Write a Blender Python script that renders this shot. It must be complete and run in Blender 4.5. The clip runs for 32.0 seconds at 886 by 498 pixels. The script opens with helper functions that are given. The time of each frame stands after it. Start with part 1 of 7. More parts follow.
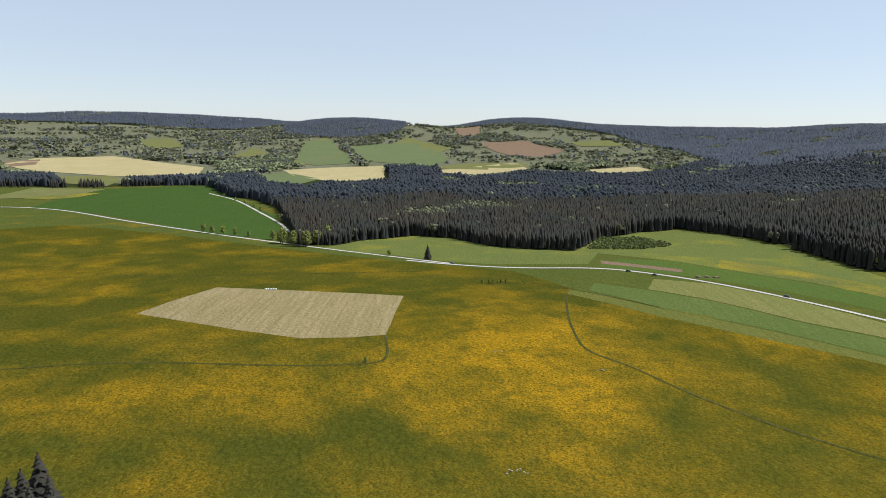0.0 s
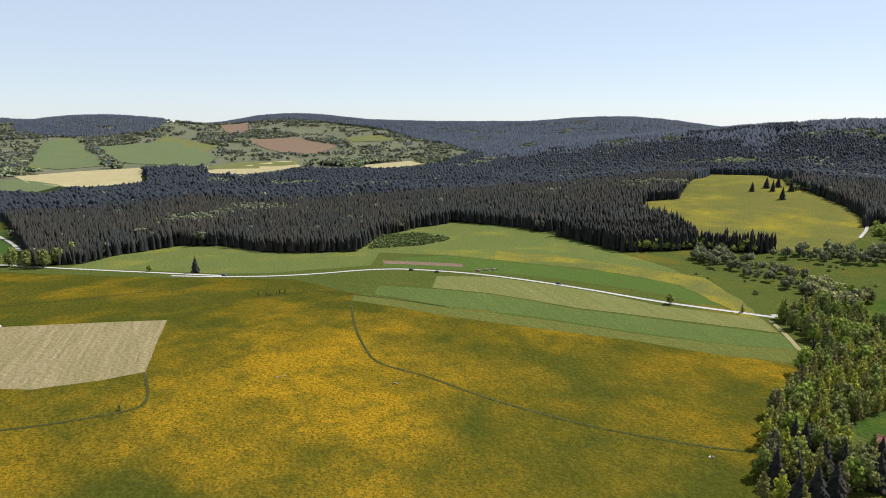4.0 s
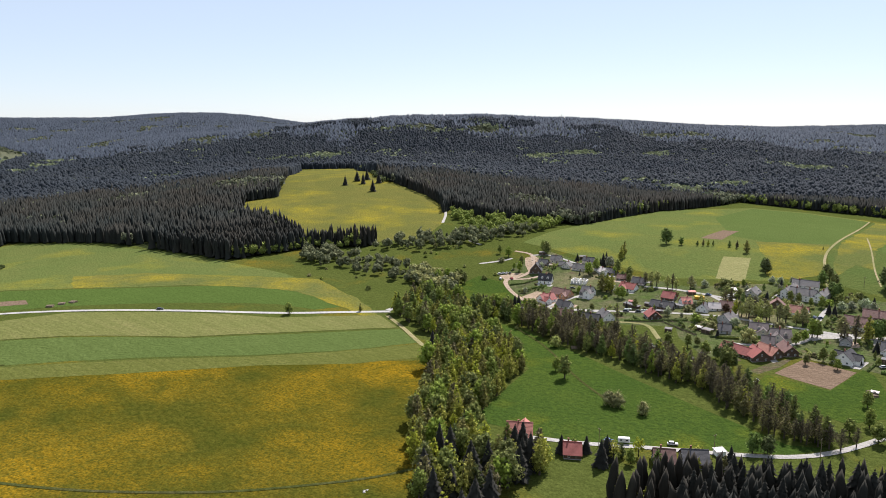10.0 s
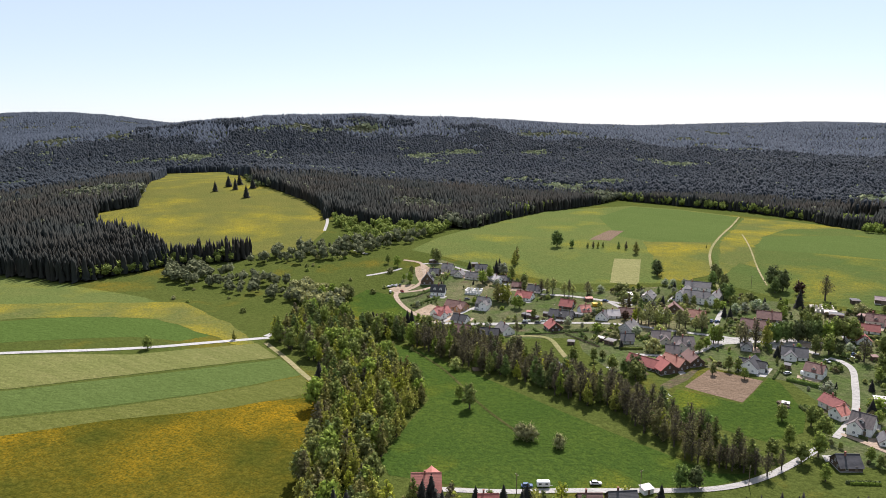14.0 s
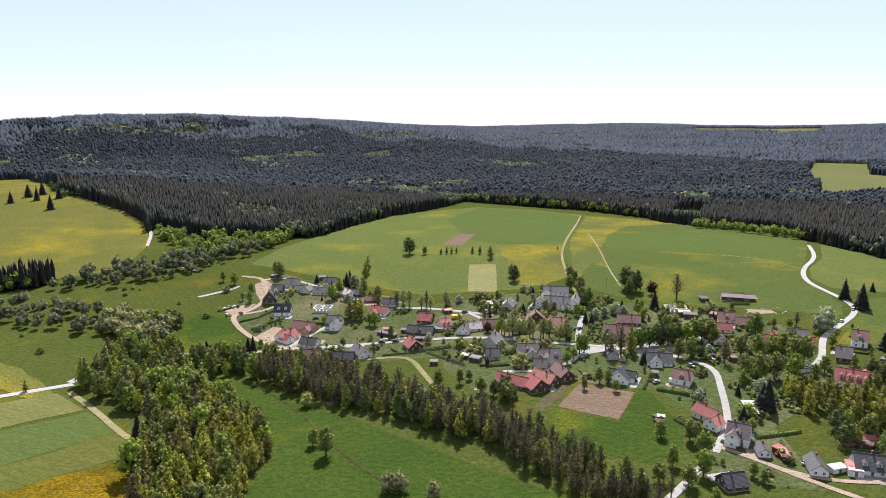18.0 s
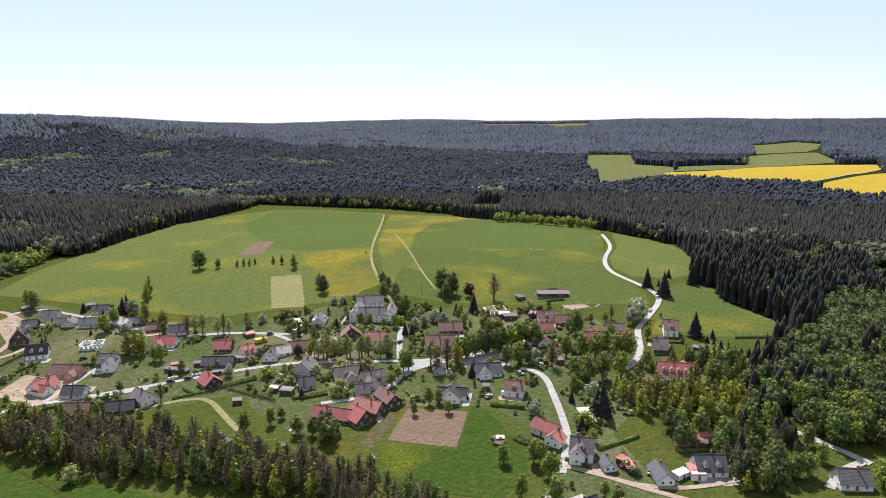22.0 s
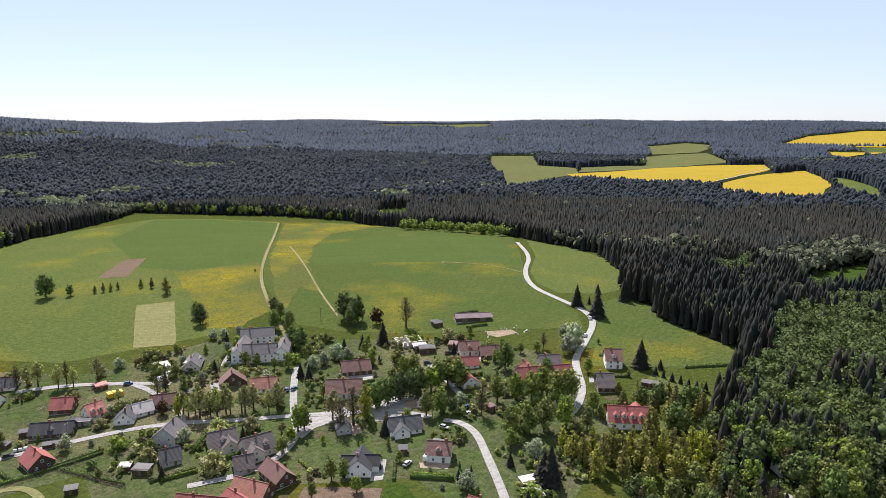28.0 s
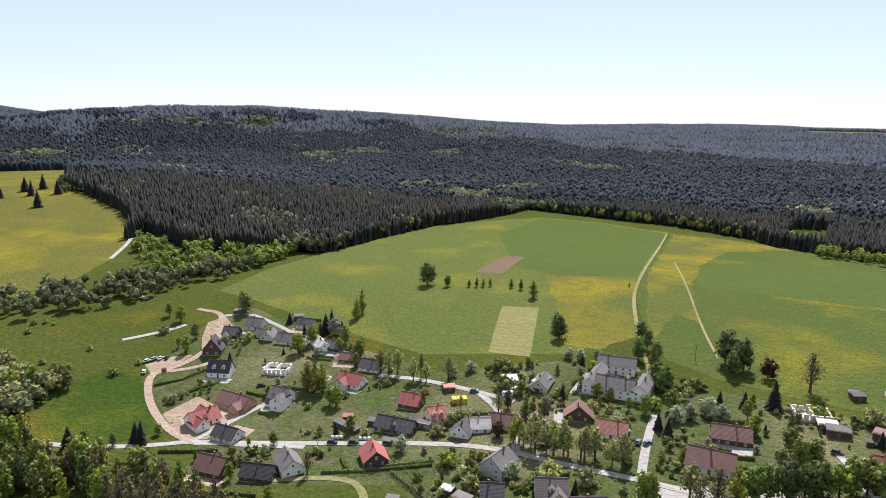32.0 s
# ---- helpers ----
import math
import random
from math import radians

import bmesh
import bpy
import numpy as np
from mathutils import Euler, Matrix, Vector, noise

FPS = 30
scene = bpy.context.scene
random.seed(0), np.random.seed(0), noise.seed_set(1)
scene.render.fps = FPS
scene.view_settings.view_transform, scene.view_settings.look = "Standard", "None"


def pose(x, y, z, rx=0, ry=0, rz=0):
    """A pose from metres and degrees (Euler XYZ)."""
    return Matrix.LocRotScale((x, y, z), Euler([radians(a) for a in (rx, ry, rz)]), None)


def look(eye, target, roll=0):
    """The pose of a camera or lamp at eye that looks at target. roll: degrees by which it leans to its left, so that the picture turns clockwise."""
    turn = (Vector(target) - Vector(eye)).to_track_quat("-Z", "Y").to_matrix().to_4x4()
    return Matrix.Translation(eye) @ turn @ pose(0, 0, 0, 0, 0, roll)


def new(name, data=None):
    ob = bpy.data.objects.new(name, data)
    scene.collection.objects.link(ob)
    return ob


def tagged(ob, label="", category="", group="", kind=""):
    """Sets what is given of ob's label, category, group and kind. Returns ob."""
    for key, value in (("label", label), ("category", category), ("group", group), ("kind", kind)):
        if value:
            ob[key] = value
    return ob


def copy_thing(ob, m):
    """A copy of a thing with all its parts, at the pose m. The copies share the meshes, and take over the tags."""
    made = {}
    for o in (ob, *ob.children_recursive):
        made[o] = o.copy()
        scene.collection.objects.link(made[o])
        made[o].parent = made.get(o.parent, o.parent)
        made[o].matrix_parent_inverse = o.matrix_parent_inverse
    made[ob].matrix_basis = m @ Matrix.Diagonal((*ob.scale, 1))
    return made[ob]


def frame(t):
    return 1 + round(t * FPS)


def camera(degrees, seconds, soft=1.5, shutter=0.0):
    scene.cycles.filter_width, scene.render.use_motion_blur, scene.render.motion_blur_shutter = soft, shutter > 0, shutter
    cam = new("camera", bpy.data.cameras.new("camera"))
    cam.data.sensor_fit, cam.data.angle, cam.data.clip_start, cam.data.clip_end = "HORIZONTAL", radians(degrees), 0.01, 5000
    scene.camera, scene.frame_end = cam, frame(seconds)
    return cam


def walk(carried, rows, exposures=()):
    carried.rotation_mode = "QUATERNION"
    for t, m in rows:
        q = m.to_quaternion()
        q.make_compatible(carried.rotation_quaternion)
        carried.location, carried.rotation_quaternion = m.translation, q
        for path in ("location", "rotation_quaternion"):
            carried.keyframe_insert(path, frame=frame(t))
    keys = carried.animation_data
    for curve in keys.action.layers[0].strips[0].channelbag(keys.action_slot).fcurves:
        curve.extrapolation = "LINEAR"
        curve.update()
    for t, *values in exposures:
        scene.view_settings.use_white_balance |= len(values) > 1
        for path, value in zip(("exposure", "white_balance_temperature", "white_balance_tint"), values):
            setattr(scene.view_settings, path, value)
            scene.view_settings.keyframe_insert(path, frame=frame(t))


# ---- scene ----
cam = camera(65.6, 32.0, soft=0.9)
PATH = [
    (0, (0.00, 0.00, 130.00), (-0.04, 98.46, 112.54), 0.97),
    (0.5, (0.84, 4.15, 129.87), (3.77, 102.58, 112.45), 0.88),
    (1, (1.60, 8.14, 129.87), (8.18, 106.40, 112.46), 0.78),
    (1.5, (2.38, 11.88, 130.03), (12.11, 109.87, 112.60), 0.69),
    (2, (2.97, 15.37, 130.33), (16.69, 112.87, 112.84), 0.59),
    (2.5, (3.18, 18.75, 130.70), (21.37, 115.50, 113.13), 0.51),
    (3, (3.32, 22.12, 131.09), (26.41, 117.80, 113.44), 0.44),
    (3.5, (3.69, 25.44, 131.45), (30.75, 120.06, 113.74), 0.38),
    (5.5, (7.45, 39.49, 132.34), (51.66, 127.40, 114.53), 0.11),
    (6, (9.04, 42.94, 132.19), (57.37, 128.66, 114.40), 0.03),
    (6.5, (10.51, 46.53, 132.23), (63.12, 129.68, 114.41), -0.01),
    (7, (12.00, 50.29, 132.43), (68.89, 130.56, 114.55), -0.01),
    (7.5, (13.66, 54.16, 132.64), (74.25, 131.65, 114.66), 0.00),
    (8, (15.57, 58.07, 132.76), (80.03, 132.36, 114.70), 0.01),
    (8.5, (17.80, 61.96, 132.79), (85.76, 133.04, 114.67), -0.00),
    (9, (20.38, 65.85, 132.71), (91.77, 133.48, 114.56), -0.01),
    (9.5, (23.34, 69.83, 132.48), (97.59, 134.32, 114.33), -0.00),
    (10, (26.61, 73.92, 132.19), (103.58, 135.15, 114.07), 0.01),
    (10.5, (30.09, 77.99, 132.05), (109.35, 136.21, 113.93), 0.03),
    (11, (33.71, 81.90, 132.10), (114.99, 137.25, 113.98), 0.05),
    (11.5, (37.49, 85.61, 132.26), (120.45, 138.41, 114.12), 0.07),
    (12, (41.48, 89.13, 132.52), (125.85, 139.65, 114.36), 0.06),
    (12.5, (45.72, 92.41, 132.92), (130.77, 141.77, 114.73), 0.00),
    (13, (50.18, 95.57, 133.34), (135.83, 143.86, 115.10), -0.06),
    (13.5, (54.75, 98.76, 133.58), (140.91, 146.13, 115.33), -0.12),
    (15.5, (74.35, 110.59, 134.08), (161.77, 155.65, 115.96), -0.10),
    (16, (79.04, 112.99, 134.10), (167.73, 155.46, 115.95), -0.09),
    (16.5, (83.58, 115.60, 133.90), (173.76, 154.81, 115.75), -0.05),
    (17, (88.21, 118.24, 133.54), (180.12, 153.23, 115.42), -0.01),
    (17.5, (93.07, 120.67, 133.24), (186.48, 151.42, 115.12), -0.01),
    (18, (98.02, 122.88, 133.11), (192.82, 149.04, 114.97), -0.05),
    (18.5, (103.03, 124.90, 133.18), (198.87, 146.90, 114.96), -0.12),
    (19, (108.19, 126.76, 133.31), (204.94, 144.19, 114.99), -0.21),
    (19.5, (113.49, 128.56, 133.27), (210.87, 141.90, 114.88), -0.28),
    (20, (118.91, 130.36, 133.07), (216.74, 139.78, 114.63), -0.30),
    (20.5, (124.39, 132.02, 132.85), (222.47, 138.22, 114.34), -0.30),
    (21, (129.84, 133.39, 132.64), (228.05, 136.43, 114.07), -0.31),
    (21.5, (135.27, 134.45, 132.43), (233.52, 134.80, 113.81), -0.33),
    (22, (140.72, 135.35, 132.14), (238.93, 132.80, 113.47), -0.34),
    (22.5, (146.20, 136.13, 131.77), (244.24, 130.00, 113.04), -0.35),
    (23, (151.66, 136.63, 131.45), (249.31, 126.15, 112.63), -0.37),
    (23.5, (157.04, 136.83, 131.29), (254.24, 122.91, 112.35), -0.39),
    (24, (162.34, 136.99, 131.14), (258.92, 119.37, 112.10), -0.40),
    (24.5, (167.62, 137.25, 130.81), (263.79, 117.53, 111.78), -0.36),
    (25, (172.91, 137.43, 130.45), (268.80, 116.31, 111.49), -0.31),
    (25.5, (178.20, 137.39, 130.26), (274.10, 116.24, 111.35), -0.24),
    (27.5, (201.08, 134.13, 130.40), (297.29, 114.33, 111.65), -0.19),
    (28, (207.48, 133.40, 130.08), (304.31, 116.75, 111.48), -0.04),
    (28.5, (213.84, 132.33, 129.84), (311.52, 121.57, 111.32), 0.12),
    (29, (220.11, 131.05, 129.54), (318.32, 127.26, 111.07), 0.29),
    (29.5, (226.35, 129.96, 129.24), (324.61, 132.33, 110.82), 0.46),
    (30, (232.77, 129.40, 129.18), (330.64, 138.40, 110.71), 0.64),
    (30.5, (239.51, 129.50, 129.17), (336.59, 144.62, 110.59), 0.82),
    (31, (246.46, 129.91, 128.80), (342.14, 152.23, 110.15), 0.95),
    (31.5, (253.60, 130.07, 127.96), (347.36, 159.47, 109.35), 0.97),
    (32, (260.96, 129.80, 126.88), (351.71, 167.52, 108.40), 0.89),
]
walk(cam, [(t, look(eye, target, roll)) for t, eye, target, roll in PATH], exposures=[(0.0, 0.66, 6200, 15), (6.0, 0.80, 6200, 17), (13.0, 0.84, 6150, 19), (18.0, 0.95, 6100, 20), (21.0, 0.93, 6050, 20), (24.5, 0.86, 6050, 20), (30.0, 0.79, 6050, 20), (32.0, 0.88, 6100, 20)])

# ---- daylight: a clear late-morning sky and one sun, high over the village ----
SUN_AZIMUTH, SUN_HEIGHT = 80, 50
world = bpy.data.worlds.new("sky")
scene.world = world
world.use_nodes = True
sky = world.node_tree.nodes.new("ShaderNodeTexSky")
sky.sky_type, sky.sun_disc = "NISHITA", False
sky.sun_elevation, sky.sun_rotation = radians(SUN_HEIGHT), radians(SUN_AZIMUTH)
sky.altitude, sky.air_density, sky.dust_density, sky.ozone_density = 900, 0.9, 0.4, 1.2
background = world.node_tree.nodes["Background"]
background.inputs["Strength"].default_value = 0.065
# a thin even haze pales the blue
pale = world.node_tree.nodes.new("ShaderNodeMix")
pale.data_type = "RGBA"
pale.inputs["Factor"].default_value = 0.52
pale.inputs[7].default_value = (7.6, 8.65, 8.95, 1)
world.node_tree.links.new(sky.outputs["Color"], pale.inputs[6])
world.node_tree.links.new(pale.outputs[2], background.inputs["Color"])
sun_data = bpy.data.lights.new("sun", "SUN")
sun_data.energy, sun_data.angle, sun_data.color = 5.0, radians(0.5), (1.0, 0.95, 0.86)
sun = new("sun", sun_data)
sun.matrix_world = look((0, 0, 0), (-math.sin(radians(SUN_AZIMUTH)) * math.cos(radians(SUN_HEIGHT)), -math.cos(radians(SUN_AZIMUTH)) * math.cos(radians(SUN_HEIGHT)), -math.sin(radians(SUN_HEIGHT))))

# ---- materials ----
MATS = {}


def node_kit(name, rough=0.9):
    m = bpy.data.materials.new(name)
    m.use_nodes = True
    nodes, links = m.node_tree.nodes, m.node_tree.links
    shader = nodes["Principled BSDF"]
    shader.inputs["Roughness"].default_value = rough
    shader.inputs["Specular IOR Level"].default_value = 0.42
    MATS[name] = m
    return m, nodes, links, shader


def noise_fac(nodes, links, coord, size, detail=4, lo=0.35, hi=0.65, stretch=None):
    """A noise of that size in metres, spread to 0..1."""
    source = coord
    if stretch:
        turn = nodes.new("ShaderNodeMapping")
        turn.inputs["Rotation"].default_value = (0, 0, radians(stretch[0]))
        turn.inputs["Scale"].default_value = (1, stretch[1], 1)
        links.new(coord, turn.inputs["Vector"])
        source = turn.outputs["Vector"]
    n = nodes.new("ShaderNodeTexNoise")
    n.inputs["Scale"].default_value, n.inputs["Detail"].default_value = 1 / size, detail
    links.new(source, n.inputs["Vector"])
    r = nodes.new("ShaderNodeMapRange")
    r.inputs["From Min"].default_value, r.inputs["From Max"].default_value = lo, hi
    links.new(n.outputs["Fac"], r.inputs["Value"])
    return r.outputs["Result"]


def blend(nodes, links, fac, a, b):
    mix = nodes.new("ShaderNodeMix")
    mix.data_type = "RGBA"
    for socket, value in ((mix.inputs["Factor"], fac), (mix.inputs[6], a), (mix.inputs[7], b)):
        if isinstance(value, (int, float)):
            socket.default_value = value
        elif isinstance(value, tuple):
            socket.default_value = (*value, 1)
        else:
            links.new(value, socket)
    return mix.outputs[2]


def times(nodes, links, a, b):
    n = nodes.new("ShaderNodeMath")
    n.operation = "MULTIPLY"
    for socket, value in ((n.inputs[0], a), (n.inputs[1], b)):
        if isinstance(value, (int, float)):
            socket.default_value = value
        else:
            links.new(value, socket)
    return n.outputs[0]


def relief(nodes, links, shader, fac, strength, distance):
    b = nodes.new("ShaderNodeBump")
    b.inputs["Strength"].default_value, b.inputs["Distance"].default_value = strength, distance
    links.new(fac, b.inputs["Height"])
    links.new(b.outputs["Normal"], shader.inputs["Normal"])


def ground_mat(name, base, second, fine, flower=None, amount=0.5, rows=None, patch=38, rough=0.95, spots=(), worn=1.0):
    """Grass, crops and soil, dull at every angle: broad patches, tufts and blades, and where wanted flowers, thickest in the
    spots (x, y, half length, half width, weight), and drill rows (direction in degrees, spacing, weight)."""
    m, nodes, links, shader = node_kit(name, rough)
    shader.inputs["Specular IOR Level"].default_value = 0.0
    if base[1] > base[0] > 0.04:
        # grass tones: less green, and more blue where blue is low
        base, second, fine = (tuple(c * k for c, k in zip(tone, (0.94, 0.81, 1.8 if base[2] < 0.021 else 1.0))) for tone in (base, second, fine))
    coord = nodes.new("ShaderNodeTexCoord").outputs["Object"]
    broad = noise_fac(nodes, links, coord, patch, 5, 0.36, 0.64)
    tuft = noise_fac(nodes, links, coord, 2.4, 9, 0.34, 0.66)
    blade = noise_fac(nodes, links, coord, 0.75, 3, 0.36, 0.64)
    colour = blend(nodes, links, broad, base, second)
    colour = blend(nodes, links, times(nodes, links, tuft, 0.7 * worn), colour, fine)
    if rows:
        streak = noise_fac(nodes, links, coord, rows[1], 2, 0.35, 0.65, (rows[0], 0.02))
        colour = blend(nodes, links, times(nodes, links, streak, rows[2]), colour, fine)
    if flower:
        big = noise_fac(nodes, links, coord, 60, 8, 0.58 - 0.30 * amount, 0.92 - 0.30 * amount)
        for x, y, long, wide, weight in spots:
            away = nodes.new("ShaderNodeVectorMath")
            away.operation = "MULTIPLY_ADD"
            away.inputs[1].default_value, away.inputs[2].default_value = (1 / long, 1 / wide, 0), (-x / long, -y / wide, 0)
            links.new(coord, away.inputs[0])
            far = nodes.new("ShaderNodeVectorMath")
            far.operation = "LENGTH"
            links.new(away.outputs[0], far.inputs[0])
            ragged = nodes.new("ShaderNodeMath")
            ragged.operation = "MULTIPLY_ADD"
            ragged.inputs[1].default_value = 0.9
            links.new(broad, ragged.inputs[0])
            links.new(far.outputs["Value"], ragged.inputs[2])
            near = nodes.new("ShaderNodeMapRange")
            near.inputs["From Min"].default_value, near.inputs["From Max"].default_value = 1.75, 0.55
            near.inputs["To Max"].default_value = weight
            links.new(ragged.outputs[0], near.inputs["Value"])
            most = nodes.new("ShaderNodeMath")
            most.operation = "MAXIMUM"
            links.new(big, most.inputs[0])
            links.new(near.outputs["Result"], most.inputs[1])
            big = most.outputs[0]
        dots = noise_fac(nodes, links, coord, 1.1, 6, 0.30, 0.56)
        mid = noise_fac(nodes, links, coord, 10, 7, 0.15, 0.55)
        f = times(nodes, links, times(nodes, links, big, dots), mid)
        colour = blend(nodes, links, f, colour, flower)
    colour = blend(nodes, links, times(nodes, links, blade, 0.5 * worn), colour, tuple(0.55 * c for c in fine))
    links.new(colour, shader.inputs["Base Color"])
    relief(nodes, links, shader, tuft, 0.7, 0.6)
    return m


YELLOW = (0.275, 0.160, 0.008)
ground_mat("meadow_ground", (0.081, 0.113, 0.022), (0.070, 0.103, 0.019), (0.048, 0.070, 0.013), YELLOW, 0.05)
ground_mat("flowers", (0.086, 0.091, 0.006), (0.063, 0.076, 0.005), (0.033, 0.047, 0.003), YELLOW, 0.32,
           spots=[(40, 345, 85, 125, 1.0), (215, 385, 62, 26, 0.75), (232, 318, 45, 26, 0.5), (150, 430, 50, 22, 0.7), (-105, 292, 110, 40, 0.75), (-330, 560, 90, 60, 0.5), (60, 225, 110, 30, 0.4), (285, 305, 30, 25, 0.9)])
ground_mat("meadow", (0.061, 0.105, 0.008), (0.046, 0.090, 0.007), (0.029, 0.061, 0.006), (0.25, 0.22, 0.015), 0.10)
ground_mat("dandelion_thin", (0.115, 0.148, 0.020), (0.125, 0.145, 0.022), (0.066, 0.102, 0.012), (0.32, 0.235, 0.013), 0.62)
ground_mat("hillgrass", (0.104, 0.154, 0.036), (0.123, 0.160, 0.039), (0.075, 0.113, 0.025), (0.28, 0.225, 0.018), 0.16)
ground_mat("hillgrass2", (0.081, 0.130, 0.030), (0.100, 0.134, 0.032), (0.056, 0.094, 0.020), (0.28, 0.215, 0.018), 0.18)
ground_mat("clearing", (0.152, 0.161, 0.019), (0.121, 0.143, 0.017), (0.087, 0.109, 0.013), (0.30, 0.235, 0.016), 0.34)
ground_mat("sage", (0.148, 0.179, 0.061), (0.127, 0.160, 0.049), (0.102, 0.127, 0.037))
ground_mat("crop_light", (0.096, 0.151, 0.036), (0.086, 0.141, 0.032), (0.067, 0.109, 0.024), rows=(-42, 3.0, 0.5))
ground_mat("crop_mid", (0.078, 0.138, 0.026), (0.070, 0.126, 0.024), (0.054, 0.098, 0.018), rows=(-42, 3.0, 0.4))
ground_mat("crop_dark", (0.045, 0.096, 0.011), (0.052, 0.104, 0.011), (0.034, 0.074, 0.008), rows=(30, 4.0, 0.4))
ground_mat("pale", (0.185, 0.200, 0.065), (0.150, 0.185, 0.050), (0.110, 0.140, 0.035), rows=(-42, 2.4, 0.7))
ground_mat("olive", (0.110, 0.140, 0.030), (0.125, 0.150, 0.035), (0.080, 0.105, 0.020), rows=(-42, 2.4, 0.6))
ground_mat("mown", (0.275, 0.228, 0.135), (0.238, 0.198, 0.108), (0.165, 0.142, 0.066), rows=(60, 2.2, 0.9))
ground_mat("straw", (0.320, 0.280, 0.160), (0.275, 0.245, 0.130), (0.235, 0.210, 0.105), rows=(20, 5, 0.4), worn=0.55)
ground_mat("ploughed", (0.197, 0.142, 0.101), (0.172, 0.125, 0.088), (0.130, 0.093, 0.063), rows=(98, 1.6, 0.6))
ground_mat("rape", (0.360, 0.252, 0.032), (0.324, 0.238, 0.032), (0.245, 0.187, 0.027), rows=(-50, 9, 0.3), worn=0.55)
ground_mat("forest_floor", (0.026, 0.036, 0.012), (0.034, 0.040, 0.016), (0.020, 0.026, 0.010))
ground_mat("yard", (0.085, 0.138, 0.018), (0.115, 0.129, 0.031), (0.046, 0.074, 0.011), (0.30, 0.23, 0.15), 0.34, patch=11)
ground_mat("tarmac", (0.359, 0.350, 0.327), (0.322, 0.313, 0.294), (0.267, 0.258, 0.241), worn=0.3)
ground_mat("street", (0.342, 0.329, 0.304), (0.299, 0.286, 0.265), (0.240, 0.227, 0.206), worn=0.3)
ground_mat("gravel", (0.353, 0.279, 0.213), (0.303, 0.238, 0.180), (0.238, 0.180, 0.131), worn=0.55)
ground_mat("track", (0.290, 0.235, 0.145), (0.200, 0.190, 0.085), (0.120, 0.130, 0.045), worn=0.55)
ground_mat("trackgrass", (0.055, 0.075, 0.009), (0.085, 0.090, 0.016), (0.034, 0.050, 0.006))
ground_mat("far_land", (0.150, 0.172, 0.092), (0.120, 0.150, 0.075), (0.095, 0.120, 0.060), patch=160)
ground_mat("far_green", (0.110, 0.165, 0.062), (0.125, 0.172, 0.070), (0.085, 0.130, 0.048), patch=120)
ground_mat("garden_soil", (0.150, 0.110, 0.075), (0.085, 0.110, 0.030), (0.070, 0.060, 0.035), rows=(15, 0.9, 0.8), patch=3)
ground_mat("bare", (0.330, 0.255, 0.185), (0.270, 0.205, 0.145), (0.190, 0.150, 0.095), patch=6, worn=0.55)
ground_mat("fallow", (0.250, 0.235, 0.110), (0.215, 0.208, 0.092), (0.165, 0.162, 0.064), rows=(8, 1.8, 0.7))
ground_mat("stone_heap", (0.330, 0.290, 0.230), (0.240, 0.210, 0.160), (0.150, 0.130, 0.090), patch=2, worn=0.55)


def plain_mat(name, a, b, size=1.2, rough=0.8, metal=0.0, bump=0.0, per="object", streak=None):
    """Paint, plaster, wood, tile, leaf: two tones, wear at two scales, and a tone of its own for each piece."""
    m, nodes, links, shader = node_kit(name, rough)
    shader.inputs["Metallic"].default_value = metal
    coord = nodes.new("ShaderNodeTexCoord").outputs["Object"]
    broad = noise_fac(nodes, links, coord, size, 5, 0.33, 0.67, streak)
    fine = noise_fac(nodes, links, coord, size * 0.13, 4, 0.3, 0.7, streak)
    colour = blend(nodes, links, broad, a, b)
    colour = blend(nodes, links, times(nodes, links, fine, 0.35), colour, tuple(0.55 * c for c in b))
    if per == "island":
        chance = nodes.new("ShaderNodeNewGeometry").outputs["Random Per Island"]
    else:
        chance = nodes.new("ShaderNodeObjectInfo").outputs["Random"]
    tone = nodes.new("ShaderNodeHueSaturation")
    vary = nodes.new("ShaderNodeMapRange")
    spread = (0.14 if name.startswith("spruce") else 0.36) if per == "island" else 0.14
    vary.inputs["To Min"].default_value, vary.inputs["To Max"].default_value = 1 - spread, 1 + spread
    links.new(chance, vary.inputs["Value"])
    links.new(vary.outputs["Result"], tone.inputs["Value"])
    links.new(colour, tone.inputs["Color"])
    links.new(tone.outputs["Color"], shader.inputs["Base Color"])
    if bump:
        relief(nodes, links, shader, fine, 0.6, bump)
    return m


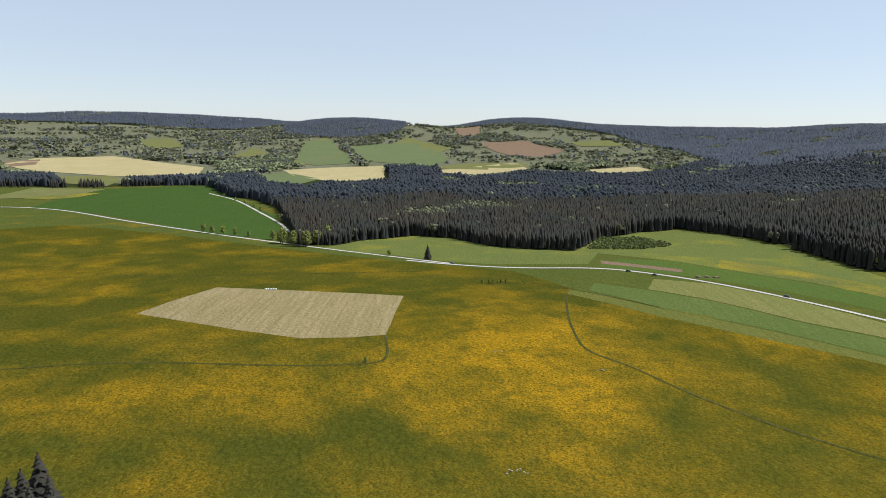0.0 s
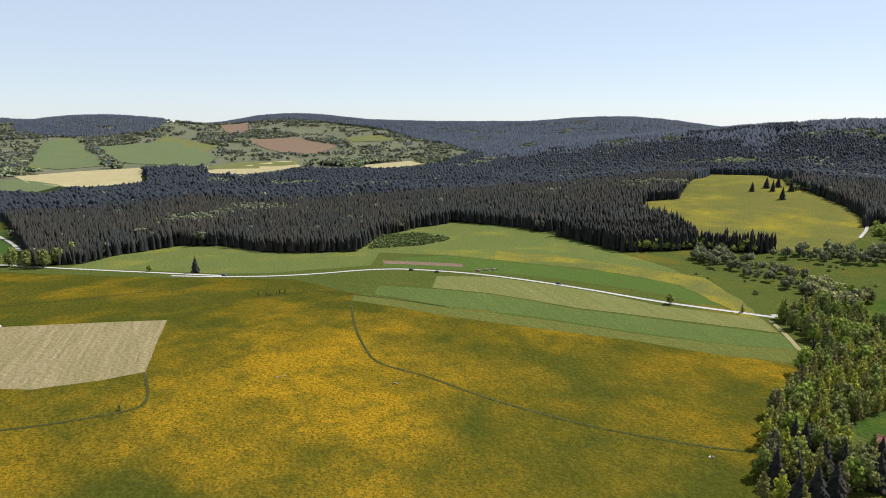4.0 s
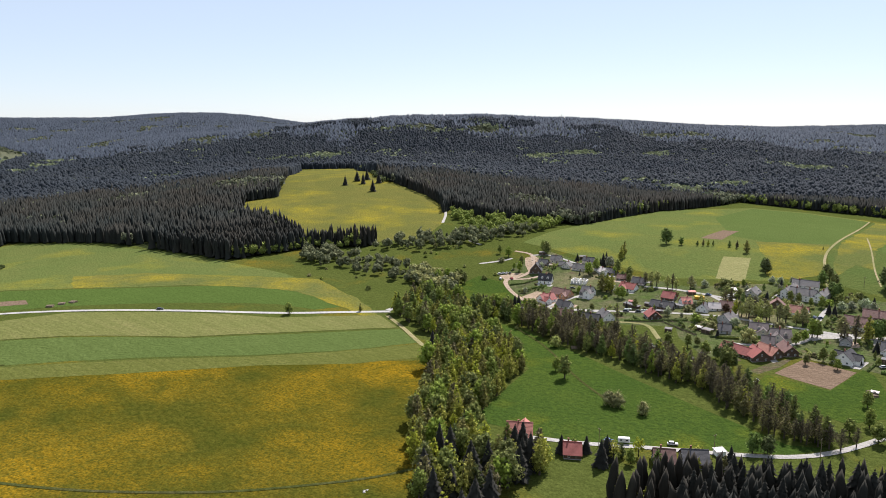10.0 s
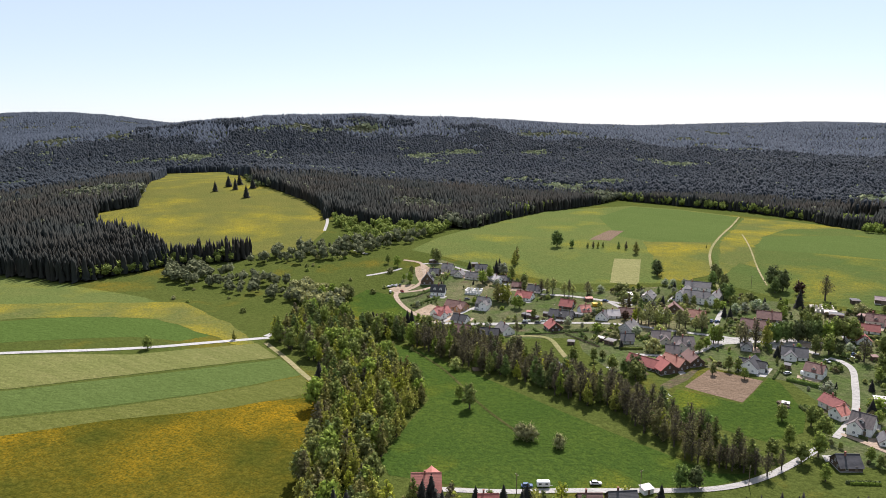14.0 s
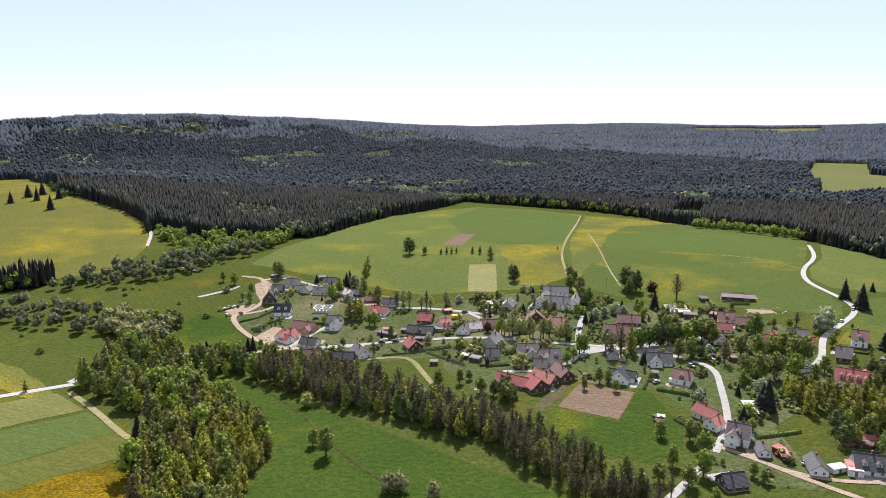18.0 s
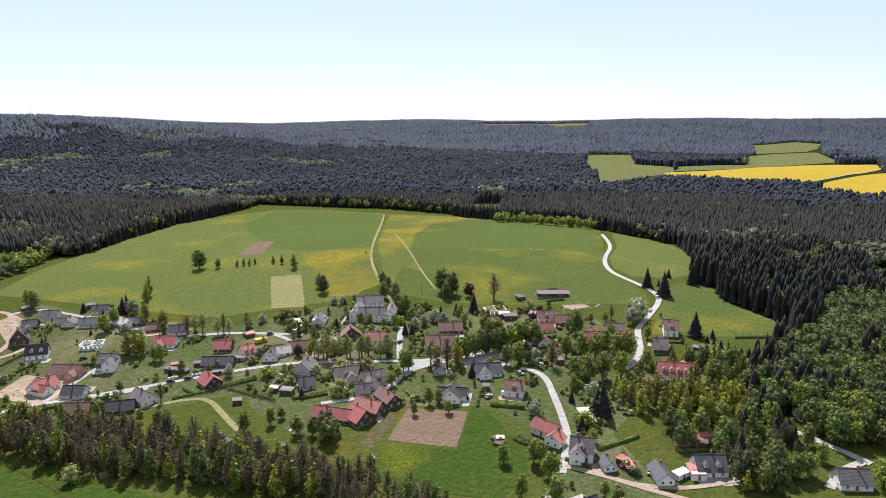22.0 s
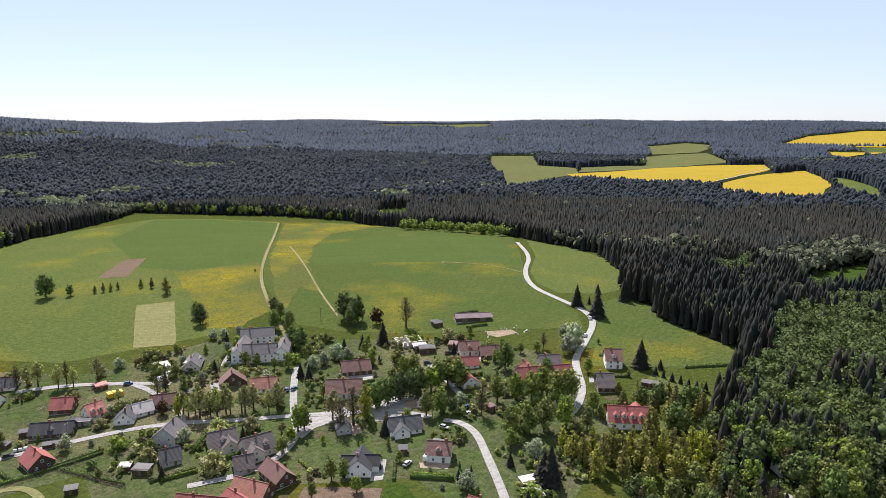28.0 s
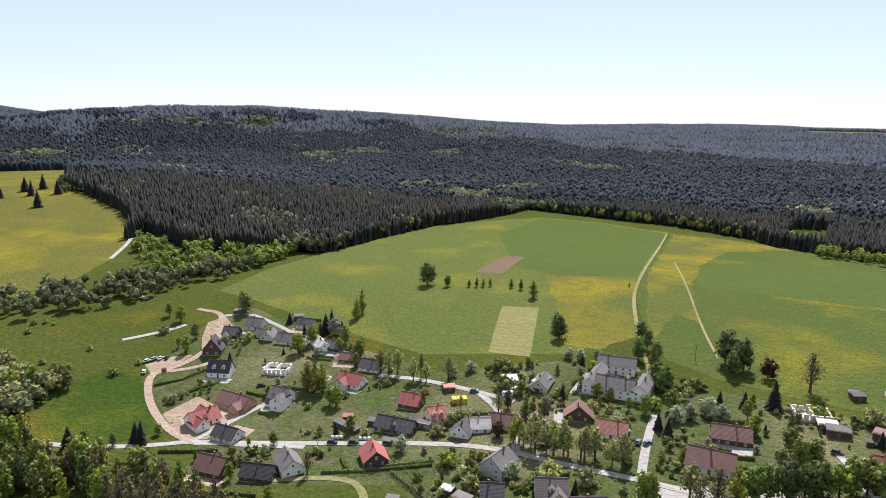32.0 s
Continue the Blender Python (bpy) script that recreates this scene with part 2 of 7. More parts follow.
def leaf_mat(name, a, b, size=5.0, light=0.25):
    m = plain_mat(name, a, b, size, 0.75, per="island")
    shader = m.node_tree.nodes["Principled BSDF"]
    shader.inputs["Specular IOR Level"].default_value = 0.04
    nodes, links = m.node_tree.nodes, m.node_tree.links
    own = nodes.new("ShaderNodeHueSaturation")
    chance = nodes.new("ShaderNodeObjectInfo").outputs["Random"]
    for low, high, socket in ((0.72, 1.3, "Value"), (0.485, 0.515, "Hue"), (0.85, 1.1, "Saturation")):
        spread = nodes.new("ShaderNodeMapRange")
        spread.inputs["To Min"].default_value, spread.inputs["To Max"].default_value = low, high
        links.new(chance, spread.inputs["Value"])
        links.new(spread.outputs["Result"], own.inputs[socket])
    links.new(shader.inputs["Base Color"].links[0].from_socket, own.inputs["Color"])
    if not name.startswith("spruce"):
        links.new(own.outputs["Color"], shader.inputs["Base Color"])
    glow = nodes.new("ShaderNodeBsdfTranslucent")
    mix = nodes.new("ShaderNodeMixShader")
    mix.inputs[0].default_value = light
    links.new(shader.inputs["Base Color"].links[0].from_socket, glow.inputs["Color"])
    links.new(shader.outputs[0], mix.inputs[1])
    links.new(glow.outputs[0], mix.inputs[2])
    links.new(mix.outputs[0], nodes["Material Output"].inputs["Surface"])
    return m


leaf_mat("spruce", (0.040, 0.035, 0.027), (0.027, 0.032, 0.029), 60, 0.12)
# distance haze put into the colour: bluer than the near spruce
leaf_mat("spruce_far_hazy", (0.027, 0.034, 0.042), (0.033, 0.039, 0.044), 160, 0.15)
leaf_mat("leaf_mid", (0.221, 0.252, 0.058), (0.151, 0.188, 0.042), 4, 0.22)
leaf_mat("leaf_fresh", (0.324, 0.317, 0.060), (0.216, 0.223, 0.044), 4, 0.27)
leaf_mat("leaf_dark", (0.138, 0.172, 0.054), (0.092, 0.127, 0.039), 4, 0.22)
leaf_mat("leaf_pale", (0.346, 0.341, 0.125), (0.254, 0.264, 0.090), 4, 0.22)
leaf_mat("leaf_brown", (0.178, 0.158, 0.072), (0.124, 0.110, 0.052), 4, 0.22)
leaf_mat("leaf_wood", (0.227, 0.249, 0.112), (0.148, 0.175, 0.076), 6, 0.25)
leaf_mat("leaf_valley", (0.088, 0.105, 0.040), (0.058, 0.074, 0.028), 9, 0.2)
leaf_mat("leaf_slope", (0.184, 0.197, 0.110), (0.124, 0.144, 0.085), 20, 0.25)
# bluer and paler still: haze mixed into the base colour
leaf_mat("spruce_distant_hazy", (0.039, 0.049, 0.066), (0.045, 0.055, 0.071), 200, 0.15)
leaf_mat("blossom", (0.420, 0.440, 0.320), (0.220, 0.260, 0.110), 3, 0.3)
leaf_mat("leaf_copper", (0.085, 0.045, 0.030), (0.055, 0.035, 0.022), 3, 0.25)
# waxy needles: far crowns sheen against the light, tinted blue to imitate haze
for needles, haze_sheen in (("spruce_far_hazy", 0.06), ("spruce_distant_hazy", 0.12)):
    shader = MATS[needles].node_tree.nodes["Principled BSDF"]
    shader.inputs["Sheen Weight"].default_value, shader.inputs["Sheen Roughness"].default_value = haze_sheen, 0.4
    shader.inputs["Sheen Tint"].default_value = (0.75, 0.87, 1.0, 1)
plain_mat("bark", (0.090, 0.070, 0.052), (0.055, 0.043, 0.032), 1.0, 0.95, bump=0.05)
for n, a, b in (
    ("red", (0.310, 0.085, 0.068), (0.240, 0.066, 0.054)), ("salmon", (0.440, 0.170, 0.125), (0.360, 0.130, 0.100)),
    ("orange", (0.340, 0.150, 0.100), (0.260, 0.110, 0.076)), ("brown", (0.190, 0.095, 0.075), (0.140, 0.072, 0.058)),
    ("slate", (0.135, 0.124, 0.118), (0.095, 0.088, 0.085)), ("slatebrown", (0.130, 0.104, 0.096), (0.092, 0.074, 0.070)),
    ("dark", (0.075, 0.072, 0.075), (0.050, 0.048, 0.050)), ("black", (0.040, 0.038, 0.040), (0.028, 0.027, 0.029)),
    ("pale", (0.480, 0.440, 0.420), (0.400, 0.360, 0.340)), ("mauve", (0.210, 0.150, 0.150), (0.160, 0.115, 0.115)),
):
    plain_mat("roof_" + n, a, b, 2.2, 0.75, bump=0.02)
for n, a, b in (
    ("white", (0.860, 0.840, 0.800), (0.780, 0.750, 0.700)), ("cream", (0.700, 0.640, 0.540), (0.610, 0.550, 0.450)),
    ("wood", (0.115, 0.075, 0.048), (0.080, 0.052, 0.035)), ("grey", (0.420, 0.410, 0.390), (0.340, 0.330, 0.310)),
    ("orange", (0.480, 0.270, 0.140), (0.400, 0.220, 0.115)),
):
    plain_mat("wall_" + n, a, b, 3.0, 0.9)
plain_mat("brick_chimney", (0.300, 0.120, 0.085), (0.220, 0.090, 0.065), 0.5, 0.9)
plain_mat("concrete", (0.420, 0.400, 0.370), (0.330, 0.315, 0.290), 1.5, 0.9)
plain_mat("timber", (0.200, 0.150, 0.095), (0.140, 0.105, 0.070), 0.8, 0.9)
plain_mat("white_paint", (0.800, 0.790, 0.770), (0.720, 0.710, 0.690), 1.0, 0.5)
plain_mat("metal", (0.350, 0.350, 0.350), (0.250, 0.250, 0.250), 1.0, 0.45, 0.8)
plain_mat("film", (0.720, 0.740, 0.700), (0.600, 0.620, 0.580), 0.6, 0.4)
plain_mat("tyre", (0.025, 0.025, 0.025), (0.018, 0.018, 0.018), 0.3, 0.9)
plain_mat("glass_pane", (0.030, 0.038, 0.045), (0.022, 0.028, 0.034), 1.0, 0.08)
for n, a in (("white", (0.75, 0.75, 0.74)), ("blue", (0.05, 0.09, 0.19)), ("dark", (0.035, 0.036, 0.04)), ("silver", (0.42, 0.43, 0.44)), ("red", (0.35, 0.03, 0.03)), ("yellow", (0.68, 0.42, 0.02))):
    plain_mat("paint_" + n, a, tuple(0.9 * c for c in a), 1.0, 0.3)


# ---- building blocks ----
def mesh_from(bm, name, material):
    me = bpy.data.meshes.new(name)
    bm.to_mesh(me)
    bm.free()
    me.materials.append(MATS[material])
    return me


def part(name, bm, material, parent, label=""):
    ob = new(name, mesh_from(bm, name, material))
    ob.parent = parent
    if label:
        ob["label"] = label
    return ob


def shared(name, me, parent, m=None, label=""):
    ob = new(name, me)
    ob.parent = parent
    if m is not None:
        ob.matrix_basis = m
    if label:
        ob["label"] = label
    return ob


def box(bm, x0, y0, z0, x1, y1, z1, bevel=0.0):
    made = bmesh.ops.create_cube(bm, size=1, matrix=Matrix.Translation(((x0 + x1) / 2, (y0 + y1) / 2, (z0 + z1) / 2)) @ Matrix.Diagonal((x1 - x0, y1 - y0, z1 - z0, 1)))
    if bevel:
        edges = {e for v in made["verts"] for e in v.link_edges}
        bmesh.ops.bevel(bm, geom=list(edges), offset=bevel, segments=1, affect="EDGES")
    return bm


def boxed(*args, **kw):
    return box(bmesh.new(), *args, **kw)


def tube(bm, a, b, r0, r1, sides=6):
    a, b = Vector(a), Vector(b)
    m = (b - a).to_track_quat("Z", "Y").to_matrix()
    rings = [[bm.verts.new(p + m @ Vector((r * math.cos(k * math.tau / sides), r * math.sin(k * math.tau / sides), 0))) for k in range(sides)] for p, r in ((a, r0), (b, r1))]
    for k in range(sides):
        bm.faces.new((rings[0][k], rings[0][(k + 1) % sides], rings[1][(k + 1) % sides], rings[1][k]))
    bm.faces.new(rings[1])
    bm.faces.new(rings[0][::-1])
    return bm


def raw_mesh(name, verts, tris, material, smooth=False):
    """A mesh from arrays of points and triangles."""
    me = bpy.data.meshes.new(name)
    me.vertices.add(len(verts))
    me.vertices.foreach_set("co", np.ascontiguousarray(verts, np.float32).ravel())
    me.loops.add(3 * len(tris))
    me.loops.foreach_set("vertex_index", np.ascontiguousarray(tris, np.int32).ravel())
    me.polygons.add(len(tris))
    me.polygons.foreach_set("loop_start", np.arange(0, 3 * len(tris), 3, dtype=np.int32))
    me.polygons.foreach_set("loop_total", np.full(len(tris), 3, np.int32))
    if smooth:
        me.polygons.foreach_set("use_smooth", np.ones(len(tris), bool))
    me.update(calc_edges=True)
    me.materials.append(MATS[material])
    return me


# ---- the lie of the land: broad swells, (centre x, y, rise, length, width, turn) ----
SWELLS = [
    (-10, 400, 15, 170, 150, 20),
    (200, 560, 6, 120, 120, 0),
    (440, 230, -9, 130, 120, -20),
    (720, 160, 16, 230, 230, 0),
    (590, -60, 6, 140, 130, 0),
    (465, 355, -6, 80, 70, 0),
    (840, 930, 44, 300, 240, 30),
    (420, -420, 24, 260, 190, 20),
    (1480, -720, 16, 330, 220, 50),
    (2021, 1687, 114, 629, 326, -38),
    (2615, 896, 50, 605, 554, -20),
    (2318, 3531, 109, 773, 428, 60),
    (1247, 4089, 80, 740, 366, 20),
    (-543, 3919, 105, 389, 306, 0),
    (478, 4515, 96, 328, 377, 0),
    (-2531, 3461, 58, 1000, 390, 40),
    (4480, 140, 34, 190, 330, 0),
    (4500, 960, 16, 140, 160, 0),
    (-1750, 4420, 88, 760, 240, 18),
    (-3000, 3700, 45, 800, 300, 50),
    (60, 4620, 25, 500, 220, -6),
    (3757, -26, 56, 986, 472, 100),
    (3419, -2122, 46, 819, 494, 60),
]


def height(x, y):
    """Ground level in metres at (x, y); takes numbers or arrays."""
    z = 0.9 * np.sin(x / 61 + y / 130) + 0.7 * np.sin(y / 47 - x / 170)
    for cx, cy, rise, length, width, turn in SWELLS:
        c, s = math.cos(radians(turn)), math.sin(radians(turn))
        u, v = (x - cx) * c + (y - cy) * s, (y - cy) * c - (x - cx) * s
        z = z + rise * np.exp(-0.5 * ((u / length) ** 2 + (v / width) ** 2))
    r = np.clip((np.hypot(x - 300, y - 200) - 1100) / 3500, 0, 1)
    return z + 62 * r * r * (3 - 2 * r) + 9 * r * np.sin(x / 310 + 1.3) * np.sin(y / 270)


def ground_at(x, y):
    return float(height(float(x), float(y)))


def inside(px, py, poly):
    """Which of the points lie in the polygon."""
    px, py = np.asarray(px, float), np.asarray(py, float)
    got = np.zeros(px.shape, bool)
    for (x0, y0), (x1, y1) in zip(poly, poly[1:] + poly[:1]):
        if y0 != y1:
            cross = (y0 > py) != (y1 > py)
            got ^= cross & (px < (x1 - x0) * (py - y0) / (y1 - y0) + x0)
    return got


# ---- the ground, one sheet to the horizon ----
OPEN_NEAR = [(-1500, -400), (-1500, 1500), (-840, 1300), (-640, 1363), (-490, 1420), (-431, 1259), (-332, 1198), (-262, 1080), (-222, 945), (-185, 769), (-162, 742), (-139, 741), (-78, 756), (-33, 808), (12, 785), (53, 736),
             (94, 704), (135, 690), (183, 799), (302, 877), (354, 769), (383, 607), (449, 590), (500, 545), (560, 560), (720, 610), (690, 530), (752, 442)]
OPEN_NEAR += [(929, 435), (1074, 397), (1199, 390), (1127, 192), (1056, 104), (957, 60), (879, -56), (768, -102), (596, -50), (537, -44), (489, -60), (450, -22), (435, -11),
              (404, 1), (408, -87), (345, -100), (240, -60), (0, -120), (-600, -400)]
OPEN_FAR = [(-2600, 1300), (-1200, 1500), (-640, 1420), (-480, 1600), (-420, 1750), (-170, 1950), (80, 1850), (430, 1830), (640, 1950), (900, 2400), (1000, 3000), (900, 3700), (420, 4150), (-250, 4250), (-900, 4000), (-1700, 3900), (-2700, 3300)]


def wander(x, y, size, seed=0.0):
    """A slow uneven field between about -1 and 1."""
    u, v = x / size + seed, y / size - 1.7 * seed
    return (np.sin(2.1 * u + 1.3 * np.sin(1.7 * v)) + np.sin(2.3 * v + 1.1 * np.sin(2.9 * u + seed)) + 0.6 * np.sin(5.3 * u - 4.1 * v) + 0.5 * np.sin(7.9 * v + 3.7 * u)) / 2.6


def graded(lo, hi, start, end, step, growth):
    inner = list(np.arange(lo, hi + step, step))
    low, high, s = [lo], [inner[-1]], step
    while low[-1] > start:
        s *= growth
        low.append(low[-1] - s)
    s = step
    while high[-1] < end:
        s *= growth
        high.append(high[-1] + s)
    return np.array(low[:0:-1] + inner + high[1:])


gx, gy = graded(-320, 1080, -4650, 4750, 9, 1.045), graded(-120, 1000, -3600, 4750, 9, 1.045)
mx, my = np.meshgrid(gx, gy)
cols, count = len(gx), len(gx) * len(gy)
corner = (np.arange(len(gy) - 1)[:, None] * cols + np.arange(cols - 1)[None]).ravel()
tris = np.concatenate([np.stack([corner, corner + 1, corner + cols + 1], 1), np.stack([corner, corner + cols + 1, corner + cols], 1)])
sheet = raw_mesh("ground", np.stack([mx.ravel(), my.ravel(), height(mx, my).ravel()], 1), tris, "forest_floor")
sheet.materials.append(MATS["meadow_ground"])
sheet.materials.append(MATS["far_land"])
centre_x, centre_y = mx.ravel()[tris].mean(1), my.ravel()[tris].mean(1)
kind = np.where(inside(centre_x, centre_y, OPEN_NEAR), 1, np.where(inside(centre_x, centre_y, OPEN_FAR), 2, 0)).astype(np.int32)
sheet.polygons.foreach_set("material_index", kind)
sheet.polygons.foreach_set("use_smooth", np.ones(len(tris), bool))
tagged(new("ground", sheet), "rolling spring grassland with yellow dandelions and dark forest floor", "ground", kind="structure")

# ---- fields, draped on the ground ----
LAYERS, ROADS_LAID = [], []
FIELD_POLYS = []


def lifted(x, y, lift):
    far = np.clip(np.hypot(x - 200, y - 150) - 900, 0, None)
    return height(x, y) + lift + 0.0009 * far


def drape(bm, lift, step):
    xs, ys = [v.co.x for v in bm.verts], [v.co.y for v in bm.verts]
    for axis, values in ((0, xs), (1, ys)):
        for c in np.arange(math.floor(min(values) / step) * step + step, max(values), step):
            co, no = ((c, 0, 0), (1, 0, 0)) if axis == 0 else ((0, c, 0), (0, 1, 0))
            bmesh.ops.bisect_plane(bm, geom=bm.verts[:] + bm.edges[:] + bm.faces[:], dist=1e-4, plane_co=co, plane_no=no)
    bmesh.ops.triangulate(bm, faces=bm.faces[:])
    for v in bm.verts:
        v.co.z = float(lifted(v.co.x, v.co.y, lift))
    for f in bm.faces:
        f.smooth = True
        if f.normal.z < 0:
            f.normal_flip()
    return bm


def pts_2d(pts):
    return [(p[0], p[1]) for p in pts]


def field(name, material, label, outline, ragged=1.0):
    """A field or plot whose edge wanders a little, laid on the ground."""
    reach = np.hypot(*(np.mean(outline, 0) - (200, 150)))
    step = 8 if reach < 900 else 20 if reach < 1300 else 60
    FIELD_POLYS.append([tuple(p) for p in outline])
    pts = []
    for (x0, y0), (x1, y1) in zip(outline, outline[1:] + outline[:1]):
        n = max(1, int(math.hypot(x1 - x0, y1 - y0) / (step * 0.6)))
        for k in range(n):
            x, y = x0 + (x1 - x0) * k / n, y0 + (y1 - y0) * k / n
            w = ragged * step * 0.06
            pts.append((x + w * noise.noise((x / 9, y / 9, 1.5)), y + w * noise.noise((x / 9, y / 9, 7.5)), 0))
    bm = bmesh.new()
    bm.faces.new([bm.verts.new(p) for p in pts])
    xs, ys = [p[0] for p in pts] + [np.mean([p[0] for p in pts])], [p[1] for p in pts] + [np.mean([p[1] for p in pts])]
    level = 1 + max([lv for lv, poly in LAYERS if inside(xs, ys, poly).any() or inside(*zip(*poly), pts_2d(pts)).any()], default=0)
    LAYERS.append((level, [tuple(p) for p in outline]))
    drape(bm, 0.035 * level, step)
    return tagged(new(name, mesh_from(bm, name, material)), label, "field", kind="structure")


def road(name, material, label, width, line):
    """A road along a line of points, smoothed, with slightly uneven edges."""
    pts = [Vector(p) for p in line]
    for _ in range(3):
        cut = [pts[0]]
        for a, b in zip(pts, pts[1:]):
            cut += [a.lerp(b, 0.25), a.lerp(b, 0.75)]
        pts = cut + [pts[-1]]
    fine = [pts[0]]
    for p in pts[1:]:
        n = max(1, int((p - fine[-1]).length / 5))
        q = fine[-1]
        fine += [q.lerp(p, k / n) for k in range(1, n + 1)]
    bm = bmesh.new()
    ROADS_LAID.append(name)
    lift = 0.17 + 0.0015 * len(ROADS_LAID)
    rows = []
    for k, p in enumerate(fine):
        way = (fine[min(k + 1, len(fine) - 1)] - fine[max(k - 1, 0)]).normalized()
        side = Vector((-way.y, way.x))
        ease = 0.18 * noise.noise((p.x / 6, p.y / 6, 3.3))
        row = []
        for s in (-0.5, -0.25, 0.25, 0.5):
            q = p + side * s * (width + ease)
            row.append(bm.verts.new((q.x, q.y, float(lifted(q.x, q.y, lift + (0.03 if abs(s) < 0.4 else 0.0))))))
        rows.append(row)
    for a, b in zip(rows, rows[1:]):
        for k in range(3):
            bm.faces.new((a[k + 1], a[k], b[k], b[k + 1])).smooth = True
    bmesh.ops.recalc_face_normals(bm, faces=bm.faces[:])
    if sum(f.normal.z for f in bm.faces) < 0:
        bmesh.ops.reverse_faces(bm, faces=bm.faces[:])
    return tagged(new(name, mesh_from(bm, name, material)), label, "road", kind="structure")


field('flower_meadow', 'flowers', 'green meadow strewn with orange-yellow dandelions', [(-500, 150), (-650, 720), (-480, 860), (-330, 800), (-170, 715), (-60, 645), (60, 575), (95, 500), (135, 430), (230, 372), (310, 310), (275, 272), (215, 238), (190, 205), (130, 120)])
field('village_ground', 'yard', 'patchy village gardens with grass and bare soil', [(600, 400), (575, 330), (555, 250), (585, 200), (572, 120), (555, 60), (525, 25), (445, 25), (400, 60), (352, 50), (352, 95), (395, 85), (430, 105), (437, 150), (412, 190), (440, 215), (462, 225), (448, 270), (430, 310), (458, 312), (490, 375), (545, 405)])
field('dirt_plot', 'bare', 'light bare soil round a new house', [(477.3, 353.5), (497.0, 350.9), (491.8, 332.1), (486.4, 321.5), (467.9, 319.6), (463.1, 326.7)], 0.6)
field('dirt_plot', 'bare', 'trampled sandy building yard', [(549.4, 394.6), (567.5, 406.2), (579.3, 403.3), (569.8, 389.5), (552.2, 382.1), (540.3, 378.6), (531.9, 379.6)], 0.6)
field('dirt_plot', 'bare', 'reddish gravel parking strip', [(510.4, 397.1), (524.4, 391.7), (530.9, 383.9), (515.1, 383.5), (505.8, 389.5)], 0.6)
field('car_park', 'street', 'pale asphalt square in the village', [(477.5, 118.4), (490.8, 116.3), (497.7, 107.5), (494.0, 96.8), (482.0, 100.3), (474.8, 110.6)], 0.6)
field('car_park', 'street', 'pale asphalt square in the village', [(474.7, 149.4), (489.4, 141.5), (492.7, 128.1), (483.8, 125.5), (476.9, 140.6), (469.2, 145.8)], 0.6)
field('gravel_yard', 'bare', 'pale gravel behind a barn', [(568.0, 47.2), (567.6, 36.2), (556.0, 32.0), (553.0, 43.7), (558.2, 48.4)], 0.6)
field('dirt_plot', 'garden_soil', 'wheel-worn soil beside a barn', [(402.1, 163.4), (423.5, 156.2), (434.1, 148.4), (415.7, 151.4), (399.0, 158.6)], 0.6)
field('garden_plot', 'yard', 'mown village lawn', [(509.4, 279.7), (526.0, 277.1), (535.4, 258.3), (524.2, 252.0), (503.3, 265.6)], 0.6)
field('hay_meadow', 'mown', 'freshly mown pale hay meadow with swath lines', [(-199, 432), (-189, 466), (-171, 508), (-91, 483), (-27, 464), (-29, 411), (-31, 366), (-50, 361), (-77, 360), (-117, 379)])
field('green_crop_field', 'crop_dark', 'deep green winter crop field', [(-625, 1033), (-666, 1292), (-485, 1417), (-404, 1269), (-241, 984), (-205, 857), (-195, 773), (-225, 784), (-312, 825), (-488, 974)])
field('straw_field', 'straw', 'pale straw-coloured stubble field', [(-1153, 1790), (-1211, 2039), (-1082, 2257), (-668, 1911), (-596, 1665), (-738, 1575), (-986, 1656)])
field('far_ploughed_field', 'ploughed', 'bare reddish-brown ploughed soil', [(-1215, 1887), (-1179, 2017), (-1085, 1830), (-1099, 1704)])
field('far_meadow', 'sage', 'soft light green meadow', [(-887, 1540), (-762, 1583), (-700, 1491), (-667, 1360), (-777, 1398)])
field('far_meadow', 'sage', 'soft light green meadow', [(-766, 1182), (-775, 1296), (-645, 1313), (-662, 1170), (-729, 1124)])
field('dandelion_strip', 'dandelion_thin', 'green meadow strewn with yellow flowers', [(-707, 1133), (-691, 1240), (-630, 1262), (-650, 1132)], 5)
field('far_straw_field', 'straw', 'pale straw-coloured stubble field', [(-439, 1871), (-323, 2004), (-182, 2083), (-147, 1683), (-254, 1576), (-371, 1696)])
field('far_strip_field', 'straw', 'pale straw-coloured stubble field', [(399, 2095), (617, 2205), (631, 2072), (461, 1954)])
field('far_ploughed_field', 'ploughed', 'bare reddish-brown ploughed soil', [(157, 3372), (397, 3445), (529, 3060), (374, 2656), (254, 2774)])
field('far_meadow', 'sage', 'soft light green meadow', [(-645, 3205), (-575, 3411), (-393, 2722), (-395, 2130), (-459, 2066)])
field('far_meadow', 'sage', 'soft light green meadow', [(-341, 2840), (-192, 3482), (32, 3166), (-60, 2679)])
field('far_meadow', 'sage', 'soft light green meadow', [(616, 3415), (832, 3510), (857, 3273), (641, 3256)])
field('far_meadow', 'sage', 'soft light green meadow', [(-715, 2262), (-768, 2797), (-603, 2486), (-648, 2222)])
field('far_meadow', 'sage', 'soft light green meadow', [(-1375, 3088), (-1333, 3365), (-1033, 2774), (-1078, 2556)])
field('far_ploughed_field', 'ploughed', 'bare reddish-brown ploughed soil', [(54, 3939), (211, 4233), (183, 3635), (69, 3553)])
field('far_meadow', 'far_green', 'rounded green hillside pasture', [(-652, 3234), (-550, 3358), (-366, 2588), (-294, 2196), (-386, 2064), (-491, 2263)])
